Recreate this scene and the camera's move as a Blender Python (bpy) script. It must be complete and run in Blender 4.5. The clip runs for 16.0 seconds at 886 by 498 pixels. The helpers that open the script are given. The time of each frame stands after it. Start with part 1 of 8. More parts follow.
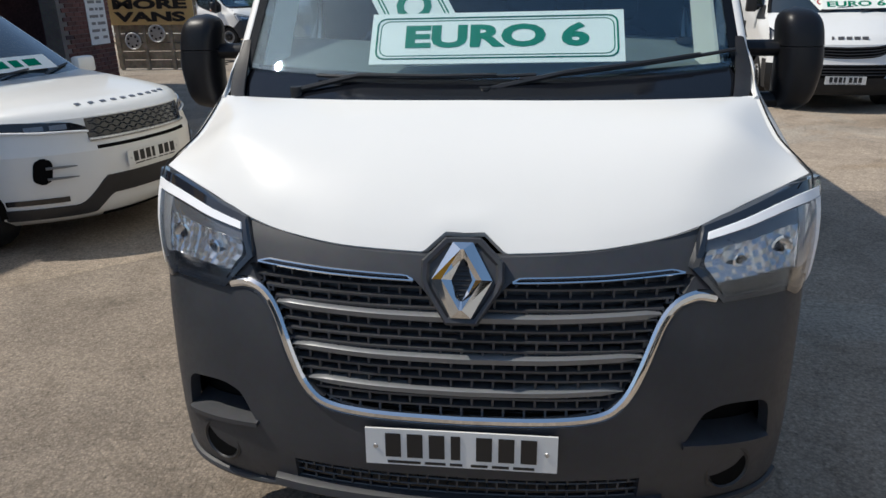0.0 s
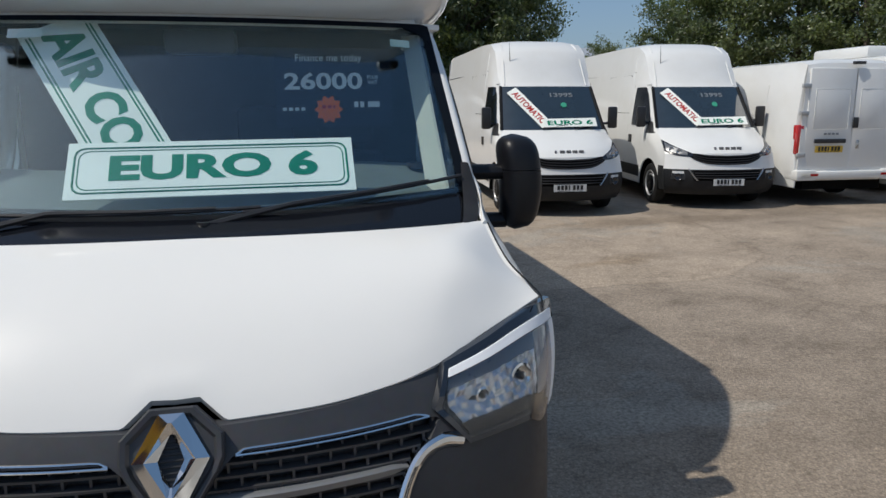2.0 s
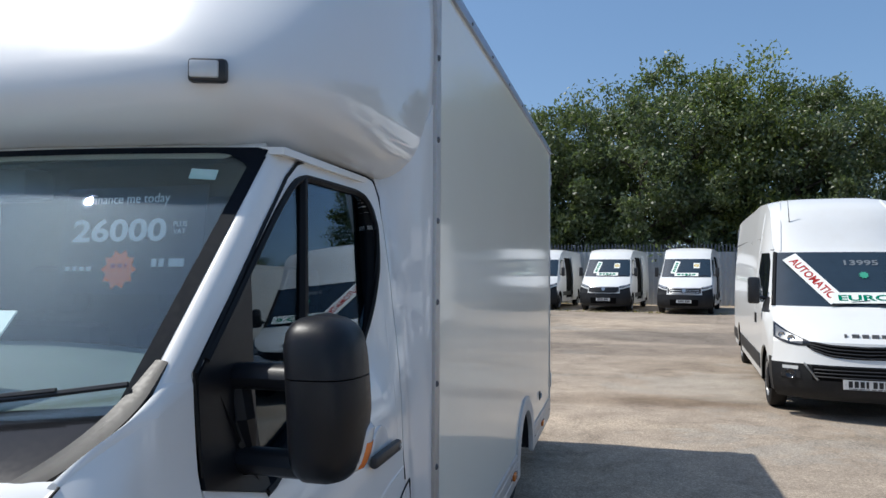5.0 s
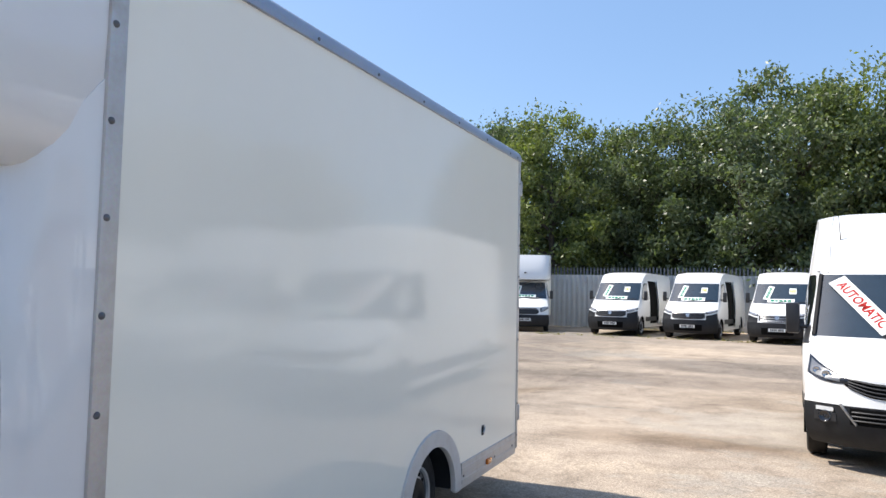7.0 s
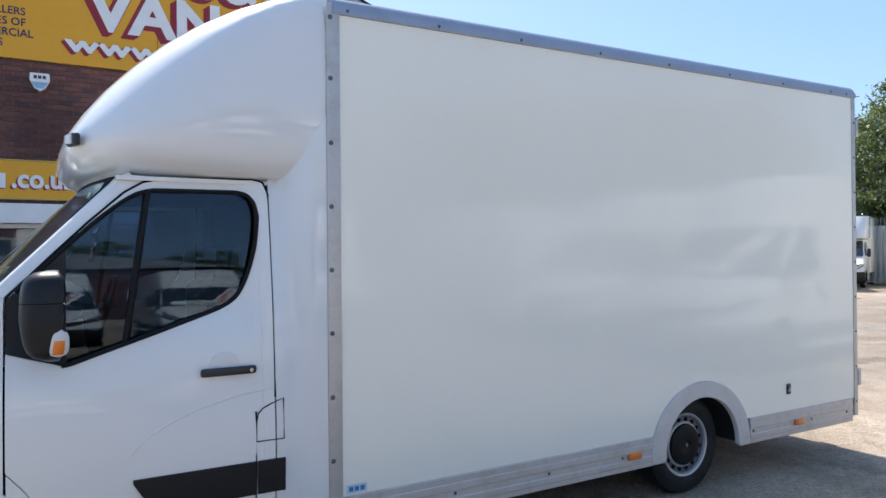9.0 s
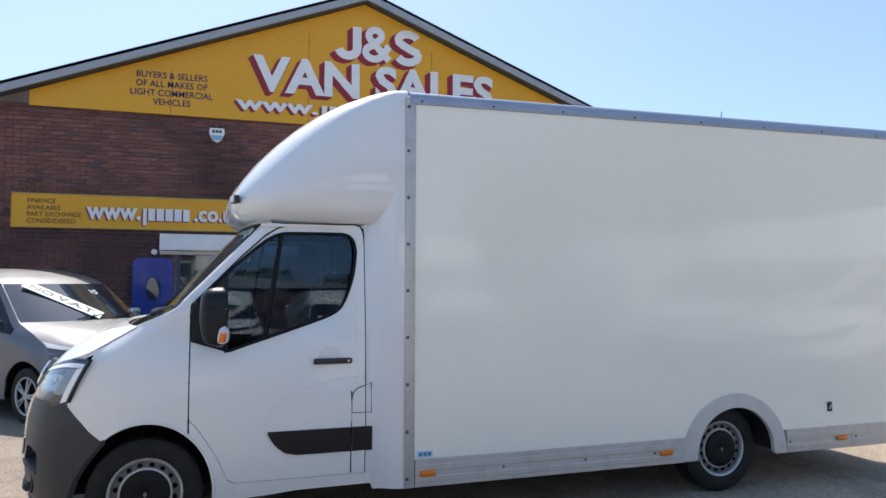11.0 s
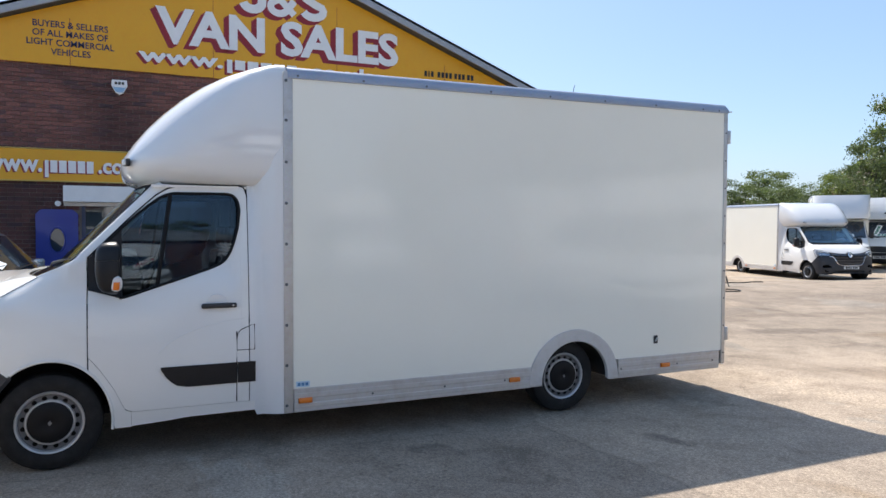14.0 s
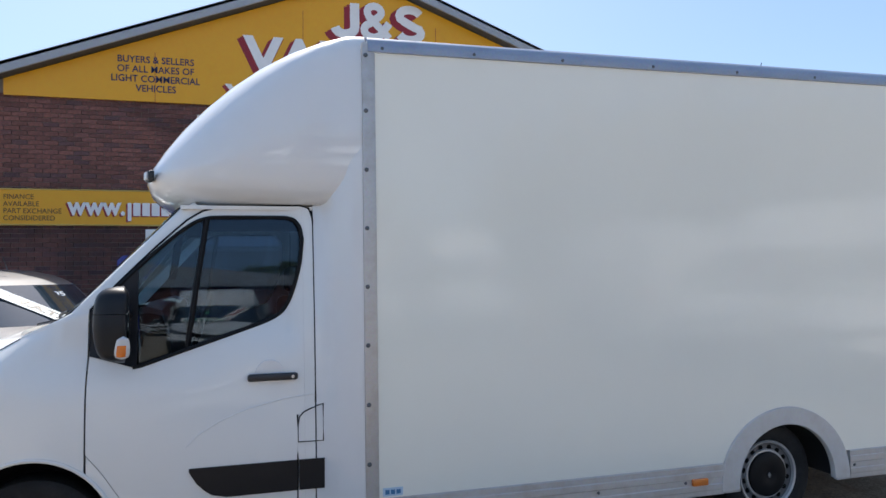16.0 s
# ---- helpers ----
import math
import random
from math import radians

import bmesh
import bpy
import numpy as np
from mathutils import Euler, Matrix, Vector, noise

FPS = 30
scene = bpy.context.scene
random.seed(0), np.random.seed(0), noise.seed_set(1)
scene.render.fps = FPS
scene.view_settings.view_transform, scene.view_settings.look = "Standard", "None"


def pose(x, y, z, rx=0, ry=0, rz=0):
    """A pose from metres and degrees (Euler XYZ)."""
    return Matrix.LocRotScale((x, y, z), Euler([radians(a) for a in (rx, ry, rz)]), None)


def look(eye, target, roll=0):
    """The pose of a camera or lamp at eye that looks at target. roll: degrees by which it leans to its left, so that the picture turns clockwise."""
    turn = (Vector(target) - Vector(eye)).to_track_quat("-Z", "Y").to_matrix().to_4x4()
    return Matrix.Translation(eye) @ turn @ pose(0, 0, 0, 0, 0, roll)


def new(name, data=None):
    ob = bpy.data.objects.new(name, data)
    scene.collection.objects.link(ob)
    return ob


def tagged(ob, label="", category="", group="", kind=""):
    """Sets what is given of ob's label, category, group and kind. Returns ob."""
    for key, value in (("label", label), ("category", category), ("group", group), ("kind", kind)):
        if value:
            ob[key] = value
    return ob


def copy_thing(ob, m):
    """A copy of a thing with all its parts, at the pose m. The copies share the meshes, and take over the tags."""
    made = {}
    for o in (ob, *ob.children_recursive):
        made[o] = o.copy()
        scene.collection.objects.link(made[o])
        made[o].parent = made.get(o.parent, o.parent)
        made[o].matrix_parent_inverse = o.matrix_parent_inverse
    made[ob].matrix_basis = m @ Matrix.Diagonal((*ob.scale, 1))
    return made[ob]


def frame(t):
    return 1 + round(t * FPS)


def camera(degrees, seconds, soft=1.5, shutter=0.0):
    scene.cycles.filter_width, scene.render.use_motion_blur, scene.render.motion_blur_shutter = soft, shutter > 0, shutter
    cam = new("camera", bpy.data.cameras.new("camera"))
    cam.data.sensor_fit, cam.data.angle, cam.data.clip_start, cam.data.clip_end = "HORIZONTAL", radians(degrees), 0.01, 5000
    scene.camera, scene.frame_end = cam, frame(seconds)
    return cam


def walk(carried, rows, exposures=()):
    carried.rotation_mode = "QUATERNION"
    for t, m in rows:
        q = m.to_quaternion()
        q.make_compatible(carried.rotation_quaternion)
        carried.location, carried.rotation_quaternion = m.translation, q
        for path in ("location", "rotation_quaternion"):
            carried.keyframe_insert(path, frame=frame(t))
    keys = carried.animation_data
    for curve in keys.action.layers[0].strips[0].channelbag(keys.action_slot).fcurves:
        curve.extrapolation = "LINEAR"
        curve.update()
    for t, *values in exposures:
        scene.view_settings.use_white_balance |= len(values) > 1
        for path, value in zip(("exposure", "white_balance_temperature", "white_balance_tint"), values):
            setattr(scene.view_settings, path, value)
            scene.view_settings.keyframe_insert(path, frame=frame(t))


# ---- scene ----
cam = camera(64.4, 16.0)
PATH = [
    (0, (0.149, -2.448, 1.709), (-0.071, -0.585, 1.016), -0.9),
    (0.5, (0.192, -2.46, 1.709), (-0.002, -0.539, 1.185), -1.3),
    (1, (0.193, -2.458, 1.728), (0.013, -0.513, 1.297), -0.6),
    (1.5, (0.22, -2.423, 1.729), (0.198, -0.462, 1.335), -2.3),
    (2, (0.274, -2.246, 1.747), (0.69, -0.332, 1.341), -0.2),
    (2.5, (0.323, -2.099, 1.726), (0.868, -0.206, 1.38), -1.7),
    (3, (0.528, -1.928, 1.718), (0.769, 0.035, 1.42), -2.9),
    (3.5, (0.817, -1.675, 1.756), (0.849, 0.314, 1.549), -0.8),
    (4, (1.08, -1.458, 1.729), (1.072, 0.539, 1.61), -0.0),
    (4.3, (1.251, -1.323, 1.714), (1.179, 0.675, 1.663), -2.0),
    (4.5, (1.386, -1.221, 1.705), (1.176, 0.768, 1.688), -1.6),
    (5, (1.762, -1.063, 1.722), (1.273, 0.876, 1.788), 0.3),
    (5.2, (1.872, -0.993, 1.722), (1.347, 0.935, 1.806), 0.2),
    (7.3, (3.16, 0.103, 1.685), (2.291, 1.897, 1.845), 0.1),
    (7.5, (3.282, 0.205, 1.655), (2.266, 1.917, 1.847), -2.6),
    (8, (3.702, 0.433, 1.65), (2.258, 1.811, 1.784), -0.3),
    (8.5, (4.053, 0.416, 1.65), (2.476, 1.638, 1.791), -0.3),
    (9, (4.416, 0.331, 1.688), (2.685, 1.334, 1.698), -0.5),
    (9.5, (4.834, 0.357, 1.688), (2.997, 1.148, 1.689), -0.6),
    (9.7, (4.985, 0.383, 1.68), (3.12, 1.103, 1.695), -0.1),
    (11.8, (6.21, 0.172, 1.72), (4.308, 0.783, 1.80), 0.5),
    (12, (6.338, 0.106, 1.751), (4.434, 0.716, 1.809), 0.7),
    (12.3, (6.473, 0.084, 1.756), (4.563, 0.678, 1.756), 0.3),
    (12.5, (6.556, 0.071, 1.764), (4.661, 0.711, 1.734), 0.2),
    (13, (6.705, 0.162, 1.76), (4.87, 0.956, 1.739), 0.4),
    (13.5, (6.776, 0.343, 1.76), (4.969, 1.2, 1.719), 0.3),
    (14, (6.617, 0.468, 1.741), (4.796, 1.291, 1.679), 0.2),
    (14.5, (6.254, 0.604, 1.744), (4.448, 1.464, 1.738), 0.9),
    (15, (5.793, 0.806, 1.701), (3.903, 1.46, 1.708), -0.7),
    (15.5, (5.364, 0.931, 1.683), (3.438, 1.465, 1.728), 0.5),
    (16, (4.878, 0.952, 1.672), (2.958, 1.508, 1.741), -0.8),
]
walk(cam, [(t, look(eye, target, roll)) for t, eye, target, roll in PATH],
     [(0.0, 0.12, 6350, 10), (1.5, -0.03, 6350, 10), (3.5, -0.15, 6250, 10), (4.3, -0.03, 6150, 10), (5.0, 0.33, 6050, 10), (7.5, 1.04, 6350, 13), (8.5, 1.10, 6250, 13), (9.5, 1.06, 6150, 13), (12.0, 0.94, 6400, 13), (14.0, 0.92, 6400, 13), (16.0, 0.92, 6350, 13)])

# ---- world, sun, exposure ----
SUN_EL, SUN_ROT = radians(57.2), radians(267.6)
world = bpy.data.worlds.new("sky")
scene.world = world
world.use_nodes = True
_n = world.node_tree.nodes
_sky = _n.new("ShaderNodeTexSky")
_sky.sky_type = "NISHITA"
_sky.sun_disc = False
_sky.sun_elevation, _sky.sun_rotation = SUN_EL, SUN_ROT
_sky.altitude, _sky.air_density, _sky.dust_density, _sky.ozone_density = 60, 0.95, 1.5, 1.7
# clear sky under an even summer haze
_haze = _n.new("ShaderNodeMix")
_haze.data_type, _haze.blend_type = "RGBA", "ADD"
_haze.inputs[0].default_value = 1.0
_haze.inputs[7].default_value = (0.80, 1.55, 2.55, 1)
world.node_tree.links.new(_sky.outputs[0], _haze.inputs[6])
world.node_tree.links.new(_haze.outputs[2], _n["Background"].inputs[0])
_n["Background"].inputs[1].default_value = 0.068
sun = new("sun", bpy.data.lights.new("sun", "SUN"))
sun.data.energy, sun.data.angle, sun.data.color = 3.4, radians(0.6), (1.0, 0.935, 0.82)
sun.matrix_world = look((-40, -2, 62), (0, -0.35, 0))


# ---- materials ----
def nodes_of(name):
    m = bpy.data.materials.new(name)
    m.use_nodes = True
    return m, m.node_tree, m.node_tree.nodes["Principled BSDF"]


def lnk(nt, a, b):
    nt.links.new(a, b)


def nd(nt, kind, **inputs):
    n = nt.nodes.new(kind)
    for k, v in inputs.items():
        n.inputs[k.replace("_", " ")].default_value = v
    return n


def ramp(nt, src, stops):
    r = nt.nodes.new("ShaderNodeValToRGB")
    el = r.color_ramp.elements
    while len(el) < len(stops):
        el.new(0.5)
    for e, (p, c) in zip(el, stops):
        e.position = p
        e.color = c if len(c) == 4 else (*c, 1)
    lnk(nt, src, r.inputs[0])
    return r.outputs[0]


def mixc(nt, fac, a, b, mode="MIX"):
    m = nt.nodes.new("ShaderNodeMix")
    m.data_type, m.blend_type = "RGBA", mode
    for sock, v in ((m.inputs[0], fac), (m.inputs[6], a), (m.inputs[7], b)):
        if isinstance(v, (int, float)):
            sock.default_value = v
        elif isinstance(v, tuple):
            sock.default_value = (*v, 1)
        else:
            lnk(nt, v, sock)
    return m.outputs[2]


def paint(name, col, rough=0.3, metal=0.0, coat=0.0, var=0.06, scale=6.0, bump=0.0, bscale=300.0, dirt=None, dirt_amt=0.0, rvar=0.1, spec=0.5, coat_rough=0.03):
    """A surface colour with two scales of variation, gloss variation and fine relief."""
    m, nt, p = nodes_of(name)
    tc = nt.nodes.new("ShaderNodeTexCoord").outputs["Object"]
    n1 = nd(nt, "ShaderNodeTexNoise", Scale=scale, Detail=6.0, Roughness=0.6)
    n2 = nd(nt, "ShaderNodeTexNoise", Scale=scale * 11, Detail=4.0)
    lnk(nt, tc, n1.inputs["Vector"]), lnk(nt, tc, n2.inputs["Vector"])
    lo, hi = tuple(c * (1 - var) for c in col), tuple(min(1, c * (1 + var)) for c in col)
    c = ramp(nt, n1.outputs[0], [(0.3, lo), (0.7, hi)])
    c = mixc(nt, var * 1.5, c, n2.outputs["Color"], "OVERLAY") if var else c
    if dirt:
        d = ramp(nt, n1.outputs[0], [(0.45, (0, 0, 0)), (0.75, (dirt_amt,) * 3)])
        c = mixc(nt, d, c, dirt)
    lnk(nt, c, p.inputs["Base Color"])
    r = ramp(nt, n2.outputs[0], [(0.3, (max(0, rough - rvar * rough),) * 3), (0.7, (min(1, rough + rvar * rough),) * 3)])
    lnk(nt, r, p.inputs["Roughness"])
    p.inputs["Metallic"].default_value = metal
    p.inputs["Specular IOR Level"].default_value = spec
    p.inputs["Coat Weight"].default_value, p.inputs["Coat Roughness"].default_value = coat, coat_rough
    if bump:
        n3 = nd(nt, "ShaderNodeTexNoise", Scale=bscale, Detail=3.0)
        lnk(nt, tc, n3.inputs["Vector"])
        b = nd(nt, "ShaderNodeBump", Strength=bump, Distance=0.002)
        lnk(nt, n3.outputs[0], b.inputs["Height"]), lnk(nt, b.outputs[0], p.inputs["Normal"])
    return m


def glass_mat(name, tint, ior=1.5, rough=0.0, sheen=(1, 1, 1)):
    m, nt, p = nodes_of(name)
    nt.nodes.remove(p)
    out = nt.nodes["Material Output"]
    t = nd(nt, "ShaderNodeBsdfTransparent", Color=(*tint, 1))
    g = nd(nt, "ShaderNodeBsdfGlossy", Roughness=rough, Color=(*sheen, 1))
    lw = nt.nodes.new("ShaderNodeLayerWeight")
    lw.inputs[0].default_value = 0.5
    pw = nt.nodes.new("ShaderNodeMath")
    pw.operation, pw.inputs[1].default_value = "POWER", 4.0
    ad = nt.nodes.new("ShaderNodeMath")
    ad.operation, ad.inputs[1].default_value, ad.inputs[2].default_value = "MULTIPLY_ADD", 0.9, ((ior - 1) / (ior + 1)) ** 2
    lnk(nt, lw.outputs["Facing"], pw.inputs[0]), lnk(nt, pw.outputs[0], ad.inputs[0])
    mx = nt.nodes.new("ShaderNodeMixShader")
    lnk(nt, ad.outputs[0], mx.inputs[0]), lnk(nt, t.outputs[0], mx.inputs[1]), lnk(nt, g.outputs[0], mx.inputs[2])
    lnk(nt, mx.outputs[0], out.inputs[0])
    return m


WHITE = paint("white_van_paint", (0.80, 0.79, 0.758), 0.32, spec=0.15, coat=0.7, var=0.012, scale=2.0, bump=0.02, bscale=160, coat_rough=0.02)
WHITE2 = paint("white_fleet_paint", (0.78, 0.78, 0.76), 0.36, coat=0.5, var=0.025, scale=2.5, dirt=(0.55, 0.52, 0.46), dirt_amt=0.25, coat_rough=0.05)
GRP = paint("white_box_panel", (0.875, 0.855, 0.75), 0.5, coat=0.8, var=0.02, scale=0.7, bump=0.022, bscale=9, coat_rough=0.075)
PODW = paint("white_moulded_fairing", (0.74, 0.745, 0.74), 0.38, coat=1.0, var=0.02, scale=1.2, bump=0.02, bscale=30, coat_rough=0.025)
PLASTIC = paint("dark_grey_bumper_plastic", (0.034, 0.036, 0.042), 0.50, var=0.15, scale=5.0, bump=0.12, bscale=600, spec=0.5, dirt=(0.055, 0.052, 0.048), dirt_amt=0.3)
MIRRORP = paint("black_mirror_plastic", (0.010, 0.0105, 0.013), 0.38, var=0.15, scale=8.0, bump=0.12, bscale=500, spec=0.3)
BLACKP = paint("black_plastic", (0.022, 0.022, 0.024), 0.42, var=0.15, scale=8.0, bump=0.1, bscale=500)
FLEETP = paint("black_van_bumper", (0.017, 0.018, 0.020), 0.5, var=0.15, scale=5.0, bump=0.1, bscale=400, spec=0.25, dirt=(0.05, 0.047, 0.042), dirt_amt=0.25)
GLOSSB = paint("gloss_black", (0.012, 0.012, 0.014), 0.12, coat=0.6, var=0.1)
GRILLEP = paint("dark_grille_plastic", (0.050, 0.051, 0.055), 0.38, var=0.15, scale=8.0)
# near-black standing in for shade in holes, openings and cab; black underbody parts too
VOID = paint("cavity_shade_black", (0.006, 0.006, 0.006), 0.9, var=0.1, spec=0.05)
RUBBER = paint("tyre_rubber", (0.012, 0.012, 0.0125), 0.7, var=0.25, scale=9.0, bump=0.25, bscale=220, dirt=(0.05, 0.046, 0.042), dirt_amt=0.2, spec=0.3)
SEAL = paint("rubber_seal", (0.008, 0.008, 0.009), 0.5, var=0.1, spec=0.2)
FRIT = paint("black_screen_edge", (0.007, 0.010, 0.015), 0.6, var=0.1, spec=0.05)
CHROME = paint("chrome", (0.78, 0.79, 0.80), 0.06, metal=1.0, var=0.02)
SATIN = paint("satin_silver_trim", (0.50, 0.51, 0.52), 0.28, metal=0.9, var=0.04)
SLAT = paint("satin_grey_grille_bar", (0.20, 0.205, 0.21), 0.36, metal=0.35, var=0.05)
RIMNAVY = paint("dark_lamp_frame", (0.014, 0.018, 0.026), 0.1, coat=0.7, var=0.05)
STEEL = paint("silver_wheel_paint", (0.48, 0.485, 0.49), 0.38, metal=0.4, var=0.08, dirt=(0.16, 0.14, 0.12), dirt_amt=0.4)
RIVET = paint("dull_rivet_head", (0.13, 0.135, 0.14), 0.5, metal=0.5, var=0.15)
RIMD = paint("worn_grey_wheel_paint", (0.115, 0.12, 0.13), 0.45, metal=0.3, var=0.12, dirt=(0.10, 0.09, 0.08), dirt_amt=0.5)
ALU = paint("mill_aluminium", (0.575, 0.555, 0.53), 0.48, metal=0.4, var=0.10, scale=9.0, bump=0.06, bscale=90, dirt=(0.34, 0.285, 0.235), dirt_amt=0.65)
RING = paint("pale_arch_moulding", (0.60, 0.575, 0.545), 0.5, var=0.08, scale=7.0, dirt=(0.38, 0.33, 0.28), dirt_amt=0.55)
ROOFALU = paint("grey_blue_roof_rail", (0.34, 0.38, 0.46), 0.40, metal=0.45, var=0.10, scale=5.0, dirt=(0.30, 0.30, 0.30), dirt_amt=0.35)
AMBER = paint("amber_lens", (0.75, 0.19, 0.015), 0.18, coat=0.7, var=0.1)
REDL = paint("red_lens", (0.42, 0.012, 0.012), 0.16, coat=0.7, var=0.1)
CLEARL = paint("pale_lens", (0.62, 0.63, 0.63), 0.12, coat=0.8, var=0.05)
LED = paint("white_light_guide", (0.88, 0.89, 0.90), 0.35, coat=0.1, spec=0.3, var=0.03)
REFL = paint("lamp_reflector", (0.52, 0.53, 0.55), 0.16, metal=0.75, var=0.08)
DASH = paint("grey_dashboard", (0.115, 0.145, 0.145), 0.6, var=0.1)
TRIMI = paint("pale_pillar_trim", (0.50, 0.53, 0.48), 0.6, var=0.05)
FABRIC = paint("dark_seat_fabric", (0.014, 0.020, 0.030), 0.9, var=0.25, scale=20, bump=0.2, bscale=500, spec=0.05)
CARDW = paint("white_sign_card", (0.90, 0.92, 0.87), 0.8, spec=0.1, var=0.03)
GREENI = paint("green_print", (0.0, 0.20, 0.11), 0.8, spec=0.05, var=0.05)
REDI = paint("red_print", (0.42, 0.035, 0.03), 0.8, spec=0.05, var=0.05)
ORANGEI = paint("orange_star_card", (0.85, 0.16, 0.035), 0.8, spec=0.05, var=0.05)
PRICEI = paint("white_price_print", (0.62, 0.64, 0.66), 0.8, spec=0.05, var=0.03)
DIMI = paint("dim_price_print", (0.20, 0.22, 0.24), 0.8, spec=0.05, var=0.03)
NAVY = paint("navy_price_card", (0.008, 0.013, 0.026), 0.8, var=0.08, spec=0.05)
PLATEW = paint("white_number_plate", (0.72, 0.72, 0.70), 0.3, coat=0.4, var=0.04)
PLATEY = paint("yellow_number_plate", (0.72, 0.46, 0.04), 0.3, coat=0.4, var=0.04)
INK = paint("black_print", (0.012, 0.012, 0.013), 0.4, var=0.05)
GREYB = paint("grey_metallic_paint", (0.125, 0.13, 0.145), 0.40, metal=0.2, coat=0.3, var=0.04, coat_rough=0.03)
FARGL = paint("dark_tinted_glass", (0.022, 0.036, 0.050), 0.04, coat=1.0, var=0.1, coat_rough=0.01)
DARKGL = paint("near_black_cab_glass", (0.007, 0.009, 0.013), 0.04, var=0.1, spec=0.35)
GLASS = glass_mat("windscreen_glass", (0.955, 0.995, 0.995), 1.76, sheen=(0.72, 0.90, 1.0))
SIDEGL = glass_mat("side_window_glass", (0.44, 0.53, 0.61), 1.52, sheen=(0.82, 0.92, 1.0))
LENS = glass_mat("clear_lamp_lens", (0.96, 0.97, 0.98), 1.35)
COWL = paint("black_cowl_plastic", (0.006, 0.007, 0.010), 0.12, var=0.1, spec=0.35)
LAMPS = paint("silver_lamp_side", (0.34, 0.345, 0.355), 0.42, metal=0.15, var=0.06)
LAMPG = paint("grey_lamp_inside", (0.36, 0.37, 0.38), 0.15, metal=0.4, coat=0.8, var=0.15, scale=14)
BEZEL = paint("grey_lamp_bezel", (0.16, 0.165, 0.175), 0.3, metal=0.4, var=0.05)
COVERP = paint("faded_pillar_plastic", (0.022, 0.021, 0.021), 0.45, spec=0.3, var=0.2, scale=9.0)
BADGE = paint("grey_letter_badge", (0.20, 0.21, 0.23), 0.3, metal=0.7, var=0.05)


# ---- mesh helpers ----
def V(*a):
    return Vector(a)


def interp(x, xs, ys):
    return float(np.interp(x, xs, ys))


def curve(x, xs, ys):
    """A smooth line through points, with no overshoot."""
    n = len(xs)
    if x <= xs[0]:
        return ys[0]
    if x >= xs[-1]:
        return ys[-1]
    d = [(ys[i + 1] - ys[i]) / (xs[i + 1] - xs[i]) for i in range(n - 1)]
    m = [d[0]] + [0.0 if d[i - 1] * d[i] <= 0 else 2 * d[i - 1] * d[i] / (d[i - 1] + d[i]) for i in range(1, n - 1)] + [d[-1]]
    i = max(k for k in range(n - 1) if xs[k] <= x)
    h = xs[i + 1] - xs[i]
    t = (x - xs[i]) / h
    return (2 * t ** 3 - 3 * t * t + 1) * ys[i] + (t ** 3 - 2 * t * t + t) * h * m[i] + (3 * t * t - 2 * t ** 3) * ys[i + 1] + (t ** 3 - t * t) * h * m[i + 1]


def finish(bm, name, material, smooth=38, recalc=True):
    if recalc:
        bmesh.ops.recalc_face_normals(bm, faces=bm.faces[:])
    me = bpy.data.meshes.new(name)
    bm.to_mesh(me)
    bm.free()
    me.materials.append(material)
    if smooth:
        me.polygons.foreach_set("use_smooth", [True] * len(me.polygons))
        me.set_sharp_from_angle(angle=radians(smooth))
    return me


def part(name, bm, material, parent, label="", smooth=38, recalc=True):
    ob = new(name, finish(bm, name, material, smooth, recalc))
    if parent is not None:
        ob.parent = parent
    if label:
        ob["label"] = label
    return ob


def thing(name, label, category, group="", kind="", m=None):
    ob = new(name)
    ob.empty_display_size = 0.2
    tagged(ob, label, category, group, kind)
    if m is not None:
        ob.matrix_basis = m
    return ob


def solo(name, bm, material, label, category, group="", kind="", m=None, smooth=38):
    ob = part(name, bm, material, None, smooth=smooth)
    tagged(ob, label, category, group, kind)
    if m is not None:
        ob.matrix_basis = m
    return ob


def bx(bm, x0, x1, y0, y1, z0, z1, bev=0.0, seg=2, m=None):
    vs = [bm.verts.new((x, y, z)) for x in (x0, x1) for y in (y0, y1) for z in (z0, z1)]
    q = [(0, 1, 3, 2), (4, 6, 7, 5), (0, 4, 5, 1), (2, 3, 7, 6), (0, 2, 6, 4), (1, 5, 7, 3)]
    fs = [bm.faces.new([vs[i] for i in f]) for f in q]
    if m is not None:
        for v in vs:
            v.co = m @ v.co
    if bev:
        es = list({e for f in fs for e in f.edges})
        bmesh.ops.bevel(bm, geom=es, offset=bev, segments=seg, affect="EDGES", profile=0.5)
    return bm


def box_bm(*a, **k):
    return bx(bmesh.new(), *a, **k)


def cyl(bm, p0, p1, r0, r1=None, n=14, caps=True):
    p0, p1 = Vector(p0), Vector(p1)
    r1 = r0 if r1 is None else r1
    q = (p1 - p0).to_track_quat("Z", "Y")
    rings = []
    for p, r in ((p0, r0), (p1, r1)):
        rings.append([bm.verts.new(p + q @ V(r * math.cos(a), r * math.sin(a), 0)) for a in [2 * math.pi * i / n for i in range(n)]])
    for i in range(n):
        bm.faces.new((rings[0][i], rings[0][(i + 1) % n], rings[1][(i + 1) % n], rings[1][i]))
    if caps:
        bm.faces.new(rings[0][::-1]), bm.faces.new(rings[1])
    return bm


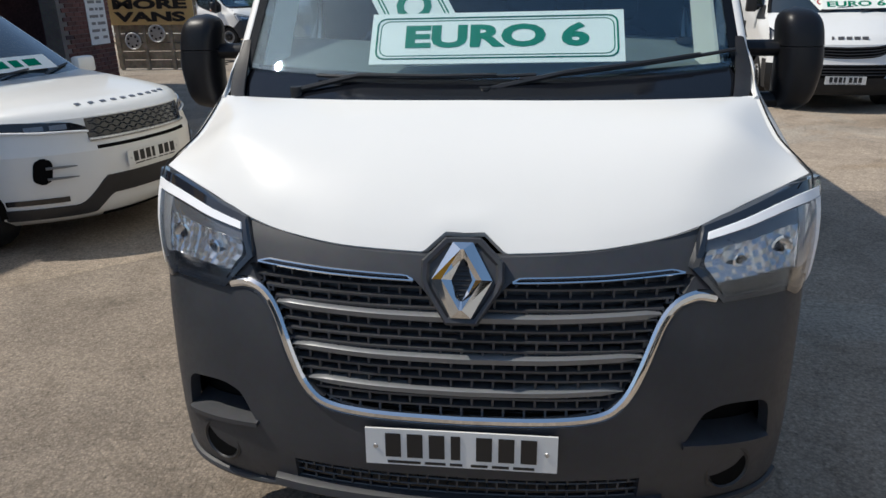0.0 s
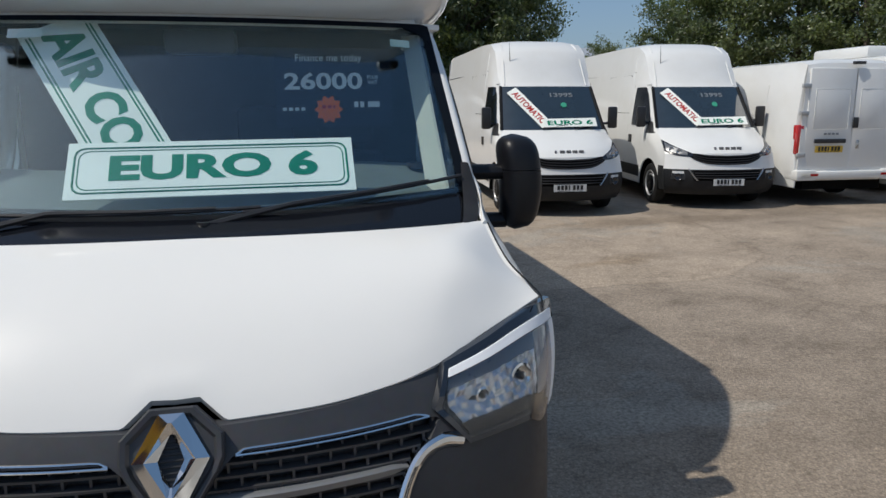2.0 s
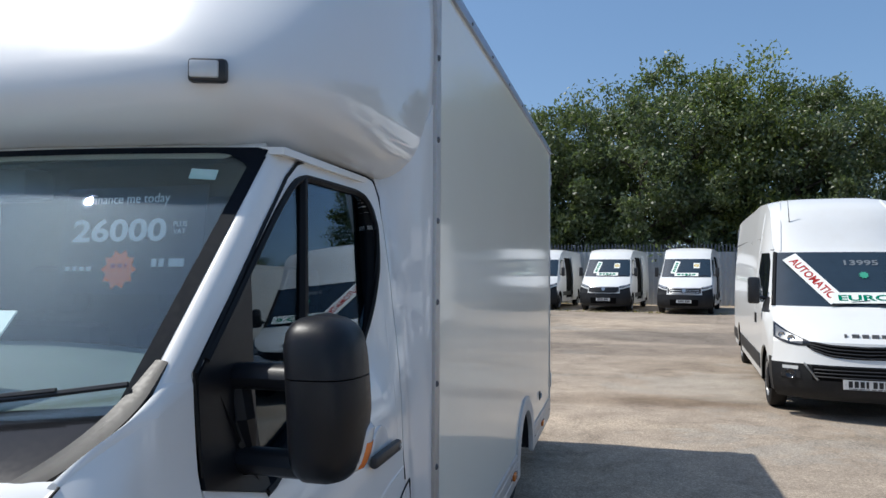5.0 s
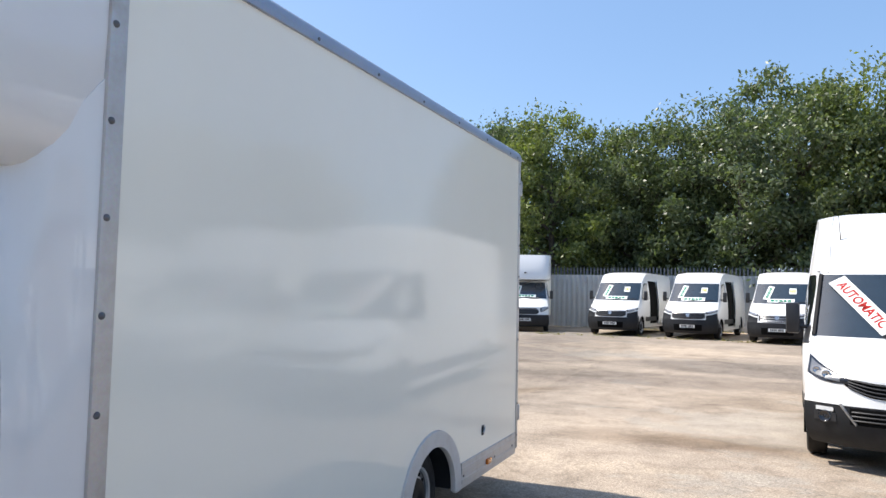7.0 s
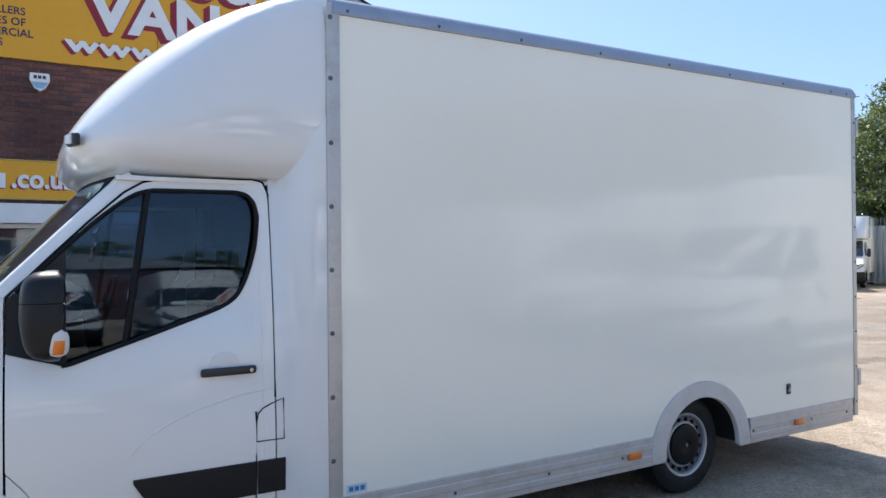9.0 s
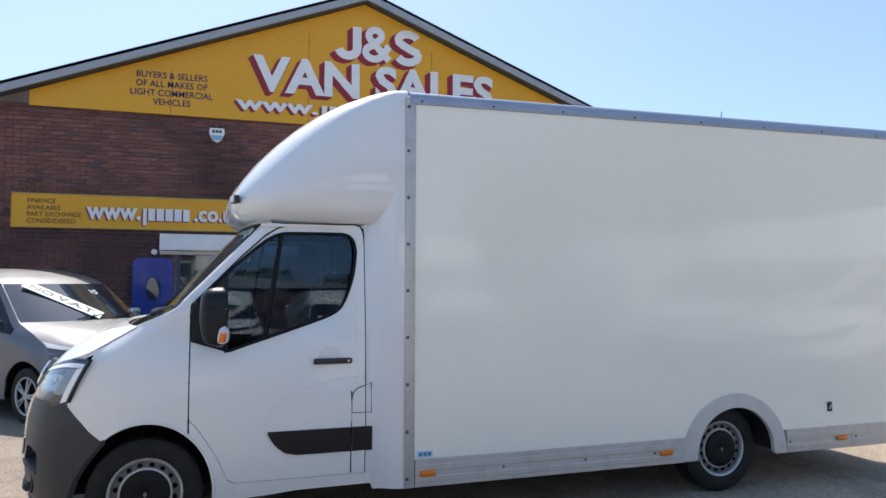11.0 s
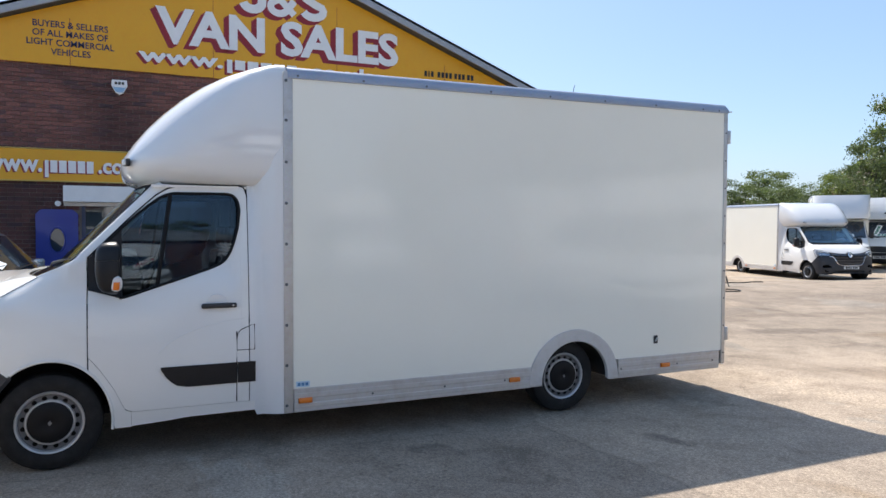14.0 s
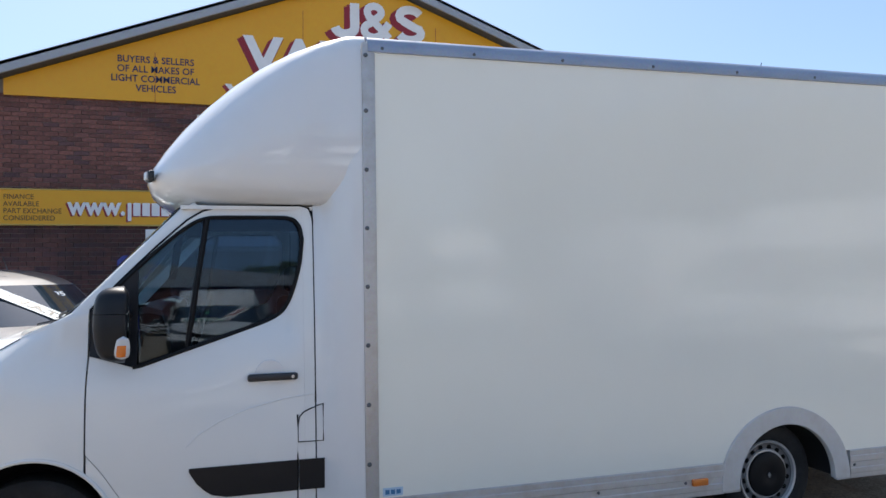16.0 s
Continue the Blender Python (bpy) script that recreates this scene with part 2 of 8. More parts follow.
def tube(bm, pts, r, n=8, closed=False, flat=1.0, up=(0, 0, 1)):
    """A bar swept along a line; r one radius or one for each point."""
    pts = [Vector(p) for p in pts]
    k = len(pts)
    rs = r if isinstance(r, (list, tuple)) else [r] * k
    rings = []
    for i, p in enumerate(pts):
        a = pts[(i - 1) % k] if (closed or i > 0) else p
        b = pts[(i + 1) % k] if (closed or i < k - 1) else p
        d = (b - a).normalized()
        s = d.cross(Vector(up))
        s = s.normalized() if s.length > 1e-4 else d.orthogonal().normalized()
        w = s.cross(d)
        rings.append([bm.verts.new(p + rs[i] * (s * math.cos(t) + w * math.sin(t) * flat)) for t in [2 * math.pi * j / n for j in range(n)]])
    for i in range(k if closed else k - 1):
        A, B = rings[i], rings[(i + 1) % k]
        for j in range(n):
            bm.faces.new((A[j], A[(j + 1) % n], B[(j + 1) % n], B[j]))
    if not closed:
        bm.faces.new(rings[0][::-1]), bm.faces.new(rings[-1])
    return bm


def shell(bm, P, off, keep=None):
    """A closed skin of some thickness from a grid of points; off is the way to the inner face."""
    ni, nj = len(P), len(P[0])
    o = off if callable(off) else (lambda p: Vector(off))
    A = [[bm.verts.new(p) for p in row] for row in P]
    B = [[bm.verts.new(Vector(p) + o(Vector(p))) for p in row] for row in P]
    on = lambda i, j: 0 <= i < ni - 1 and 0 <= j < nj - 1 and (keep is None or keep(i, j))
    for i in range(ni - 1):
        for j in range(nj - 1):
            if not on(i, j):
                continue
            bm.faces.new((A[i][j], A[i + 1][j], A[i + 1][j + 1], A[i][j + 1]))
            bm.faces.new((B[i][j], B[i][j + 1], B[i + 1][j + 1], B[i + 1][j]))
            for (i2, j2), (a, b) in (((i - 1, j), ((i, j), (i, j + 1))), ((i + 1, j), ((i + 1, j), (i + 1, j + 1))), ((i, j - 1), ((i, j), (i + 1, j))), ((i, j + 1), ((i, j + 1), (i + 1, j + 1)))):
                if not on(i2, j2):
                    bm.faces.new((A[a[0]][a[1]], A[b[0]][b[1]], B[b[0]][b[1]], B[a[0]][a[1]]))
    bmesh.ops.delete(bm, geom=[v for v in bm.verts if not v.link_faces], context="VERTS")
    return bm


def column_panel(bm, ys, zlo, zhi, fx, sign=1, nz=8, thick=0.018, lift=0.0):
    """A side panel of upright columns between two lines, on the body's side surface."""
    P = []
    for y in ys:
        a, b = zlo(y), zhi(y)
        P.append([V(sign * (fx(y, z) + lift), y, z) for z in [a + (b - a) * j / nz for j in range(nz + 1)]])
    return shell(bm, P, (-sign * thick, 0, 0))


def prism(bm, pts, o, r, u, depth):
    """A flat polygon, given in two dimensions on the plane (o, r, u), made depth thick."""
    o, r, u = Vector(o), Vector(r), Vector(u)
    n = r.cross(u).normalized()
    A = [bm.verts.new(o + r * a + u * b + n * depth) for a, b in pts]
    B = [bm.verts.new(o + r * a + u * b) for a, b in pts]
    k = len(pts)
    bm.faces.new(A), bm.faces.new(B[::-1])
    for i in range(k):
        bm.faces.new((A[i], B[i], B[(i + 1) % k], A[(i + 1) % k]))
    return bm


def lathe(bm, prof, o, axis, n=28):
    """A turned shape: (radius, place along the axis) pairs."""
    o, q = Vector(o), Vector(axis).to_track_quat("Z", "Y")
    rings = [[bm.verts.new(o + q @ V(r * math.cos(t), r * math.sin(t), h)) for t in [2 * math.pi * i / n for i in range(n)]] for r, h in prof]
    for A, B in zip(rings, rings[1:]):
        for i in range(n):
            bm.faces.new((A[i], A[(i + 1) % n], B[(i + 1) % n], B[i]))
    return rings


def span(a, b, n):
    return [a + (b - a) * i / (n - 1) for i in range(n)]


def letters(text, o, r, u, w, h, material, parent, name="lettering", depth=0.003, bold=0.0, label="", align="CENTER"):
    """Raised lettering that fills w by h metres from the lower left corner o, along r and up u."""
    cu = bpy.data.curves.new(name, "FONT")
    cu.body, cu.extrude, cu.offset = text, 0.02, bold
    cu.align_x = align if "\n" in text else "LEFT"
    cu.resolution_u = 3
    tmp = bpy.data.objects.new(name, cu)
    scene.collection.objects.link(tmp)
    dg = bpy.context.evaluated_depsgraph_get()
    me = bpy.data.meshes.new_from_object(tmp.evaluated_get(dg))
    bpy.data.objects.remove(tmp)
    bpy.data.curves.remove(cu)
    co = np.empty(len(me.vertices) * 3, dtype=np.float32)
    me.vertices.foreach_get("co", co)
    co = co.reshape(-1, 3)
    lo, hi = co.min(0), co.max(0)
    q = (co - lo) / np.maximum(hi - lo, 1e-6)
    r, u, o = Vector(r).normalized(), Vector(u).normalized(), Vector(o)
    n = r.cross(u)
    out = np.outer(q[:, 0] * w, r) + np.outer(q[:, 1] * h, u) + np.outer(q[:, 2] * depth, n) + np.array(o)
    me.vertices.foreach_set("co", out.astype(np.float32).ravel())
    me.update()
    me.materials.clear()
    me.materials.append(material)
    ob = new(name, me)
    if parent is not None:
        ob.parent = parent
    if label:
        ob["label"] = label
    return ob


def bars(parent, o, r, u, w, h, widths, material, depth=0.002):
    """A row of plain upright bars in place of writing."""
    r, u, o = Vector(r).normalized(), Vector(u).normalized(), Vector(o)
    tot = sum(widths)
    a = 0.0
    for i, k in enumerate(widths):
        if i % 2 == 0:
            s0, s1 = a / tot * w, (a + k) / tot * w
            part("printed_bar", prism(bmesh.new(), [(s0, 0), (s1, 0), (s1, h), (s0, h)], o, r, u, depth), material, parent, smooth=0)
        a += k


PLATE_BARS = (5, 2, 5, 2, 5, 2, 3, 5, 5, 2, 5, 2, 5)


def number_plate(parent, o, r, u, yellow=False):
    """A 520 x 111 mm plate whose middle is o, with plain bars for its characters."""
    r, u, o = Vector(r).normalized(), Vector(u).normalized(), Vector(o)
    bm = prism(bmesh.new(), [(-0.26, -0.055), (0.26, -0.055), (0.26, 0.055), (-0.26, 0.055)], o, r, u, 0.006)
    pl = part("number_plate", bm, PLATEY if yellow else PLATEW, parent, "yellow number plate" if yellow else "white number plate", smooth=0)
    n = r.cross(u)
    bars(pl, o + n * 0.006 - r * 0.205 - u * 0.030, r, u, 0.41, 0.072, PLATE_BARS, INK)
    bars(pl, o + n * 0.006 - r * 0.20 - u * 0.050, r, u, 0.40, 0.008, (8, 1, 5, 1, 3, 2, 4, 1, 4, 1, 5), INK, 0.001)
    for s in (1, -1):
        c = o + r * (s * 0.232) + n * 0.006
        bm = bmesh.new()
        lathe(bm, [(0.007, 0.0), (0.006, 0.002), (0.0, 0.0025)], c, n, 10)
        part("plate_screw", bm, SATIN, pl)
    return pl


# ---- hero: white low-loader box van ----
def cab_x(y, z):
    """Half width of the cab's side at a place along it and a height."""
    w = curve(z, [0.28, 0.45, 0.8, 1.085, 1.285, 1.485, 1.6, 1.75, 1.96, 2.05, 2.14], [0.985, 1.015, 1.03, 1.014, 1.004, 0.985, 0.97, 0.952, 0.918, 0.898, 0.84])
    slim = curve(z, [0.28, 0.45, 0.8, 1.0, 1.12, 1.19, 1.25, 1.30, 1.40, 1.53, 1.65, 1.77, 1.85, 1.95, 2.05, 2.14], [0.985, 1.015, 1.03, 1.022, 1.006, 0.980, 0.948, 0.933, 0.923, 0.915, 0.910, 0.903, 0.896, 0.885, 0.868, 0.82])
    # the window band stands in behind a shoulder, which fades towards the lamp and the rear of the door
    low, high, up = [q * q * (3 - 2 * q) for q in (interp(y, [0.30, 1.25], [1.0, 0.0]), interp(y, [1.20, 1.345], [1.0, 0.0]), interp(z, [1.26, 1.46], [0.0, 1.0]))]
    f = interp(y, [-0.35, 0.05], [0.0, 1.0]) * (low + (high - low) * up)
    w += (slim - w) * f
    t = interp(y, [-0.9, -0.75, -0.62, -0.5, -0.35, -0.2, 0.0], [0.40, 0.24, 0.135, 0.075, 0.030, 0.010, 0.0])
    k = interp(y, [1.36, 1.62], [0.0, 0.03]) if z < 1.9 else 0.0
    return w - t + k


def pane_x(y, z):
    """Half width at the door glass, which stands steeper than the panels round it."""
    d = z - 1.40
    return 0.917 - 0.0209 * d - 0.0835 * d * d


def front_lean(z):
    return curve(z, [0.26, 0.34, 0.5, 0.75, 0.95, 1.05, 1.15, 1.25], [0.07, 0.02, 0.0, 0.015, 0.06, 0.115, 0.20, 0.30])


FW = -0.030  # front axle
DY = -0.015  # doors, from their drawing
OUT_X = [0.0, 0.2, 0.4, 0.6, 0.75, 0.86, 0.93, 0.965, 0.99, 1.012, 1.025]
OUT_Y = [-0.845, -0.84, -0.818, -0.772, -0.718, -0.652, -0.57, -0.49, -0.40, -0.29, -0.20]



def front_y(x, z):
    y0 = curve(abs(x), OUT_X, OUT_Y)
    f = max(0.0, min(1.0, (-y0 - 0.2) / 0.5))
    return y0 + front_lean(z) * f


def hood_front(x):
    a = abs(x)
    xs = [0.0, 0.3, 0.5, 0.62, 0.75, 0.86, 0.93]
    return (curve(a, xs, [-0.715, -0.70, -0.66, -0.615, -0.54, -0.46, -0.40]), curve(a, xs, [1.05, 1.062, 1.085, 1.112, 1.15, 1.182, 1.205]))


HOOD_Y, HOOD_Z = [-0.60, -0.40, -0.2, -0.09, 0.05, 0.24], [1.15, 1.208, 1.315, 1.378, 1.43, 1.50]


def hood_side(y):
    return curve(y, HOOD_Y, HOOD_Z)


def arch(y, yc=0.0, zc=0.33, a=0.40, b=0.465, floor=0.30):
    d = (y - yc) / a
    return zc + b * math.sqrt(1 - d * d) if abs(d) < 1 else floor


def wing_x(y, z):
    """The wing's side, rolled over inwards towards the bonnet."""
    d = hood_side(y) - z
    k = curve(y, [-0.56, -0.36, -0.25, -0.09, 0.06, 0.235], [0.0, 0.060, 0.105, 0.122, 0.10, 0.0])
    k = max(0.0, k - max(0.0, 1.008 - cab_x(y, hood_side(y))))
    return cab_x(y, z) - k * max(0.0, 1 - d / 0.16) ** 2.5


def wheel(parent, o, side, r=0.345, w=0.22, rim_r=0.220, cap=True, n=36, spokes=0):
    """A road wheel: tyre, pressed rim with holes, hub cap. side: +1 faces +x."""
    o = Vector(o)
    ax = V(side, 0, 0)
    bm = bmesh.new()
    lathe(bm, [(rim_r, -w), (r - 0.03, -w), (r - 0.006, -w + 0.02), (r, -w + 0.05), (r, -0.045), (r - 0.008, -0.016), (r - 0.035, 0.0), (rim_r + 0.03, 0.004), (rim_r, -0.012), (rim_r - 0.004, -0.05)], o, ax, n)
    hub = part("wheel", bm, RUBBER, parent, "black tyre on a steel wheel")
    bm = bmesh.new()
    lathe(bm, [(rim_r + 0.003, -0.012), (rim_r - 0.002, -0.004), (rim_r - 0.014, -0.012), (rim_r - 0.022, -0.030), (rim_r - 0.052, -0.034), (rim_r - 0.075, -0.024), (rim_r - 0.09, -0.020), (0.06, -0.02), (0.0, -0.02)], o, ax, n)
    part("rim", bm, VOID if spokes else RIMD, hub)
    q = ax.to_track_quat("Z", "Y")
    if spokes:
        bm = bmesh.new()
        lathe(bm, [(rim_r + 0.002, -0.010), (rim_r - 0.004, 0.0), (rim_r - 0.018, -0.006), (rim_r - 0.02, -0.02)], o, ax, n)
        part("rim_edge", bm, STEEL, hub)
        for i in range(spokes):
            t = 2 * math.pi * (i // 2) / (spokes // 2) + (0.16 if i % 2 else -0.16)
            a, b = q @ V(0.05 * math.cos(t * 1.0), 0.05 * math.sin(t), -0.004), q @ V((rim_r - 0.014) * math.cos(t), (rim_r - 0.014) * math.sin(t), -0.006)
            part("spoke", tube(bmesh.new(), [o + a, o + b], [0.016, 0.012], n=6), STEEL, hub)
        bm = bmesh.new()
        lathe(bm, [(0.05, -0.02), (0.048, 0.004), (0.03, 0.008), (0.0, 0.008)], o, ax, 16)
        part("hub_cap", bm, STEEL, hub)
        return hub
    bm = bmesh.new()
    lathe(bm, [(rim_r + 0.004, -0.011), (rim_r, -0.001), (rim_r - 0.012, -0.006), (rim_r - 0.019, -0.022)], o, ax, n)
    part("rim_lip", bm, STEEL, hub)
    bm = bmesh.new()
    lathe(bm, [(rim_r - 0.056, -0.032), (rim_r - 0.062, -0.020), (rim_r - 0.072, -0.018), (rim_r - 0.078, -0.022)], o, ax, n)
    part("rim_ring", bm, STEEL, hub)
    bm = bmesh.new()
    for i in range(16):
        t = 2 * math.pi * (i + 0.5) / 16
        c = o + q @ V((rim_r - 0.046) * math.cos(t), (rim_r - 0.046) * math.sin(t), -0.033)
        cyl(bm, c - ax * 0.02, c + ax * 0.0045, 0.0165, n=10)
        if n > 30:
            part("rim_hole", bm, VOID, hub)
            bm = bmesh.new()
    if n > 30:
        bm.free()
    else:
        part("rim_holes", bm, VOID, hub)["kind"] = "stuff"
    if cap:
        bm = bmesh.new()
        lathe(bm, [(rim_r - 0.074, -0.024), (rim_r - 0.078, -0.004), (rim_r - 0.10, 0.006), (0.045, 0.012), (0.030, 0.004), (0.0, 0.004)], o, ax, n)
        c = part("hub_cap", bm, SEAL, hub, "black hub cap")
        bm = prism(bmesh.new(), [(0, -0.018), (0.013, 0), (0, 0.018), (-0.013, 0)], o + ax * 0.005, (0, side, 0), (0, 0, 1), 0.004)
        part("badge", bm, SLAT, c, smooth=0)
    return hub


def build_hero():
    van = thing("box_van", "white low loader box van with dark grey front bumper", "van")

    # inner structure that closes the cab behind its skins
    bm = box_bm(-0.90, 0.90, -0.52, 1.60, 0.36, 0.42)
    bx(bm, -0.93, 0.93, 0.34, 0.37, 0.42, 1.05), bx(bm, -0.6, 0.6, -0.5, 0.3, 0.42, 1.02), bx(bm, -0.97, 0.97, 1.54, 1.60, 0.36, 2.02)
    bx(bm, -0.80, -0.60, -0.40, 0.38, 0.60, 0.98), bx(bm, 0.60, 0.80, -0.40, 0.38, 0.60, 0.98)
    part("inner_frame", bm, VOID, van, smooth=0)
    for s in (1, -1):
        ys = span(-0.42, 0.42, 19)
        part("wheel_liner", shell(bmesh.new(), [[V(s * x, y + FW, arch(y, a=0.425, b=0.45, floor=0.36) + 0.02) for y in ys] for x in (0.66, 0.955)], (0, 0, 0.012)), BLACKP, van)

    # front bumper skin, in strips round its openings
    def z_top(x):
        return curve(abs(x), [0, 0.3, 0.5, 0.62, 0.80, 0.90, 0.94, 0.985, 1.012], [1.046, 1.058, 1.081, 1.105, 1.09, 1.03, 0.96, 0.82, 0.695])

    def z_bot(x):
        a = abs(x)
        return curve(a, [0, 0.50, 0.58, 0.80, 0.93, 0.96, 0.985, 1.012], [0.345, 0.345, 0.30, 0.285, 0.29, 0.31, 0.49, 0.675])

    def g_low(x):
        return curve(abs(x), [0, 0.33, 0.37, 0.43, 0.47, 0.50, 0.535, 0.575, 0.60], [0.630, 0.636, 0.650, 0.705, 0.775, 0.855, 0.925, 0.960, 0.998])

    def g_up(x):
        a = abs(x)
        return interp(a, [0, 0.034, 0.105, 0.125, 0.36, 0.575, 0.60], [0.888, 0.888, 0.975, 0.992, 0.997, 1.006, 1.000])

    def f_low(x):
        return interp(abs(x), [0.605, 0.86], [0.535, 0.505])

    def f_up(x):
        return curve(abs(x), [0.605, 0.66, 0.72, 0.82, 0.85, 0.86], [0.537, 0.625, 0.640, 0.628, 0.60, 0.507])

    bm = bmesh.new()

    def strip(xs, lo, hi, n, depth=0.03):
        P = []
        for x in xs:
            a, b = lo(x), max(hi(x), lo(x) + 0.001)
            P.append([V(x, front_y(x, z), z) for z in [a + (b - a) * j / n for j in range(n + 1)]])
        shell(bm, P, lambda p: V(-0.02 * p.x, depth, 0))
    flat = lambda c: (lambda x: c)
    mid = span(-0.49, 0.49, 50)
    strip(mid, z_bot, flat(0.360), 2), strip(mid, flat(0.435), g_low, 8)
    strip(span(-0.60, -0.125, 34) + [-0.105, -0.07, -0.034, 0, 0.034, 0.07, 0.105] + span(0.125, 0.60, 34), g_up, z_top, 8)
    for s in (1, -1):
        strip([s * x for x in span(0.49, 0.605, 14)], z_bot, g_low, 14)
        strip([s * x for x in span(0.60, 0.66, 6)], lambda x: g_low(0.6), z_top, 6)
        strip([s * x for x in span(0.605, 0.66, 10)], f_up, lambda x: g_low(0.6), 12)
        strip([s * x for x in span(0.66, 0.86, 34)], f_up, z_top, 20)
        strip([s * x for x in span(0.605, 0.86, 30)], z_bot, f_low, 8)
        strip([s * x for x in span(0.86, 1.012, 32)], z_bot, z_top, 16)
    bumper = part("bumper", bm, PLASTIC, van, "dark grey moulded front bumper")
    # lower lip with its pale step
    bm = bmesh.new()
    shell(bm, [[V(x, front_y(x, 0.35) - d, z) for d, z in ((0.0, 0.362), (0.022, 0.354), (0.026, 0.332), (0.006, 0.312))] for x in span(-0.56, 0.56, 33)], (0, 0.02, 0))
    part("lower_lip", bm, PLASTIC, bumper)
    for s in (1, -1):
        bm = tube(bmesh.new(), [(s * x, front_y(x, 0.30) - 0.005, z_bot(x) + 0.004) for x in span(0.57, 0.94, 16)], 0.013)
        part("corner_lip", bm, PLASTIC, bumper)
        bm = bmesh.new()
        shell(bm, [[V(s * (x - 0.02), front_y(x, 0.5) + 0.085, z) for z in span(0.44, 0.70, 4)] for x in span(0.56, 0.93, 8)], (0, 0.01, 0))
        part("duct_back", bm, VOID, bumper)
        bm = bmesh.new()
        shell(bm, [[V(s * (x - 0.02 * t), front_y(x, 0.5) - 0.014 + 0.095 * t, f_low(x) + 0.002 + 0.016 * t) for t in (0, 0.15, 0.5, 1)] for x in span(0.60, 0.862, 14)], (0, 0, -0.014))
        part("duct_shelf", bm, PLASTIC, bumper)
        # fog lamp blank in a round recess
        c = V(s * 0.745, front_y(0.745, 0.42) + 0.004, 0.425)
        ax = V(s * 0.36, -0.93, 0)
        bm = bmesh.new()
        lathe(bm, [(0.074, -0.03), (0.074, 0.004), (0.066, 0.007), (0.060, 0.001), (0.052, -0.022), (0.030, -0.026), (0.0, -0.026)], c, ax, 28)
        fog = part("fog_lamp", bm, BLACKP, bumper, "black fog lamp blank")
        # flat near-black disc across the blank, for the shade inside the recess
        bm = bmesh.new()
        lathe(bm, [(0.059, 0.003), (0.050, 0.0032), (0.0, 0.0034)], c, ax, 24)
        part("fog_recess_shade", bm, VOID, fog)

    # chrome band round the grille: a wide bright face over a thin groove
    half = [(-0.662, 0.942), (-0.615, 0.952), (-0.572, 0.942), (-0.540, 0.918), (-0.515, 0.880), (-0.495, 0.83), (-0.470, 0.762), (-0.448, 0.71), (-0.425, 0.675), (-0.395, 0.648), (-0.355, 0.634), (-0.30, 0.627), (-0.15, 0.621)]
    ctrl = half + [(0.0, 0.620)] + [(-x, z) for x, z in half[::-1]]
    ks = span(0, 1, len(ctrl))
    pts = [(curve(t, ks, [p[0] for p in ctrl]), curve(t, ks, [p[1] for p in ctrl])) for t in span(0, 1, 120)]
    bm = bmesh.new()
    P = []
    for i, (x, z) in enumerate(pts):
        a, b = pts[max(0, i - 1)], pts[min(len(pts) - 1, i + 1)]
        d = V(b[0] - a[0], b[1] - a[1], 0).normalized()
        nx, nz = -d.y, d.x
        row = []
        for o, dy in ((0.016, 0.012), (0.014, -0.004), (0.007, -0.011), (-0.004, -0.010), (-0.012, -0.004), (-0.0125, 0.004), (-0.017, 0.003), (-0.019, -0.003), (-0.022, 0.010)):
            px, pz = x + nx * o, z + nz * o
            row.append(V(px, front_y(px, pz) + dy, pz))
        P.append(row)
    shell(bm, P, (0, 0.012, 0))
    part("chrome_band", bm, CHROME, bumper, "bright chrome band", smooth=30)
    # grille back, brick-pattern grid, slats
    bm = shell(bmesh.new(), [[V(x, front_y(x, z) + 0.055, z) for z in span(0.60, 1.04, 10)] for x in span(-0.66, 0.66, 27)], (0, 0.01, 0))
    shell(bm, [[V(x, front_y(x, z) + 0.045, z) for z in span(0.34, 0.45, 3)] for x in span(-0.52, 0.52, 17)], (0, 0.01, 0))
    part("grille_back", bm, BLACKP, bumper)
    bm = bmesh.new()
    CW, CH = 0.056, 0.0265
    for i in range(14):
        z = 0.628 + CH * i
        hw = max([x for x in span(0.30, 0.60, 61) if g_low(x) < z + 0.012] or [0.3]) + 0.01
        lo, hi = z - 0.003, z + 0.003
        shell(bm, [[V(x, front_y(x, z) + 0.012, lo), V(x, front_y(x, z) + 0.012, hi), V(x, front_y(x, z) + 0.040, hi + 0.002)] for x in span(-hw, hw, 31)], (0, 0.004, -0.002))
        x = -0.616 + (CW / 2 if i % 2 else 0.0)
        while x < hw:
            if x > -hw:
                z2 = z + CH
                bx(bm, x - 0.003, x + 0.003, front_y(x, z2) + 0.012, front_y(x, z2) + 0.034, z, z2)
            x += CW
    for i, z in enumerate((0.362, 0.387, 0.412)):
        tube(bm, [(x, front_y(x, z) + 0.014, z) for x in span(-0.49, 0.49, 19)], 0.0030, n=5)
        x = -0.49 + (0.028 if i % 2 else 0.056)
        while x < 0.49:
            bx(bm, x - 0.0028, x + 0.0028, front_y(x, z) + 0.010, front_y(x, z) + 0.03, z, z + 0.025)
            x += CW
    part("grille_grid", bm, GRILLEP, bumper, smooth=0)
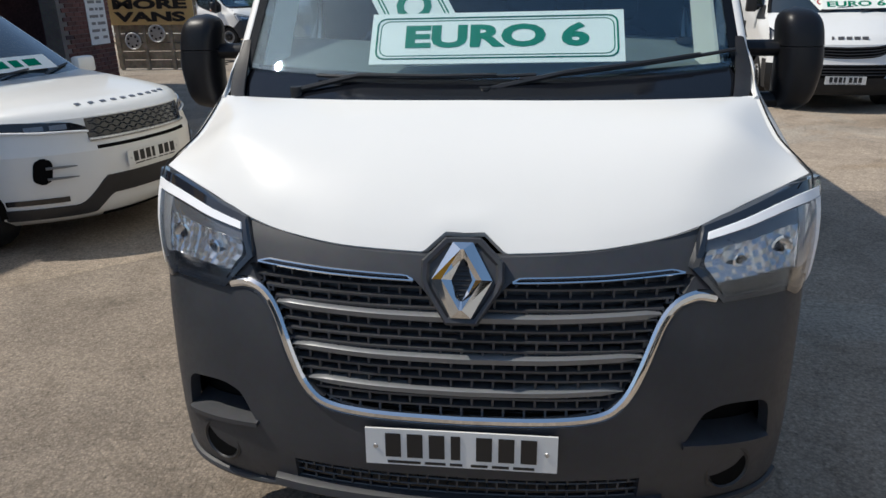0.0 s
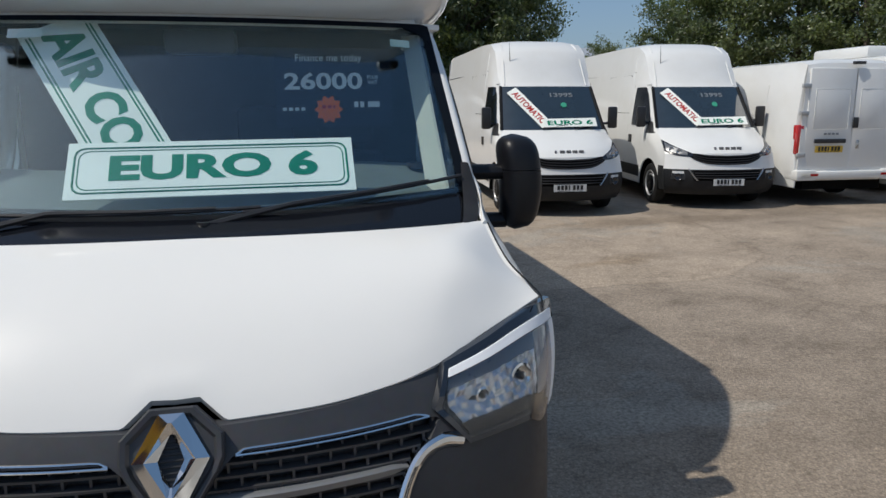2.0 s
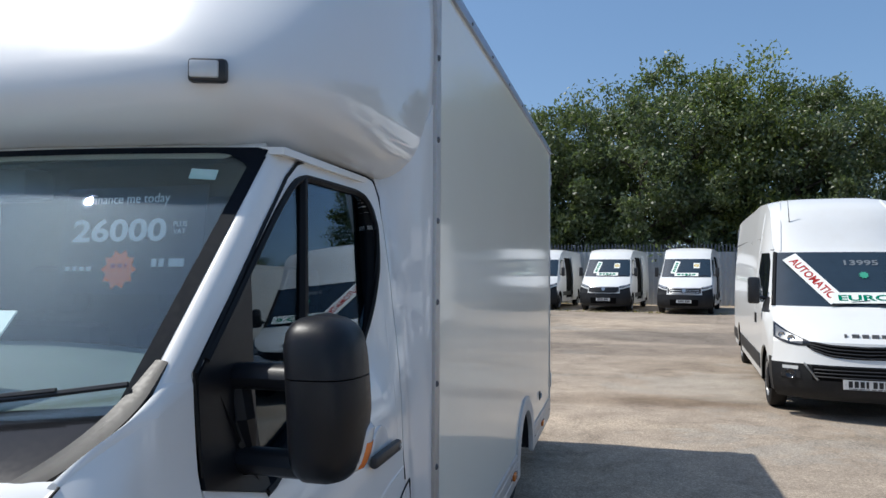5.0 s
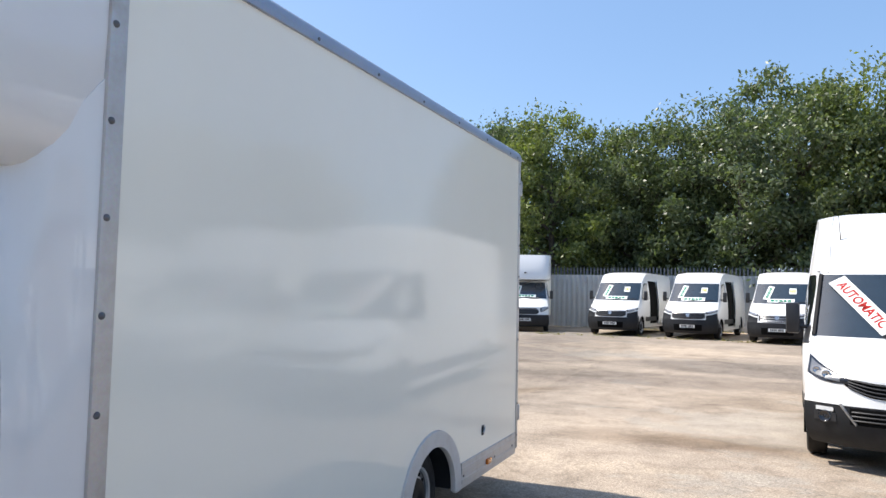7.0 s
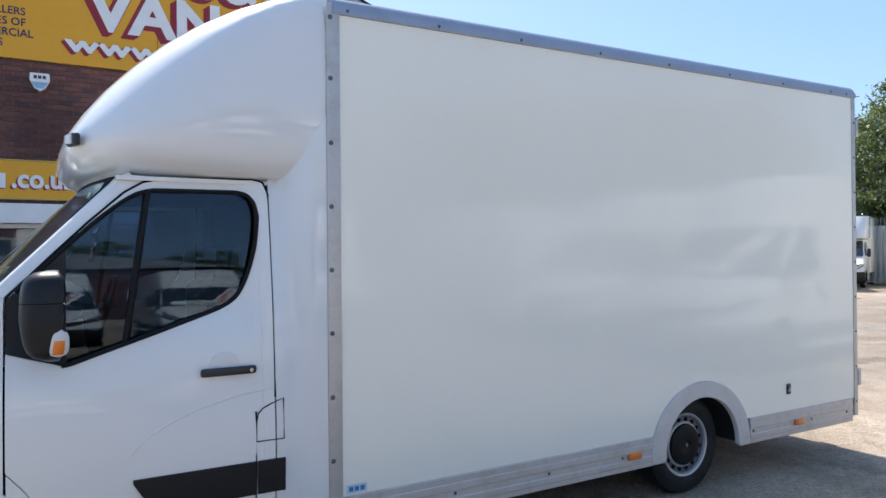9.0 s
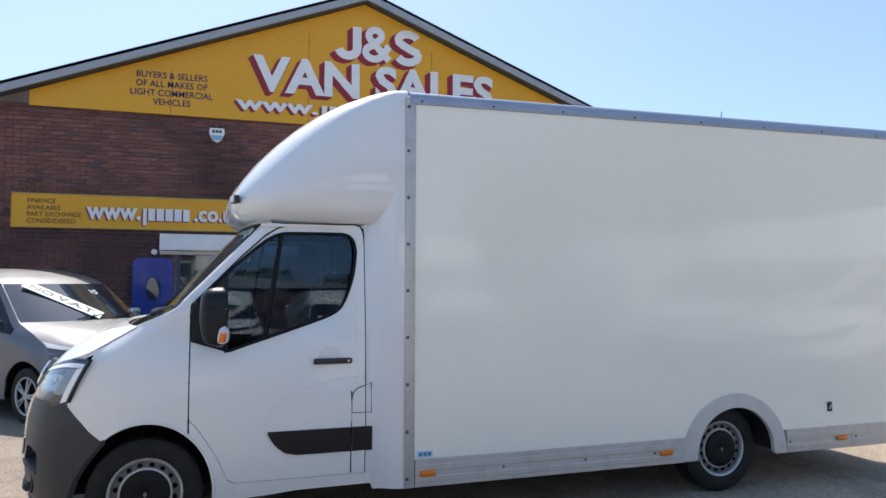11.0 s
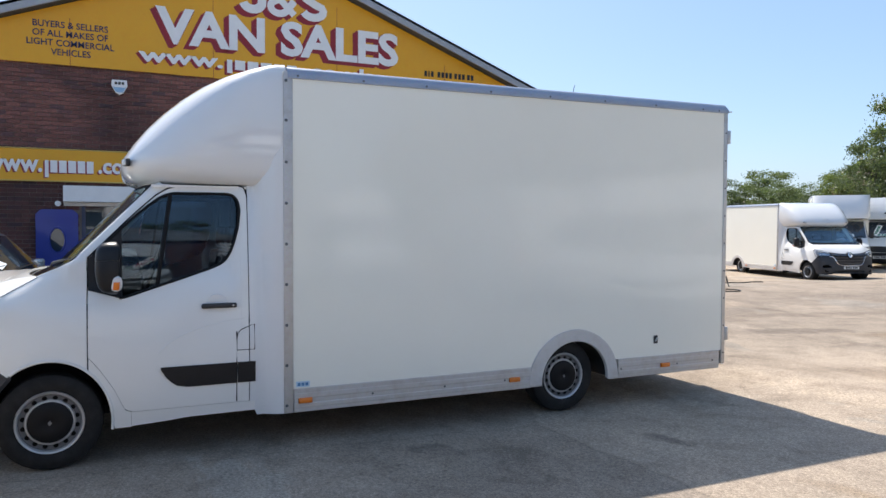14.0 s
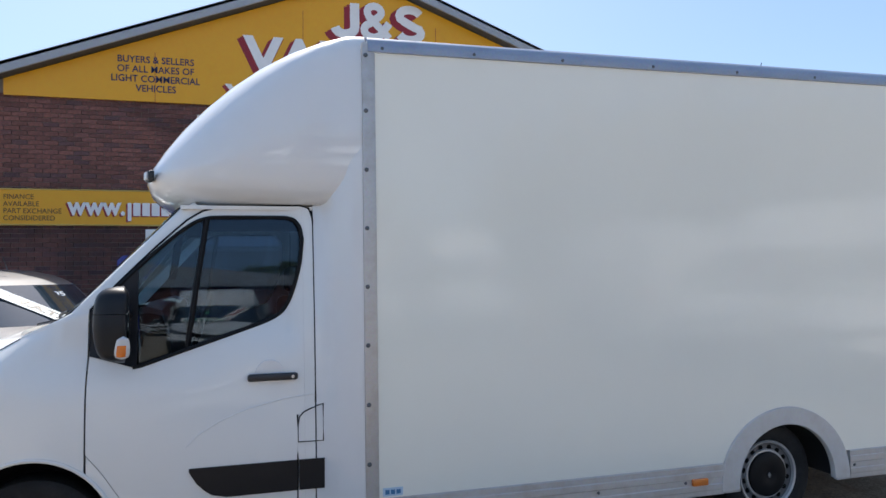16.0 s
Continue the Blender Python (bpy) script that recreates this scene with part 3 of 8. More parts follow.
    for z, hw in ((0.905, 0.522), (0.797, 0.472), (0.705, 0.425)):
        for seg in ([(-hw, -0.045), (0.045, hw)] if z > 0.85 else [(-hw, hw)]):
            P2 = []
            for x in span(seg[0], seg[1], 33):
                e = min(1.0, (hw - abs(x)) / 0.05 + 0.10)
                zz = z - 0.010 * (1 - (x / hw) ** 2) + 0.004
                P2.append([V(x, front_y(x, zz) + dy, zz + dz * e) for dy, dz in ((0.035, 0.012), (0.006, 0.010), (0.0, 0.006), (0.004, -0.010), (0.035, -0.011))])
            part("grille_slat", shell(bmesh.new(), P2, (0, 0.006, 0)), SLAT, bumper, "satin grey grille bar")
    for s in (1, -1):
        bm = bmesh.new()
        for lift in (0.0, 0.011):
            pts = [(s * x, front_y(x, z) - 0.005, z) for x, z in [(x, interp(x, [0.13, 0.36, 0.575], [0.994, 0.999, 1.008]) + lift * interp(x, [0.13, 0.15, 0.545, 0.575], [0.2, 1, 1, 0.1])) for x in span(0.13, 0.575, 26)]]
            tube(bm, pts, 0.0034, n=6)
        part("upper_strip", bm, CHROME, bumper, "thin chrome double strip")
        pts = [V(s * x, front_y(x, z) - 0.001, z) for x, z in [(x, interp(x, [0.13, 0.36, 0.575], [1.000, 1.005, 1.012])) for x in span(0.145, 0.56, 20)]]
        part("strip_infill", tube(bmesh.new(), pts, 0.0055, n=6, flat=0.8), GLOSSB, bumper)
    # badge on a dark raised surround
    o = V(0, front_y(0, 1.003) - 0.018, 1.003)
    u = V(0, 0.48, 1).normalized()
    n = V(1, 0, 0).cross(u)
    rim = [(-0.046, 0.112), (0.046, 0.112), (0.107, 0.050), (0.108, 0.0), (0.096, -0.030), (0.040, -0.116), (-0.040, -0.116), (-0.096, -0.030), (-0.108, 0.0), (-0.107, 0.050)]
    bm = bmesh.new()
    L = [[bm.verts.new(o + V(1, 0, 0) * a * k + u * b * k + n * d) for a, b in rim] for k, d in ((1.02, -0.05), (1.0, 0.0), (0.955, 0.006), (0.86, 0.004), (0.80, -0.006), (0.05, -0.006))]
    for R0, R1 in zip(L, L[1:]):
        for i in range(len(rim)):
            bm.faces.new((R0[i], R0[(i + 1) % len(rim)], R1[(i + 1) % len(rim)], R1[i]))
    bm.faces.new(L[0][::-1]), bm.faces.new(L[-1])
    part("badge_surround", bm, PLASTIC, bumper, smooth=30)
    A = [(0.026, 0.098), (0.079, 0), (0.026, -0.098), (-0.026, -0.098), (-0.079, 0), (-0.026, 0.098)]
    B = [(0.004, 0.078), (0.052, 0), (0.004, -0.078), (-0.004, -0.078), (-0.052, 0), (-0.004, 0.078)]
    C = [(0.002, 0.054), (0.027, 0), (0.002, -0.054), (-0.002, -0.054), (-0.027, 0), (-0.002, 0.054)]
    bm = bmesh.new()
    L = [[bm.verts.new(o + V(1, 0, 0) * a + u * b + n * d) for a, b in ring] for ring, d in ((A, -0.004), (A, 0.008), (B, 0.026), (C, 0.008), (C, -0.004))]
    for R0, R1 in zip(L, L[1:]):
        for i in range(6):
            bm.faces.new((R0[i], R0[(i + 1) % 6], R1[(i + 1) % 6], R1[i]))
    badge = part("badge", bm, CHROME, bumper, "chrome diamond badge", smooth=0)
    for k in range(-3, 4):
        z = 0.013 * k
        w = 0.027 * (1 - abs(z) / 0.054)
        part("badge_grille", tube(bmesh.new(), [o + V(-w, 0, 0) + u * z + n * 0.0, o + V(w, 0, 0) + u * z + n * 0.0], 0.0028, n=5), BLACKP, badge)
    number_plate(van, (0, front_y(0, 0.54) - 0.012, 0.540), (1, 0, 0), (0, 0.05, 1))

    # bonnet
    P = []
    for a in span(-1, -0.15, 26) + span(-0.135, 0.135, 25) + span(0.15, 1, 26):
        row = []
        for v in span(0, 1, 22):
            ys, zs = hood_front(0.93 * a)
            ye, ze = -0.235 + 0.145 * abs(a) ** 2.4, 1.383 - 0.006 * abs(a)
            ze = ze + (hood_side(-0.09) - ze) * abs(a) ** 6
            y, z = ys + (ye - ys) * v, zs + (ze - zs) * v
            z += (0.062 * math.sin(math.pi * v ** 0.8)) * curve(abs(a), [0.0, 0.50, 0.62 + 0.26 * v, 0.70 + 0.24 * v, 1.0], [0.90, 0.95, 0.98, 0.84, -0.12]) + 0.006 * math.sin(math.pi * v) * curve(abs(a), [0.4, 0.62, 0.74, 0.9], [0.3, 1.0, 1.0, 0.0])
            ee = wing_x(min(y, 0.0), hood_side(min(y, 0.0))) - 0.006
            row.append(V(a * (0.93 + (ee - 0.93) * curve(y, [-0.60, -0.40], [0.0, 1.0])), y, z))
        P.append(row)
    # the front edge steps up round the badge
    for row in P:
        for k, p in enumerate(row[:4]):
            bump = interp(abs(p.x), [0.052, 0.110], [1, 0])
            p.y += 0.038 * bump * (1 - k / 4)
            p.z += 0.048 * bump * (1 - k / 4)
    part("bonnet", shell(bmesh.new(), P, (0, 0.010, -0.016)), WHITE, van, "white painted bonnet")

    # wings, doors, fairings
    for s in (1, -1):
        ys = span(-0.478, 0.211, 56)
        wing_hi = lambda y: min(hood_side(y), 0.925 + (y + 0.485) * 1.98)
        lo = lambda y: max(arch(y, FW, a=0.405), interp(y, [-0.485, -0.312, -0.27], [0.915, 0.698, 0.66])) if y < -0.27 else arch(y, FW, a=0.405, floor=0.335)
        part("wing", column_panel(bmesh.new(), ys, lo, wing_hi, wing_x, s, 18), WHITE, van)
        bm = tube(bmesh.new(), [(s * (cab_x(y, z) + 0.001), y, z) for y, z in [(FW + 0.405 * math.sin(t), 0.33 + 0.465 * math.cos(t)) for t in span(-0.62, 1.72, 26)]], 0.011, n=6)
        part("arch_lip", bm, WHITE, van)
        ys = span(0.513, 1.40, 18)
        part("sill", column_panel(bmesh.new(), ys, lambda y: interp(y, [0.40, 0.75, 0.9, 1.4], [0.262, 0.28, 0.295, 0.30]), lambda y: 0.375, cab_x, s, 2), WHITE, van).location.y = DY
        # door below and round its window
        wb = lambda y: interp(y, [0.234, 0.45, 1.08], [1.275, 1.21, 1.418]) if y < 1.08 else curve(y, [1.08, 1.14, 1.19, 1.225, 1.255, 1.28, 1.293, 1.30], [1.418, 1.443, 1.478, 1.53, 1.61, 1.71, 1.79, 1.87])
        wt = lambda y: curve(y, [0.234, 0.70, 0.76, 0.83, 1.20, 1.25, 1.28, 1.293, 1.30], [1.50, 1.94, 1.975, 1.992, 1.995, 1.985, 1.955, 1.92, 1.87])
        top = lambda y: interp(y, [0.234, 0.55, 0.70, 0.78, 0.88, 1.28, 1.335, 1.355], [1.515, 1.835, 1.975, 2.025, 2.050, 2.060, 2.045, 1.99])
        low = lambda y: interp(y, [0.234, 0.30, 0.40, 0.47, 0.52], [0.80, 0.72, 0.56, 0.40, 0.378])
        ys = span(0.234, 1.18, 50) + span(1.185, 1.30, 24)
        door = part("door", column_panel(bmesh.new(), ys, low, wb, cab_x, s, 14, 0.03), WHITE, van, "white cab door")
        door.location.y = DY
        part("door_frame", column_panel(bmesh.new(), ys, wt, top, cab_x, s, 3, 0.03), WHITE, door)
        part("door_edge", column_panel(bmesh.new(), span(1.3005, 1.355, 5), lambda y: 0.378, top, cab_x, s, 16, 0.03), WHITE, door)
        part("wing_foot", column_panel(bmesh.new(), span(0.221, 0.497, 16), lambda y: max(arch(y, FW, a=0.405, floor=0.262), 0.262), lambda y: max(low(y - DY) - 0.006, arch(y, FW, a=0.405, floor=0.262) + 0.003), cab_x, s, 3), WHITE, van)
        g = column_panel(bmesh.new(), span(0.43, 1.18, 34) + span(1.19, 1.298, 22), lambda y: wb(y) + 0.001, lambda y: max(wt(y) - 0.001, wb(y) + 0.003), pane_x, s, 10, 0.004, 0.0)
        part("window_pane", g, SIDEGL, door, "tinted side window")
        sail = column_panel(bmesh.new(), span(0.236, 0.46, 9), lambda y: wb(y) + 0.002, lambda y: wt(y) + 0.002, cab_x, s, 8, 0.02, 0.006)
        part("mirror_base", sail, MIRRORP, door)
        rim = [(y, wb(y)) for y in span(0.44, 1.15, 18) + span(1.16, 1.30, 20)] + [(y, wt(y)) for y in span(1.298, 1.16, 18) + span(1.13, 0.27, 26)]
        part("window_seal", tube(bmesh.new(), [(s * (cab_x(y, z) + 0.001), y, z) for y, z in rim], 0.011, n=6), SEAL, door)
        part("window_seal", shell(bmesh.new(), [[V(s * (cab_x(y, z) - 0.004), y, z), V(s * (min(pane_x(y, z), cab_x(y, z)) - 0.008), y, z)] for y, z in rim + rim[:1]], (0, 0, 0.004)), SEAL, door)
        part("window_divider", tube(bmesh.new(), [(s * (pane_x(y, z) + 0.003), y, z) for y, z in [(0.70, 1.30), (0.745, 1.62), (0.80, 1.985)]], 0.016, n=6), SEAL, door)
        part("door_gap", tube(bmesh.new(), [(s * (cab_x(y, z) - 0.001), y, z) for y, z in [(0.236, 1.30), (0.236, 1.512), (0.40, 1.684), (0.55, 1.838), (0.70, 1.978), (0.78, 2.028), (0.88, 2.053), (1.28, 2.063), (1.338, 2.047), (1.358, 1.99), (1.358, 0.99)]], 0.0058, n=5), SEAL, door)
        part("door_gap", tube(bmesh.new(), [(s * (cab_x(1.262, z) + 0.001), 1.262, z) for z in (0.93, 0.66, 0.385)], 0.005, n=5), SEAL, door)
        bm = tube(bmesh.new(), [(s * (cab_x(min(y, 1.36), z) + interp(y, [1.345, 1.39], [0.001, 0.005])), y, z) for y, z in [(1.264, 0.88), (1.272, 0.918), (1.295, 0.942), (1.33, 0.957), (1.397, 0.982), (1.397, 0.785), (1.264, 0.785)]], 0.0036, n=5, closed=True)
        part("fuel_flap_gap", bm, SEAL, van).location.y = -0.015
        # handle in its dished cup
        bm = bmesh.new()
        c = V(s * (cab_x(1.12, 1.145) - 0.004), 1.12, 1.15)
        lathe(bm, [(0.078, -0.012), (0.075, 0.006), (0.068, 0.0065), (0.050, 0.004), (0.0, 0.0025)], c, (s, 0, 0), 28)
        part("handle_cup", bm, PODW, door)
        bm = box_bm(-0.012, 0.016, 1.005, 1.265, 1.116, 1.155, bev=0.012)
        for v in bm.verts:
            v.co.x = s * (cab_x(1.12, 1.14) + 0.014 + v.co.x)
        h = part("door_handle", bm, BLACKP, door, "black door handle")
        bm = cyl(bmesh.new(), (s * (cab_x(1.12, 1.14) + 0.024), 1.238, 1.135), (s * (cab_x(1.12, 1.14) + 0.033), 1.238, 1.135), 0.009, n=10)
        part("lock", bm, SATIN, h)
        part("rub_strip", column_panel(bmesh.new(), span(0.715, 1.258, 16), lambda y: interp(y, [0.715, 0.76, 0.82, 0.9], [0.675, 0.60, 0.55, 0.532]), lambda y: 0.692, cab_x, s, 4, 0.02, 0.010), MIRRORP, door, "dark grey rubbing strip")
        part("rub_strip", column_panel(bmesh.new(), span(1.266, 1.40, 5), lambda y: 0.532, lambda y: 0.692, cab_x, s, 4, 0.02, 0.010), MIRRORP, van).location.y = DY + 0.002
        part("door_crease", tube(bmesh.new(), [(s * (cab_x(y, z) - 0.0035), y, z) for y, z in [(0.70, 0.80), (0.76, 0.86), (0.86, 0.92), (1.0, 0.975), (1.2, 1.02), (1.35, 1.035)]], 0.0065, n=6), WHITE, door)
        # panel behind the door, flaring out to the box
        part("cab_fairing", column_panel(bmesh.new(), span(1.347, 1.632, 16), lambda y: interp(y, [1.347, 1.385, 1.389, 1.632], [0.30, 0.30, 0.258, 0.256]), lambda y: interp(y, [1.347, 1.45, 1.632], [2.06, 2.17, 2.42]), lambda y, z: cab_x(1.36, min(z, 1.3)) * 0 + interp(y, [1.347, 1.39, 1.45, 1.545, 1.632], [cab_x(1.36, z), cab_x(1.36, z) + 0.004, max(cab_x(1.36, z), 0.985), 1.035, 1.052]), s, 20, 0.02), PODW, van)
        line = [(y, hood_side(y) + 0.002) for y in span(-0.46, -0.105, 16)]
        part("bonnet_gap", tube(bmesh.new(), [(s * (wing_x(y, hood_side(y)) - 0.0005), y, z) for y, z in line], 0.0026, n=6), SEAL, van)
        # top of the wing, closing up to the pillar's foot
        foot = [(0.866, -0.110, 1.370), (0.880, -0.04, 1.408), (0.895, 0.04, 1.446), (0.898, 0.125, 1.494), (0.885, 0.222, 1.548)]
        P = []
        for t in span(0, 1, 16):
            y = -0.105 + 0.316 * t
            a = V(wing_x(y, hood_side(y)), y, hood_side(y))
            b = V(*[curve(t, span(0, 1, 5), [q[i] for q in foot]) for i in range(3)])
            P.append([V(s * p.x, p.y, p.z + 0.010 * math.sin(math.pi * k)) for k, p in [(k, a.lerp(b, k)) for k in span(0, 1, 6)]])
        part("wing_top", shell(bmesh.new(), P, (0, 0, -0.02)), WHITE, van)
        # screen pillar
        P = []
        for t in span(-0.08, 1, 14):
            yg, zg, xg = 0.085 + 0.575 * t, 1.455 + 0.60 * t, 0.872 - 0.030 * t
            yd = interp(t, [-0.1, 0, 0.25, 0.6, 0.85, 1], [0.20, 0.235, 0.36, 0.57, 0.73, 0.86])
            zd = top(yd) + 0.006 if yd > 0.234 else 1.49
            a, b = V(xg, yg, zg), V(cab_x(yd, zd) - 0.004, yd + DY, zd)
            row = []
            for k in span(0, 1, 6):
                p = a.lerp(b, k)
                p += V(0.35, -0.8, 0.35).normalized() * 0.022 * math.sin(math.pi * k)
                row.append(V(s * p.x, p.y, p.z))
            P.append(row)
        part("screen_pillar", shell(bmesh.new(), P, (-s * 0.02, 0.01, -0.01)), WHITE, van)
        # mirror: a tall rounded head in two shells on a double arm
        def head(z0, z1, k0=1.0, k1=1.0, n=14):
            bm = bmesh.new()
            rings = []
            for t in span(0, 1, n):
                z = z0 + (z1 - z0) * t
                v = (z - 1.445) / 0.185
                w = (1 - abs(v) ** 7) ** 0.5 if abs(v) < 1 else 0.02
                w = max(w, 0.06)
                k = max(0.0, -v - 0.1) / 0.9
                cx, cy = 1.150 - 0.012 * v * v - 0.012 * v - 0.012 * k, 0.382 + 0.015 * v * v
                w *= 1 - 0.12 * k
                ring = []
                for i in range(28):
                    a = 2 * math.pi * i / 28
                    c, sn = math.cos(a), math.sin(a)
                    px = 0.080 * math.copysign(abs(c) ** 0.6, c)
                    py = (0.095 if sn < 0 else 0.062) * math.copysign(abs(sn) ** (0.85 if sn < 0 else 0.35), sn)
                    ring.append(bm.verts.new((s * (cx + px * w), cy + py * (w if sn < 0 else max(w, 0.5)) + 0.10 * px * w, z)))
                rings.append(ring)
            for A, B in zip(rings, rings[1:]):
                for i in range(28):
                    bm.faces.new((A[i], A[(i + 1) % 28], B[(i + 1) % 28], B[i]))
            bm.faces.new(rings[0][::-1]), bm.faces.new(rings[-1])
            return bm
        mir = part("mirror", head(1.499, 1.630), MIRRORP, door, "large black door mirror")
        part("mirror_lower_shell", head(1.258, 1.496), MIRRORP, mir)
        bm = bmesh.new()
        for z0, z1 in ((1.480, 1.488), (1.305, 1.300)):
            tube(bm, [(s * 0.905, 0.40, z0), (s * 0.955, 0.388, z1), (s * 1.09, 0.382, z1)], [0.044, 0.038, 0.038], n=10, flat=0.8)
        tube(bm, [(s * 0.935, 0.40, 1.27), (s * 0.935, 0.395, 1.39), (s * 0.922, 0.40, 1.50)], 0.030)
        part("mirror_arm", bm, MIRRORP, mir)
        def lens(k, lift, t0, t1):
            P = []
            for t in span(t0, t1, 9):
                z = 1.276 + 0.118 * t
                v = (z - 1.445) / 0.185
                w = max(0.06, (1 - abs(v) ** 7) ** 0.5)
                h = max(0.0, -v - 0.1) / 0.9
                x0 = 1.150 - 0.012 * v * v - 0.012 * v - 0.012 * h + 0.080 * w * (1 - 0.12 * h)
                half = k * 0.039 * (1 - abs(2 * t - 1) ** 3.0) ** 0.5 * (1 - 0.25 * t) + 0.002
                P.append([V(s * (x0 - 0.006 + lift + 0.014 * (1 - 0.8 * u * u) * min(1.0, half / 0.02)), 0.420 + 0.012 * t + half * u, z) for u in span(-1, 1, 7)])
            return shell(bmesh.new(), P, (-s * 0.01, 0, 0))
        part("indicator_lens", lens(1.0, 0.0, 0.0, 1.0), CLEARL, mir, "clear side repeater lens")
        part("indicator", lens(0.72, 0.003, 0.14, 0.62), AMBER, mir)
        bm = box_bm(1.097, 1.198, 0.441, 0.4465, 1.33, 1.58, bev=0.002)
        for v in bm.verts:
            v.co.x = s * v.co.x
        part("mirror_glass", bm, CHROME, mir)
        # headlamp: clear lens over bowls, with a white guide along top and outer side
        LT = [(0.622, -0.610, 1.112), (0.72, -0.572, 1.142), (0.83, -0.502, 1.172), (0.93, -0.425, 1.190), (1.000, -0.352, 1.186)]
        LB = [(0.675, front_y(0.675, 0.93), 0.931), (0.77, front_y(0.77, 0.93), 0.933), (0.85, front_y(0.85, 0.93), 0.932), (0.905, front_y(0.905, 0.91) + 0.005, 0.905), (0.968, -0.475, 0.930)]

        def lamp_at(t, w, depth=0.0):
            a = V(*[curve(t, span(0, 1, 5), [q[i] for q in LB]) for i in range(3)])
            b = V(*[curve(t, span(0, 1, 5), [q[i] for q in LT]) for i in range(3)])
            p = a.lerp(b, w)
            p.x -= 0.075 * (1 - t) ** 3 * max(0.0, 1 - abs(w - 0.48) / 0.5)
            bow = (0.030 * max(0.0, math.sin(math.pi * max(0.0, min(1.0, w)))) + 0.016) * interp(t, [0, 0.7, 1], [1.0, 0.7, 0.45])
            out = V(interp(t, [0, 1], [0.35, 0.90]), interp(t, [0, 1], [-0.92, -0.42]), 0.08)
            p += out * (bow - depth)
            return V(s * p.x, p.y, p.z)

        def lamp_skin(t0, t1, w0, w1, depth, n=16, k=8, thick=0.005, keep=None):
            return shell(bmesh.new(), [[lamp_at(t, w, depth) for w in span(w0, w1, k)] for t in span(t0, t1, n)], (-s * thick * 0.5, thick, 0), keep)
        hl = part("headlamp", lamp_skin(-0.0, 1.0, 0.0, 1.0, 0.075, thick=0.02), VOID, van, "clear headlamp in a dark frame")
        part("lamp_frame", lamp_skin(0.0, 1.0, 0.0, 1.0, 0.002, 34, 22, 0.018, lambda i, j: i < 1 or i > 31 or j < 2 or j > 18), RIMNAVY, hl, "dark glossy lamp frame")
        guide = part("light_guide", lamp_skin(0.035, 0.955, 0.815, 0.905, -0.001, 20, 4, 0.02), LED, hl, "white light guide strip")
        part("guide_side", lamp_skin(0.875, 0.968, 0.04, 0.802, -0.001, 8, 12, 0.02), LED, guide)
        part("lamp_bezel", lamp_skin(0.05, 0.875, 0.64, 0.79, 0.012, 16, 4, 0.02), BEZEL, hl)
        P = []
        for i in range(49):
            f = i / 48
            flute = 0.0035 * ((f * 8) % 1.0)
            cell = 0.010 * (0.5 - 0.5 * math.cos(2 * math.pi * 2 * f))
            P.append([lamp_at(0.06 + 0.60 * f, w, 0.010 + flute + cell * math.sin(math.pi * (w - 0.25) / 0.37) + 0.004 * ((j + i // 4) % 2)) for j, w in enumerate(span(0.22, 0.65, 7))])
        part("lamp_bowl", shell(bmesh.new(), P, (0, 0.004, 0)), REFL, hl, smooth=12)
        part("lamp_side", lamp_skin(0.67, 0.873, 0.06, 0.79, 0.010, 8, 10, 0.02), LAMPS, hl, "silver grey side of the lamp")
        for t, k in ((0.24, 1.0), (0.52, 1.7)):
            bm = bmesh.new()
            lathe(bm, [(0.022 * k, -0.01), (0.022 * k, 0.006), (0.018 * k, 0.008), (0.014 * k, 0.0), (0.006 * k, -0.003), (0.0, -0.003)], lamp_at(t, 0.43, 0.024), (s * 0.4, -0.9, 0.05), 20)
            pr = part("lamp_projector", bm, CHROME, hl)
            bm = bmesh.new()
            lathe(bm, [(0.013, 0.0), (0.009, 0.007), (0.0, 0.009)], lamp_at(t, 0.43, 0.024), (s * 0.4, -0.9, 0.05), 14)
            part("bulb_lens", bm, GLOSSB, pr)
        part("lamp_shelf", lamp_skin(0.05, 0.875, 0.05, 0.24, 0.009, 14, 3, 0.02), GLOSSB, hl)
        part("lens", lamp_skin(0.03, 0.875, 0.06, 0.80, -0.001, 22, 12, 0.003), LENS, hl, "clear plastic lens")

    # windscreen, cowl, wipers
    def screen(a, v, lift=0.0):
        y = 0.085 + 0.575 * v - 0.145 * (1 - a * a) * (1 - 0.25 * v)
        z = 1.455 + 0.60 * v - 0.03 * (1 - v) * (1 - a * a)
        return V(a * (0.872 - 0.030 * v), y - lift, z + lift * 0.8)
    P = [[screen(a, v) for v in span(0, 1, 14)] for a in span(-1, 1, 29)]
    part("windscreen", shell(bmesh.new(), P, (0, 0.004, -0.003)), GLASS, van, "laminated windscreen")
    bm = bmesh.new()
    shell(bm, [[screen(a, lo + (1 - lo) * k, 0.0026) for k in (0, 0.5, 1)] for a, lo in [(a, 0.970 - 0.12 * max(0.0, (abs(a) - 0.85) / 0.15) ** 2) for a in span(-1, 1, 81)]], (0, 0.001, -0.001))
    shell(bm, [[screen(a, v, -0.012) for v in (0.0, 0.015, 0.035)] for a in span(-1, 1, 21)], (0, 0.003, -0.002))
    for s in (1, -1):
        shell(bm, [[screen(s * a, v, 0.0016) for v in span(0.0, 0.953, 14)] for a in (0.962, 0.98, 1.003)], (0, 0.001, -0.001))
    part("screen_border", bm, FRIT, van, "black printed edge of the windscreen")
    P = []
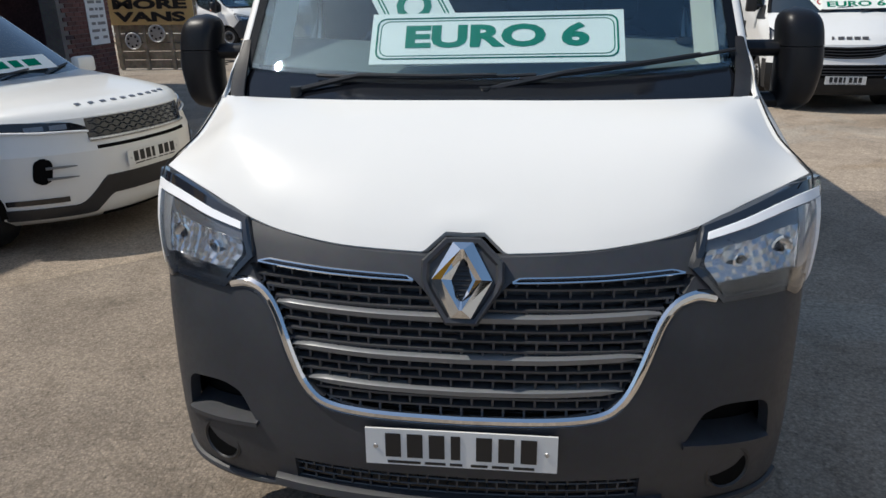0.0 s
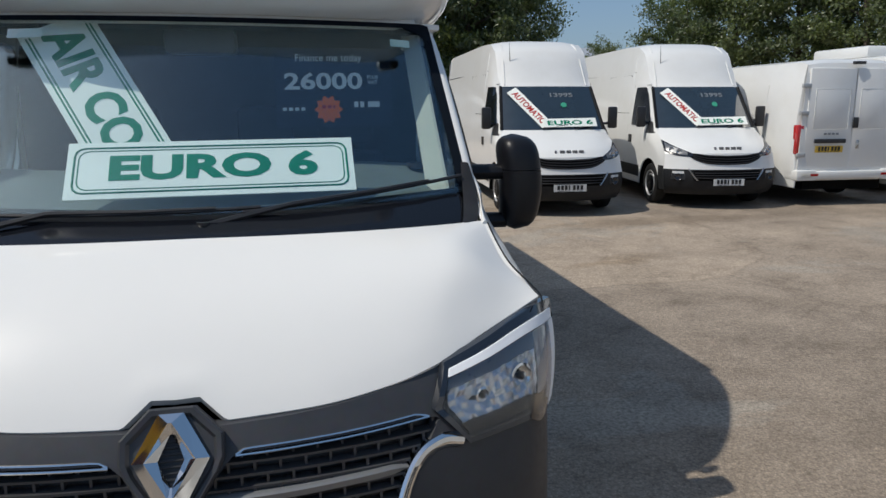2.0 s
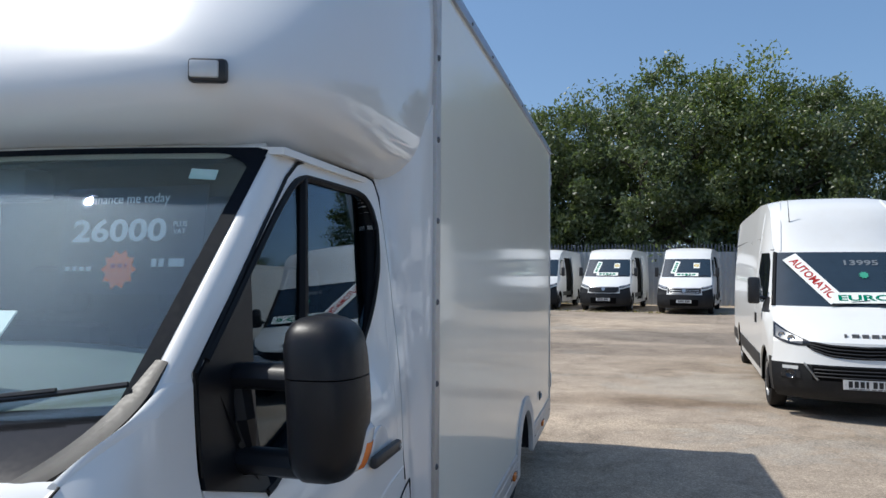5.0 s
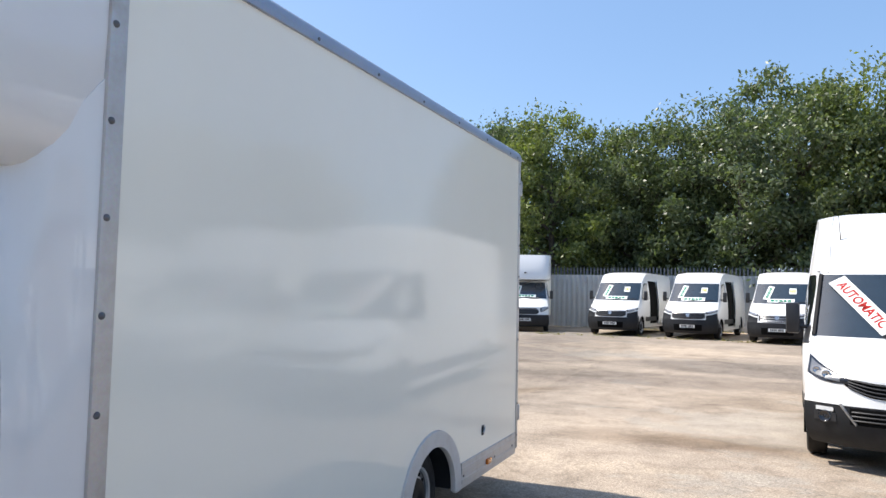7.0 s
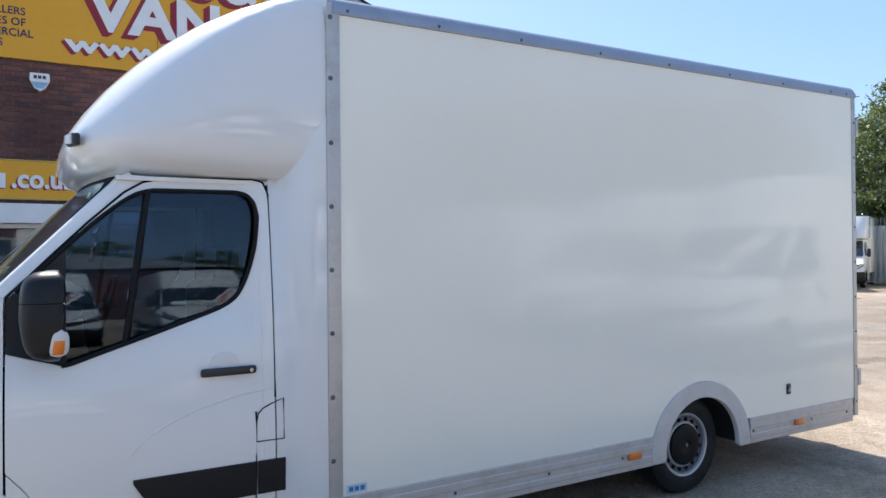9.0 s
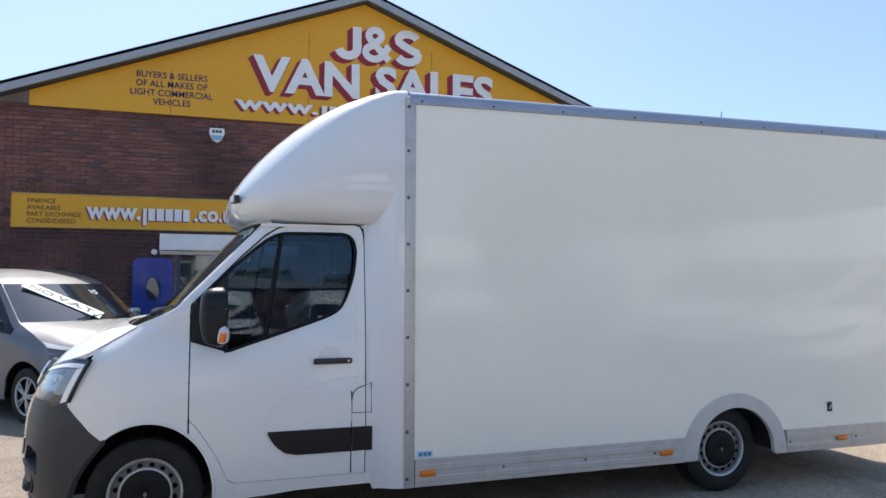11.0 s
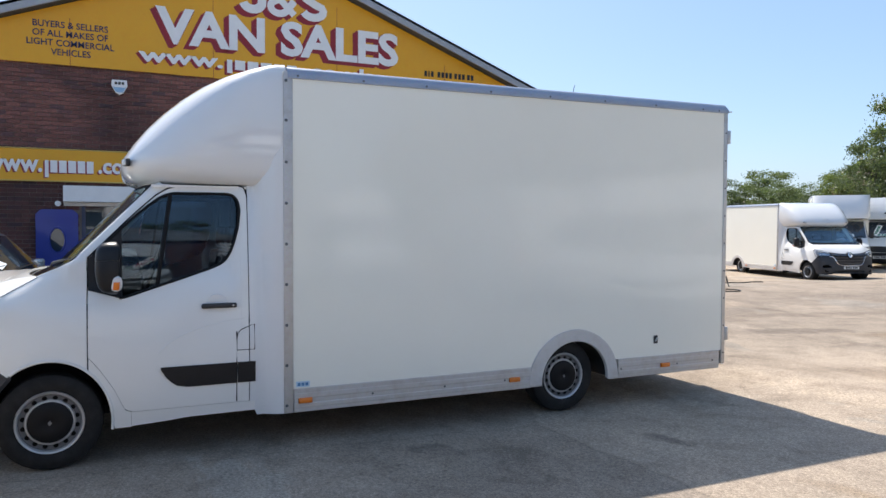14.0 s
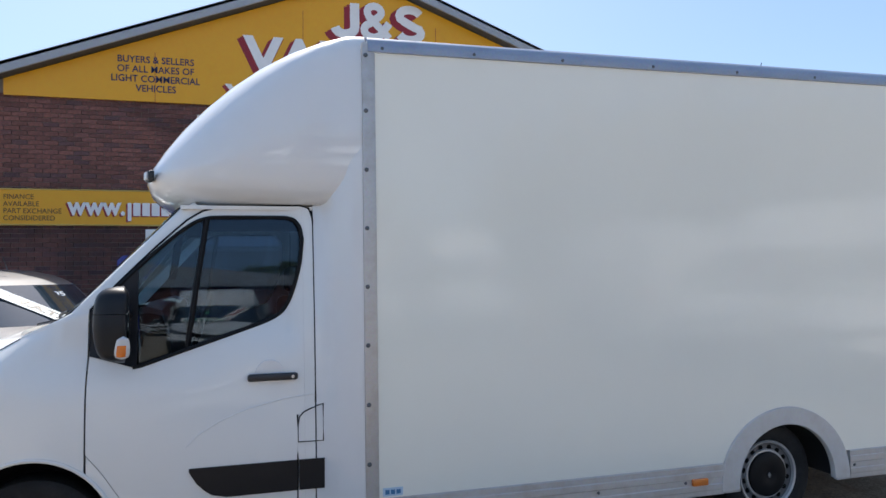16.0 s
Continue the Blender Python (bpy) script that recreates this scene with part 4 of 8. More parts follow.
    for a in span(-1, 1, 31):
        y0, z0 = -0.235 + 0.145 * abs(a) ** 2.4, 1.372
        p1 = screen(a, 0, 0.0)
        P.append([V(a * 0.865, y0 - 0.02, z0 - 0.035), V(a * 0.865, y0 + 0.02, z0 - 0.012), V(a * 0.855, (y0 + p1.y) / 2, (z0 + p1.z) / 2 - 0.012), V(a * 0.83, p1.y + 0.01, p1.z + 0.002)])
    part("cowl", shell(bmesh.new(), P, (0, 0.01, -0.012)), COWL, van, "black plastic cowl under the screen")
    for s in (1, -1):
        inner = [(0.785, -0.16, 1.368), (0.815, -0.07, 1.400), (0.836, 0.015, 1.440), (0.850, 0.09, 1.488), (0.862, 0.165, 1.548)]
        outer = [(0.838, -0.130, 1.368), (0.868, -0.06, 1.398), (0.886, 0.02, 1.438), (0.894, 0.09, 1.482), (0.890, 0.165, 1.545)]
        P = []
        for t in span(0, 1, 14):
            a = V(*[curve(t, span(0, 1, 5), [q[i] for q in inner]) for i in range(3)])
            b = V(*[curve(t, span(0, 1, 5), [q[i] for q in outer]) for i in range(3)])
            P.append([V(s * p.x, p.y, p.z - 0.004 + 0.002 * math.sin(math.pi * k)) for k, p in [(k, a.lerp(b, k)) for k in span(0, 1, 5)]])
        part("pillar_cover", shell(bmesh.new(), P, (0, 0.004, -0.012)), COVERP, van, "faded dark pillar foot cover")
    for x0, x1, v1, xe in ((-0.62, 0.17, 0.03, 0.17), (0.03, 0.79, 0.09, 0.79)):
        bm = bmesh.new()
        a0 = V(x0 if x0 < 0 else 0.02, -0.10, 1.395)
        pts = [a0] + [screen(x / 0.81, v, 0.018) for x, v in ((x0 + (x1 - x0) * t, v1 * t - 0.02) for t in (0.3, 0.6, 0.85))]
        tube(bm, pts, [0.011, 0.009, 0.007, 0.006], n=6)
        tube(bm, [screen((x0 + (x1 - x0) * t) / 0.81, v1 * t - 0.024, 0.014) for t in span(0.12, 1.0, 9)], 0.0065, n=6)
        cyl(bm, a0 - V(0, 0, 0.03), a0 + V(0, 0, 0.012), 0.02, n=10)
        part("wiper", bm, BLACKP, van)
    P = [[V(x, y, 2.055 + 0.02 * (1 - (x / 0.9) ** 2)) for y in span(0.65, 1.60, 6)] for x in span(-0.89, 0.89, 11)]
    part("cab_roof", shell(bmesh.new(), P, (0, 0, -0.02)), WHITE, van)
    P = [[V(a * 0.80, 0.665 - 0.11 * (1 - a * a) + 0.05 * t, 2.052 + 0.03 * t) for t in (0, 1)] for a in span(-1, 1, 15)]
    part("header_rail", shell(bmesh.new(), P, (0, 0.02, -0.02)), WHITE, van)

    # interior
    P = [[V(x, y, interp(y, [0.02, 0.20, 0.48, 0.58, 0.62], [1.415, 1.458, 1.532, 1.505, 1.12]) + 0.012 * math.sin(5 * x)) for y in (0.0, 0.1, 0.2, 0.35, 0.48, 0.55, 0.59, 0.62)] for x in span(-0.82, 0.82, 21)]
    for row in P:
        for p in row:
            yg = 0.115 - 0.145 * (1 - (p.x / 0.872) ** 2)
            p.y, p.z = max(p.y, yg), p.z - (0.03 if p.y < yg else 0.008)
    dash = part("dashboard", shell(bmesh.new(), P, (0, 0.0, -0.03)), DASH, van, "grey plastic dashboard")
    bm = bmesh.new()
    lathe(bm, [(0.048, 0.0), (0.048, 0.012), (0.040, 0.012), (0.038, -0.01), (0, -0.01)], (0.76, 0.42, 1.512), (0, 0, 1), 20)
    part("cup_holder", bm, BLACKP, dash)
    bm = bmesh.new()
    ring = [V(-0.42 + 0.20 * math.cos(t), 0.70 + 0.06 * math.sin(t), 1.36 + 0.19 * math.sin(t)) for t in [2 * math.pi * i / 24 for i in range(24)]]
    tube(bm, ring, 0.015, closed=True, n=8)
    tube(bm, [(-0.60, 0.70, 1.37), (-0.42, 0.68, 1.34), (-0.24, 0.70, 1.37)], 0.02)
    cyl(bm, (-0.42, 0.68, 1.35), (-0.42, 0.60, 1.28), 0.05)
    part("steering_wheel", bm, BLACKP, van)
    for x0, x1 in ((-0.68, -0.20), (-0.02, 0.36), (0.37, 0.75)):
        bm = box_bm(x0, x1, 0.80, 1.28, 0.72, 0.92, bev=0.05)
        bx(bm, x0, x1, 1.22, 1.36, 0.90, 1.52, bev=0.05), bx(bm, (x0 + x1) / 2 - 0.13, (x0 + x1) / 2 + 0.13, 1.27, 1.37, 1.55, 1.74, bev=0.04)
        part("seat", bm, FABRIC, van, "dark fabric seat")
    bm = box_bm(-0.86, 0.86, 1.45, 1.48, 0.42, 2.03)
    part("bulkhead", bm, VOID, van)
    for s in (1, -1):
        bm = bmesh.new()
        shell(bm, [[V(s * 0.815, 0.13 + 0.57 * t, 1.45 + 0.58 * t), V(s * 0.765, 0.24 + 0.52 * t, 1.44 + 0.58 * t)] for t in span(0, 1, 6)], (-s * 0.01, 0.0, 0))
        part("pillar_trim", bm, TRIMI, van, "pale pillar lining")
    bm = box_bm(-0.16, 0.10, 0.60, 0.72, 1.93, 2.02, bev=0.02)
    part("overhead_console", bm, BLACKP, van)
    bm = box_bm(-0.82, 0.82, 0.66, 1.5, 2.02, 2.04)
    part("headlining", bm, FABRIC, van)

    # over-cab fairing
    ZL = [2.065, 2.075, 2.10, 2.14, 2.20, 2.28, 2.38, 2.50, 2.62, 2.74, 2.84, 2.92, 2.975, 3.01, 3.025]
    Y0 = [0.66, 0.56, 0.490, 0.452, 0.432, 0.458, 0.520, 0.612, 0.725, 0.858, 0.995, 1.140, 1.285, 1.42, 1.54]
    WW = [0.90, 0.93, 0.965, 0.995, 1.015, 1.03, 1.04, 1.046, 1.048, 1.046, 1.040, 1.028, 1.01, 0.985, 0.95]
    y1, NA = 1.634, 44
    P = []
    for z, y0, w in zip(ZL, Y0, WW):
        row = []
        ex = interp(z, [2.06, 2.2, 3.03], [0.52, 0.42, 0.55])
        for t in span(0, math.pi, NA):
            c, sn = math.cos(t), math.sin(t)
            row.append(V(w * math.copysign(abs(c) ** ex, c), y1 - (y1 - y0) * abs(sn) ** ex, z))
        P.append(row)
    bm = bmesh.new()
    Vs = [[bm.verts.new(p) for p in row] for row in P]
    for A, B in zip(Vs, Vs[1:]):
        for j in range(NA - 1):
            bm.faces.new((A[j], A[j + 1], B[j + 1], B[j]))
    bm.faces.new(Vs[0]), bm.faces.new(Vs[-1][::-1])
    bm.faces.new([r[0] for r in Vs] + [r[-1] for r in Vs[::-1]])
    pod = part("over_cab_fairing", bm, PODW, van, "white moulded over-cab fairing", smooth=50)
    for s in (1, -1):
        bm = box_bm(-0.048, 0.048, -0.02, 0.012, -0.030, 0.030, bev=0.010, m=pose(s * 0.763, 0.487, 2.222, 0, 0, s * 18))
        lamp = part("marker_lamp", bm, BLACKP, pod, "small black marker lamp")
        bm = box_bm(-0.036, 0.036, -0.012, 0.004, -0.022, 0.022, bev=0.006, m=pose(s * 0.763, 0.468, 2.222, 0, 0, s * 18))
        part("lens", bm, CLEARL, lamp)
    # raised emblem on the fairing's front
    bm = bmesh.new()
    for a, b in (((-0.13, -0.02), (0.13, 0.0)), ((-0.11, 0.02), (0.10, 0.05)), ((-0.02, 0.05), (0.08, 0.085))):
        prism(bm, [a, (b[0], a[1]), b, (a[0] + 0.02, b[1])], (0.0, 0.478, 2.30), (1, 0, 0), (0, 0.45, 0.9), 0.012)
    part("emblem", bm, PODW, pod, smooth=0)

    # box body
    X = 1.055
    YF, YR, ZB, ZT = 1.634, 6.225, 0.448, 2.91
    top_z = lambda y: 2.909 + 0.042 * (y - YF) / (YR - YF)
    AC, AR, AZ = 4.372, 0.475, 0.296
    a_lo = lambda y: max(ZB, AZ + math.sqrt(max(0, AR * AR - (y - AC) ** 2))) if abs(y - AC) < AR else ZB
    for s in (1, -1):
        ys = sorted(set(span(YF, YR, 12) + span(AC - AR, AC + AR, 41)))
        part("side_panel", column_panel(bmesh.new(), ys, a_lo, top_z, lambda y, z: X - 0.004, s, 6, 0.03), GRP, van, "white laminated side panel", smooth=25)
        # front corner post with its rivets, rear frame
        post = part("corner_post", box_bm(*sorted((s * (X - 0.03), s * (X + 0.006))), YF - 0.028, YF + 0.045, 0.258, ZT + 0.05, bev=0.006), ALU, van, "aluminium corner post")
        for k in range(9):
            z = 2.895 - 0.3255 * k - (0.0 if k else 0.0)
            z = (2.885, 2.575, 2.248, 1.925, 1.604, 1.284, 0.961, 0.640, 0.320)[k]
            bm = bmesh.new()
            lathe(bm, [(0.013, 0.0), (0.012, 0.004), (0.006, 0.008), (0.0, 0.009)], (s * (X + 0.006), YF - 0.008, z), (s, 0, 0), 10)
            part("rivet", bm, RIVET, post)
        rear = part("rear_frame", box_bm(*sorted((s * (X - 0.06), s * (X + 0.004))), YR, YR + 0.05, 0.30, ZT + 0.09, bev=0.006), ALU, van, "aluminium rear corner frame")
        for z in (0.62, 2.70):
            part("hinge", box_bm(*sorted((s * (X - 0.07), s * (X + 0.012))), YR + 0.045, YR + 0.085, z - 0.07, z + 0.07, bev=0.006), STEEL, rear)
        for k in range(9):
            bm = bmesh.new()
            lathe(bm, [(0.010, 0.0), (0.009, 0.003), (0.0, 0.006)], (s * (X + 0.004), YR + 0.025, 0.42 + 0.29 * k), (s, 0, 0), 8)
            part("rivet", bm, RIVET, rear)
        # rounded roof rail
        prof = [(-0.002, 0.0), (0.010, 0.002), (0.012, 0.03), (0.006, 0.062), (-0.016, 0.086), (-0.05, 0.096), (-0.09, 0.096), (-0.09, 0.0)]
        bm = bmesh.new()
        rows = [[bm.verts.new((s * (X + a), y, top_z(y) - 0.004 + b)) for a, b in prof] for y in (YF + 0.004, YR + 0.02, YR + 0.05)]
        for v in rows[2]:
            v.co.z -= 0.02 * (v.co.z > top_z(YR) + 0.05)
        for A, B in zip(rows, rows[1:]):
            for j in range(len(prof)):
                bm.faces.new((A[j], A[(j + 1) % len(prof)], B[(j + 1) % len(prof)], B[j]))
        bm.faces.new(rows[0]), bm.faces.new(rows[-1][::-1])
        rail = part("roof_rail", bm, ROOFALU, van, "grey blue rounded roof rail")
        for y in (1.72, 2.26, 2.82, 3.44, 4.06, 4.68, 5.30, 5.92, 6.14):
            bm = bmesh.new()
            lathe(bm, [(0.010, 0.0), (0.009, 0.004), (0.0, 0.007)], (s * (X + 0.011), y, top_z(y) + 0.018), (s, 0, 0), 8)
            part("rivet", bm, RIVET, rail)
        # lower skirt in two lengths, ribbed, and the wheel arch ring
        for y0, y1s in ((YF + 0.05, 3.880), (4.876, 6.19)):
            bm = bmesh.new()
            prof = [(0.258, 0.0), (0.262, 0.006), (0.29, 0.006), (0.295, 0.009), (0.325, 0.009), (0.33, 0.005), (0.365, 0.005), (0.37, 0.009), (0.405, 0.009), (0.41, 0.005), (0.442, 0.006), (0.447, 0.0)]
            if y0 > 4:
                prof = [(z + 0.003, d) for z, d in prof]
            shell(bm, [[V(s * (X + d), y, z) for z, d in prof] for y in (y0, y1s)], (-s * 0.03, 0, 0))
            sk = part("skirt_rail", bm, ALU, van, "ribbed aluminium skirt rail", smooth=20)
            for y in ((2.34, 3.0, 3.6) if y0 < 4 else (4.91, 5.62, 6.1)):
                bm = bmesh.new()
                lathe(bm, [(0.010, 0.0), (0.009, 0.004), (0.0, 0.006)], (s * (X + 0.006), y, 0.352), (s, 0, 0), 8)
                part("bolt", bm, RIVET, sk)
        bm = bmesh.new()
        P = []
        for t in span(-1.62, 1.62, 45):
            P.append([V(s * (X + d), AC + 0.02 * (k - 1) * -1 + k * 0.372 * math.sin(t) * (1 if k < 1.2 else 1.035), AZ + k * 0.360 * math.cos(t)) for k, d in ((1.0, 0.004), (1.012, 0.010), (1.16, 0.011), (1.30, 0.010), (1.315, 0.004))])
        shell(bm, P, (-s * 0.03, 0, 0))
        part("arch_ring", bm, RING, van, "pale wheel arch ring")
        for y0, y1s in ((3.884, 4.000), (4.761, 4.872)):
            part("arch_foot", box_bm(*sorted((s * (X - 0.02), s * (X + 0.009))), y0, y1s, 0.262, 0.335, bev=0.003), ALU, van)
        bm = bmesh.new()
        shell(bm, [[V(s * x, AC + 0.40 * math.sin(t), AZ + 0.40 * math.cos(t)) for x in (0.62, 1.04)] for t in span(-1.6, 1.6, 17)], (0, 0, 0.01))
        part("wheel_liner", bm, BLACKP, van)
        for y in (1.772, 3.698, 5.457):
            bm = box_bm(*sorted((s * (X + 0.004), s * (X + 0.026))), y - 0.056, y + 0.056, 0.330, 0.374, bev=0.007)
            part("side_marker", bm, AMBER, van, "amber side marker lamp")
        bm = box_bm(*sorted((s * (X - 0.006), s * (X + 0.004))), 5.318, 5.370, 0.575, 0.655, bev=0.006)
        lt = part("latch", bm, BLACKP, van, "small black latch")
        bm = tube(bmesh.new(), [(s * (X + 0.008), 5.333, 0.597), (s * (X + 0.012), 5.345, 0.62), (s * (X + 0.008), 5.355, 0.635)], 0.007)
        part("latch_hook", bm, STEEL, lt)
        # maker's sticker, plain
        bm = prism(bmesh.new(), [(0, 0), (0.11, 0), (0.11, 0.045), (0, 0.045)], (s * (X - 0.003), 1.70 if s > 0 else 1.81, 0.458), (0, s, 0), (0, 0, 1), 0.002)
        st = part("sticker", bm, paint("pale_blue_sticker", (0.45, 0.62, 0.75), 0.4), van, smooth=0)
        bars(st, (s * (X - 0.001), 1.712 if s > 0 else 1.80, 0.468), (0, s, 0), (0, 0, 1), 0.086, 0.024, (3, 1, 3, 1, 3), paint("blue_print", (0.05, 0.18, 0.36), 0.4), 0.001)
    part("roof", shell(bmesh.new(), [[V(x, y, top_z(y) + 0.082) for y in (YF + 0.02, YR + 0.03)] for x in (-X + 0.08, X - 0.08)], (0, 0, -0.04)), GRP, van)
    part("front_bulkhead", box_bm(-X + 0.02, X - 0.02, YF + 0.01, YF + 0.04, 0.42, ZT + 0.03), GRP, van)
    part("floor", box_bm(-0.60, 0.60, YF + 0.01, YR, 0.40, 0.455), ALU, van)
    for s in (1, -1):
        d = part("rear_door", box_bm(*sorted((s * 0.006, s * (X - 0.065))), YR + 0.015, YR + 0.05, 0.36, ZT - 0.02, bev=0.006), GRP, van)
        part("door_bar", tube(bmesh.new(), [(s * 0.10, YR + 0.07, 0.40), (s * 0.10, YR + 0.07, 2.85)], 0.013), ALU, d)
    part("rear_bumper", box_bm(-0.95, 0.95, YR + 0.0, YR + 0.07, 0.29, 0.36, bev=0.01), BLACKP, van)
    part("chassis", box_bm(-0.45, 0.45, 0.6, 6.0, 0.30, 0.40), VOID, van)
    bm = cyl(bmesh.new(), (-0.9, 4.300, 0.315), (0.9, 4.300, 0.315), 0.05)
    part("rear_axle", bm, VOID, van)
    part("top_pin", tube(bmesh.new(), [(X - 0.02, YR + 0.03, 2.965), (X + 0.02, YR + 0.085, 2.965)], 0.006), STEEL, van)
    part("aerial", tube(bmesh.new(), [(0.62, 4.6, 3.03), (0.63, 4.63, 3.18)], [0.005, 0.003]), BLACKP, van)
    for s in (1, -1):
        wheel(van, (s * 0.975, FW, 0.345), s)
        wheel(van, (s * 0.965, 4.300, 0.315), s)
    return van


hero = build_hero()

# ---- cards behind the van's windscreen ----
def euro_card():
    t = thing("windscreen_card", "white card with green border and green lettering, leaning on the dashboard", "sign card")
    o, r = V(-0.402, 0.065, 1.460), V(0.888, 0.0, 0.008)
    u = V(0.0, 0.14, 0.163)
    W, H = r.length, u.length
    r, u = r.normalized(), (u - u.dot(r.normalized()) * r.normalized()).normalized()
    n = r.cross(u)
    part("card", prism(bmesh.new(), [(0, 0), (W, 0), (W, H), (0, H)], o, r, u, 0.004), CARDW, t, smooth=0)
    for d, k in ((0.022, 0.0035), (0.034, 0.002)):
        c = 0.03
        pts = []
        for cx, cy, a0 in ((W - d - c, d + c, -90), (W - d - c, H - d - c, 0), (d + c, H - d - c, 90), (d + c, d + c, 180)):
            for a in (0, 30, 60, 90):
                pts.append(o + r * (cx + c * math.cos(radians(a0 + a))) + u * (cy + c * math.sin(radians(a0 + a))) + n * 0.0045)
        part("border", tube(bmesh.new(), pts, k, n=4, closed=True, up=n), GREENI, t)
    letters("EURO 6", o + r * 0.125 + u * 0.065 + n * 0.0045, r, u, 0.645, 0.100, GREENI, t, bold=0.042, depth=0.001)
    return t


def aircon_card():
    t = thing("windscreen_card", "long white card with green lettering standing slanted behind the windscreen", "sign card")
    o = V(-0.644, 0.590, 1.982)
    d = V(0.341, -0.376, -0.528)
    W, H = 0.733, 0.260
    r = d.normalized()
    u = V(0.226, 0.069, 0.095)
    u = (u - u.dot(r) * r).normalized()
    n = r.cross(u)
    part("card", prism(bmesh.new(), [(0, 0), (W, 0), (W, H), (0, H)], o, r, u, 0.003), CARDW, t, smooth=0)
    for k in (0.022, 0.034, H - 0.022, H - 0.034):
        part("border", tube(bmesh.new(), [o + r * a + u * k + n * 0.0035 for a in (0.03, W - 0.03)], 0.003, n=4, up=n), GREENI, t)
    letters("AIR CON", o + r * 0.035 + u * 0.066 + n * 0.0035, r, u, 0.69, 0.136, GREENI, t, bold=0.035, depth=0.001)
    part("tab", prism(bmesh.new(), [(0, 0), (0.11, 0), (0.11, 0.04), (0, 0.04)], V(-0.66, 0.545, 1.972), (1, 0.0, 0.04), (0, 0.6, 0.8), 0.002), CARDW, t, smooth=0)
    return t


def price_card():
    t = thing("price_card", "dark navy price card with white figures and an orange star", "sign card")
    o = V(0.235, 0.575, 1.655)
    r, u = V(1, 0.0, 0.01).normalized(), V(0, 0.16, 1).normalized()
    n = r.cross(u)
    part("card", prism(bmesh.new(), [(0, 0), (0.45, 0), (0.45, 0.30), (0, 0.30)], o, r, u, 0.003), NAVY, t, smooth=0)
    o = o + n * 0.0035
    letters("26000", o + r * 0.035 + u * 0.145, r, u, 0.30, 0.066, PRICEI, t, bold=0.025, depth=0.001)
    letters("Finance me today", o + r * 0.08 + u * 0.245, r, u, 0.255, 0.036, PRICEI, t, depth=0.001)
    letters("PLUS\nVAT", o + r * 0.355 + u * 0.165, r, u, 0.042, 0.034, PRICEI, t, depth=0.001)
    bars(t, o + r * 0.30 + u * 0.075, r, u, 0.10, 0.022, (2, 1, 2, 2, 6), PRICEI, 0.001)
    bars(t, o + r * 0.025 + u * 0.065, r, u, 0.085, 0.012, (2, 1, 2, 1, 2, 1, 2), PRICEI, 0.001)
    star = []
    for i in range(20):
        a, q = 2 * math.pi * i / 20, (0.055 if i % 2 == 0 else 0.042)
        star.append((q * math.cos(a), q * math.sin(a)))
    st = part("star", prism(bmesh.new(), star, o + r * 0.20 + u * 0.068, r, u, 0.002), ORANGEI, t, "orange star sticker", smooth=0)
    bars(st, o + r * 0.175 + u * 0.072 + n * 0.002, r, u, 0.05, 0.012, (2, 1, 2, 1, 1), REDI, 0.001)
    return t


euro_card(), aircon_card(), price_card()
bm = prism(bmesh.new(), [(0, 0), (0.075, 0), (0.075, 0.032), (0, 0.032)], (0.675, 0.54, 1.962), (1, 0.06, -0.08), (0, 0.5, 0.86), 0.002)
solo("permit_sticker", bm, paint("pale_green_sticker", (0.50, 0.68, 0.62), 0.4), "pale green sticker at the top of the windscreen", "sticker", smooth=0)

# ---- ground ----
def ss(t):
    t = max(0.0, min(1.0, t))
    return t * t * (3 - 2 * t)


def ground_z(x, y):
    """The yard climbs a little towards the far fence."""
    return 0.22 * ss((y - 12) / 13) * ss((x + 11) / 5) - 0.03 * ss((y - 1.0) / 2.6) * (1 - ss((y - 6.0) / 2.0)) * ss((x + 2.4) / 1.2) * (1 - ss((x - 4.0) / 4.0))


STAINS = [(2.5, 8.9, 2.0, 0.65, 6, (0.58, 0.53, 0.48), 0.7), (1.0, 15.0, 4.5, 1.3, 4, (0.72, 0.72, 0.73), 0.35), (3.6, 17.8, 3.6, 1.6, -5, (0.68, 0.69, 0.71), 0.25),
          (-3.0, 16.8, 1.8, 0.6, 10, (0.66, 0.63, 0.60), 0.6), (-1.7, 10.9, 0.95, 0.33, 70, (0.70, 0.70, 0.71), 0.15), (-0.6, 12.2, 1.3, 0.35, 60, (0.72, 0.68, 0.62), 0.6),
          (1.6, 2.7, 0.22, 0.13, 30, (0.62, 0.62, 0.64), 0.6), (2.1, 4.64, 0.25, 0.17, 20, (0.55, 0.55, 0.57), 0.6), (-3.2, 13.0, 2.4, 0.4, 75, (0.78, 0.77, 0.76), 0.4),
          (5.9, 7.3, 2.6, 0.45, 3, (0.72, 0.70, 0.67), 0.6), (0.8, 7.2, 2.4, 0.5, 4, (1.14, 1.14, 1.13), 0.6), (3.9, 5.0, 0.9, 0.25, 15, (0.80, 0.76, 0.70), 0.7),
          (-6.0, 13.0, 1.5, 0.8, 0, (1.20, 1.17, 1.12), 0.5)]


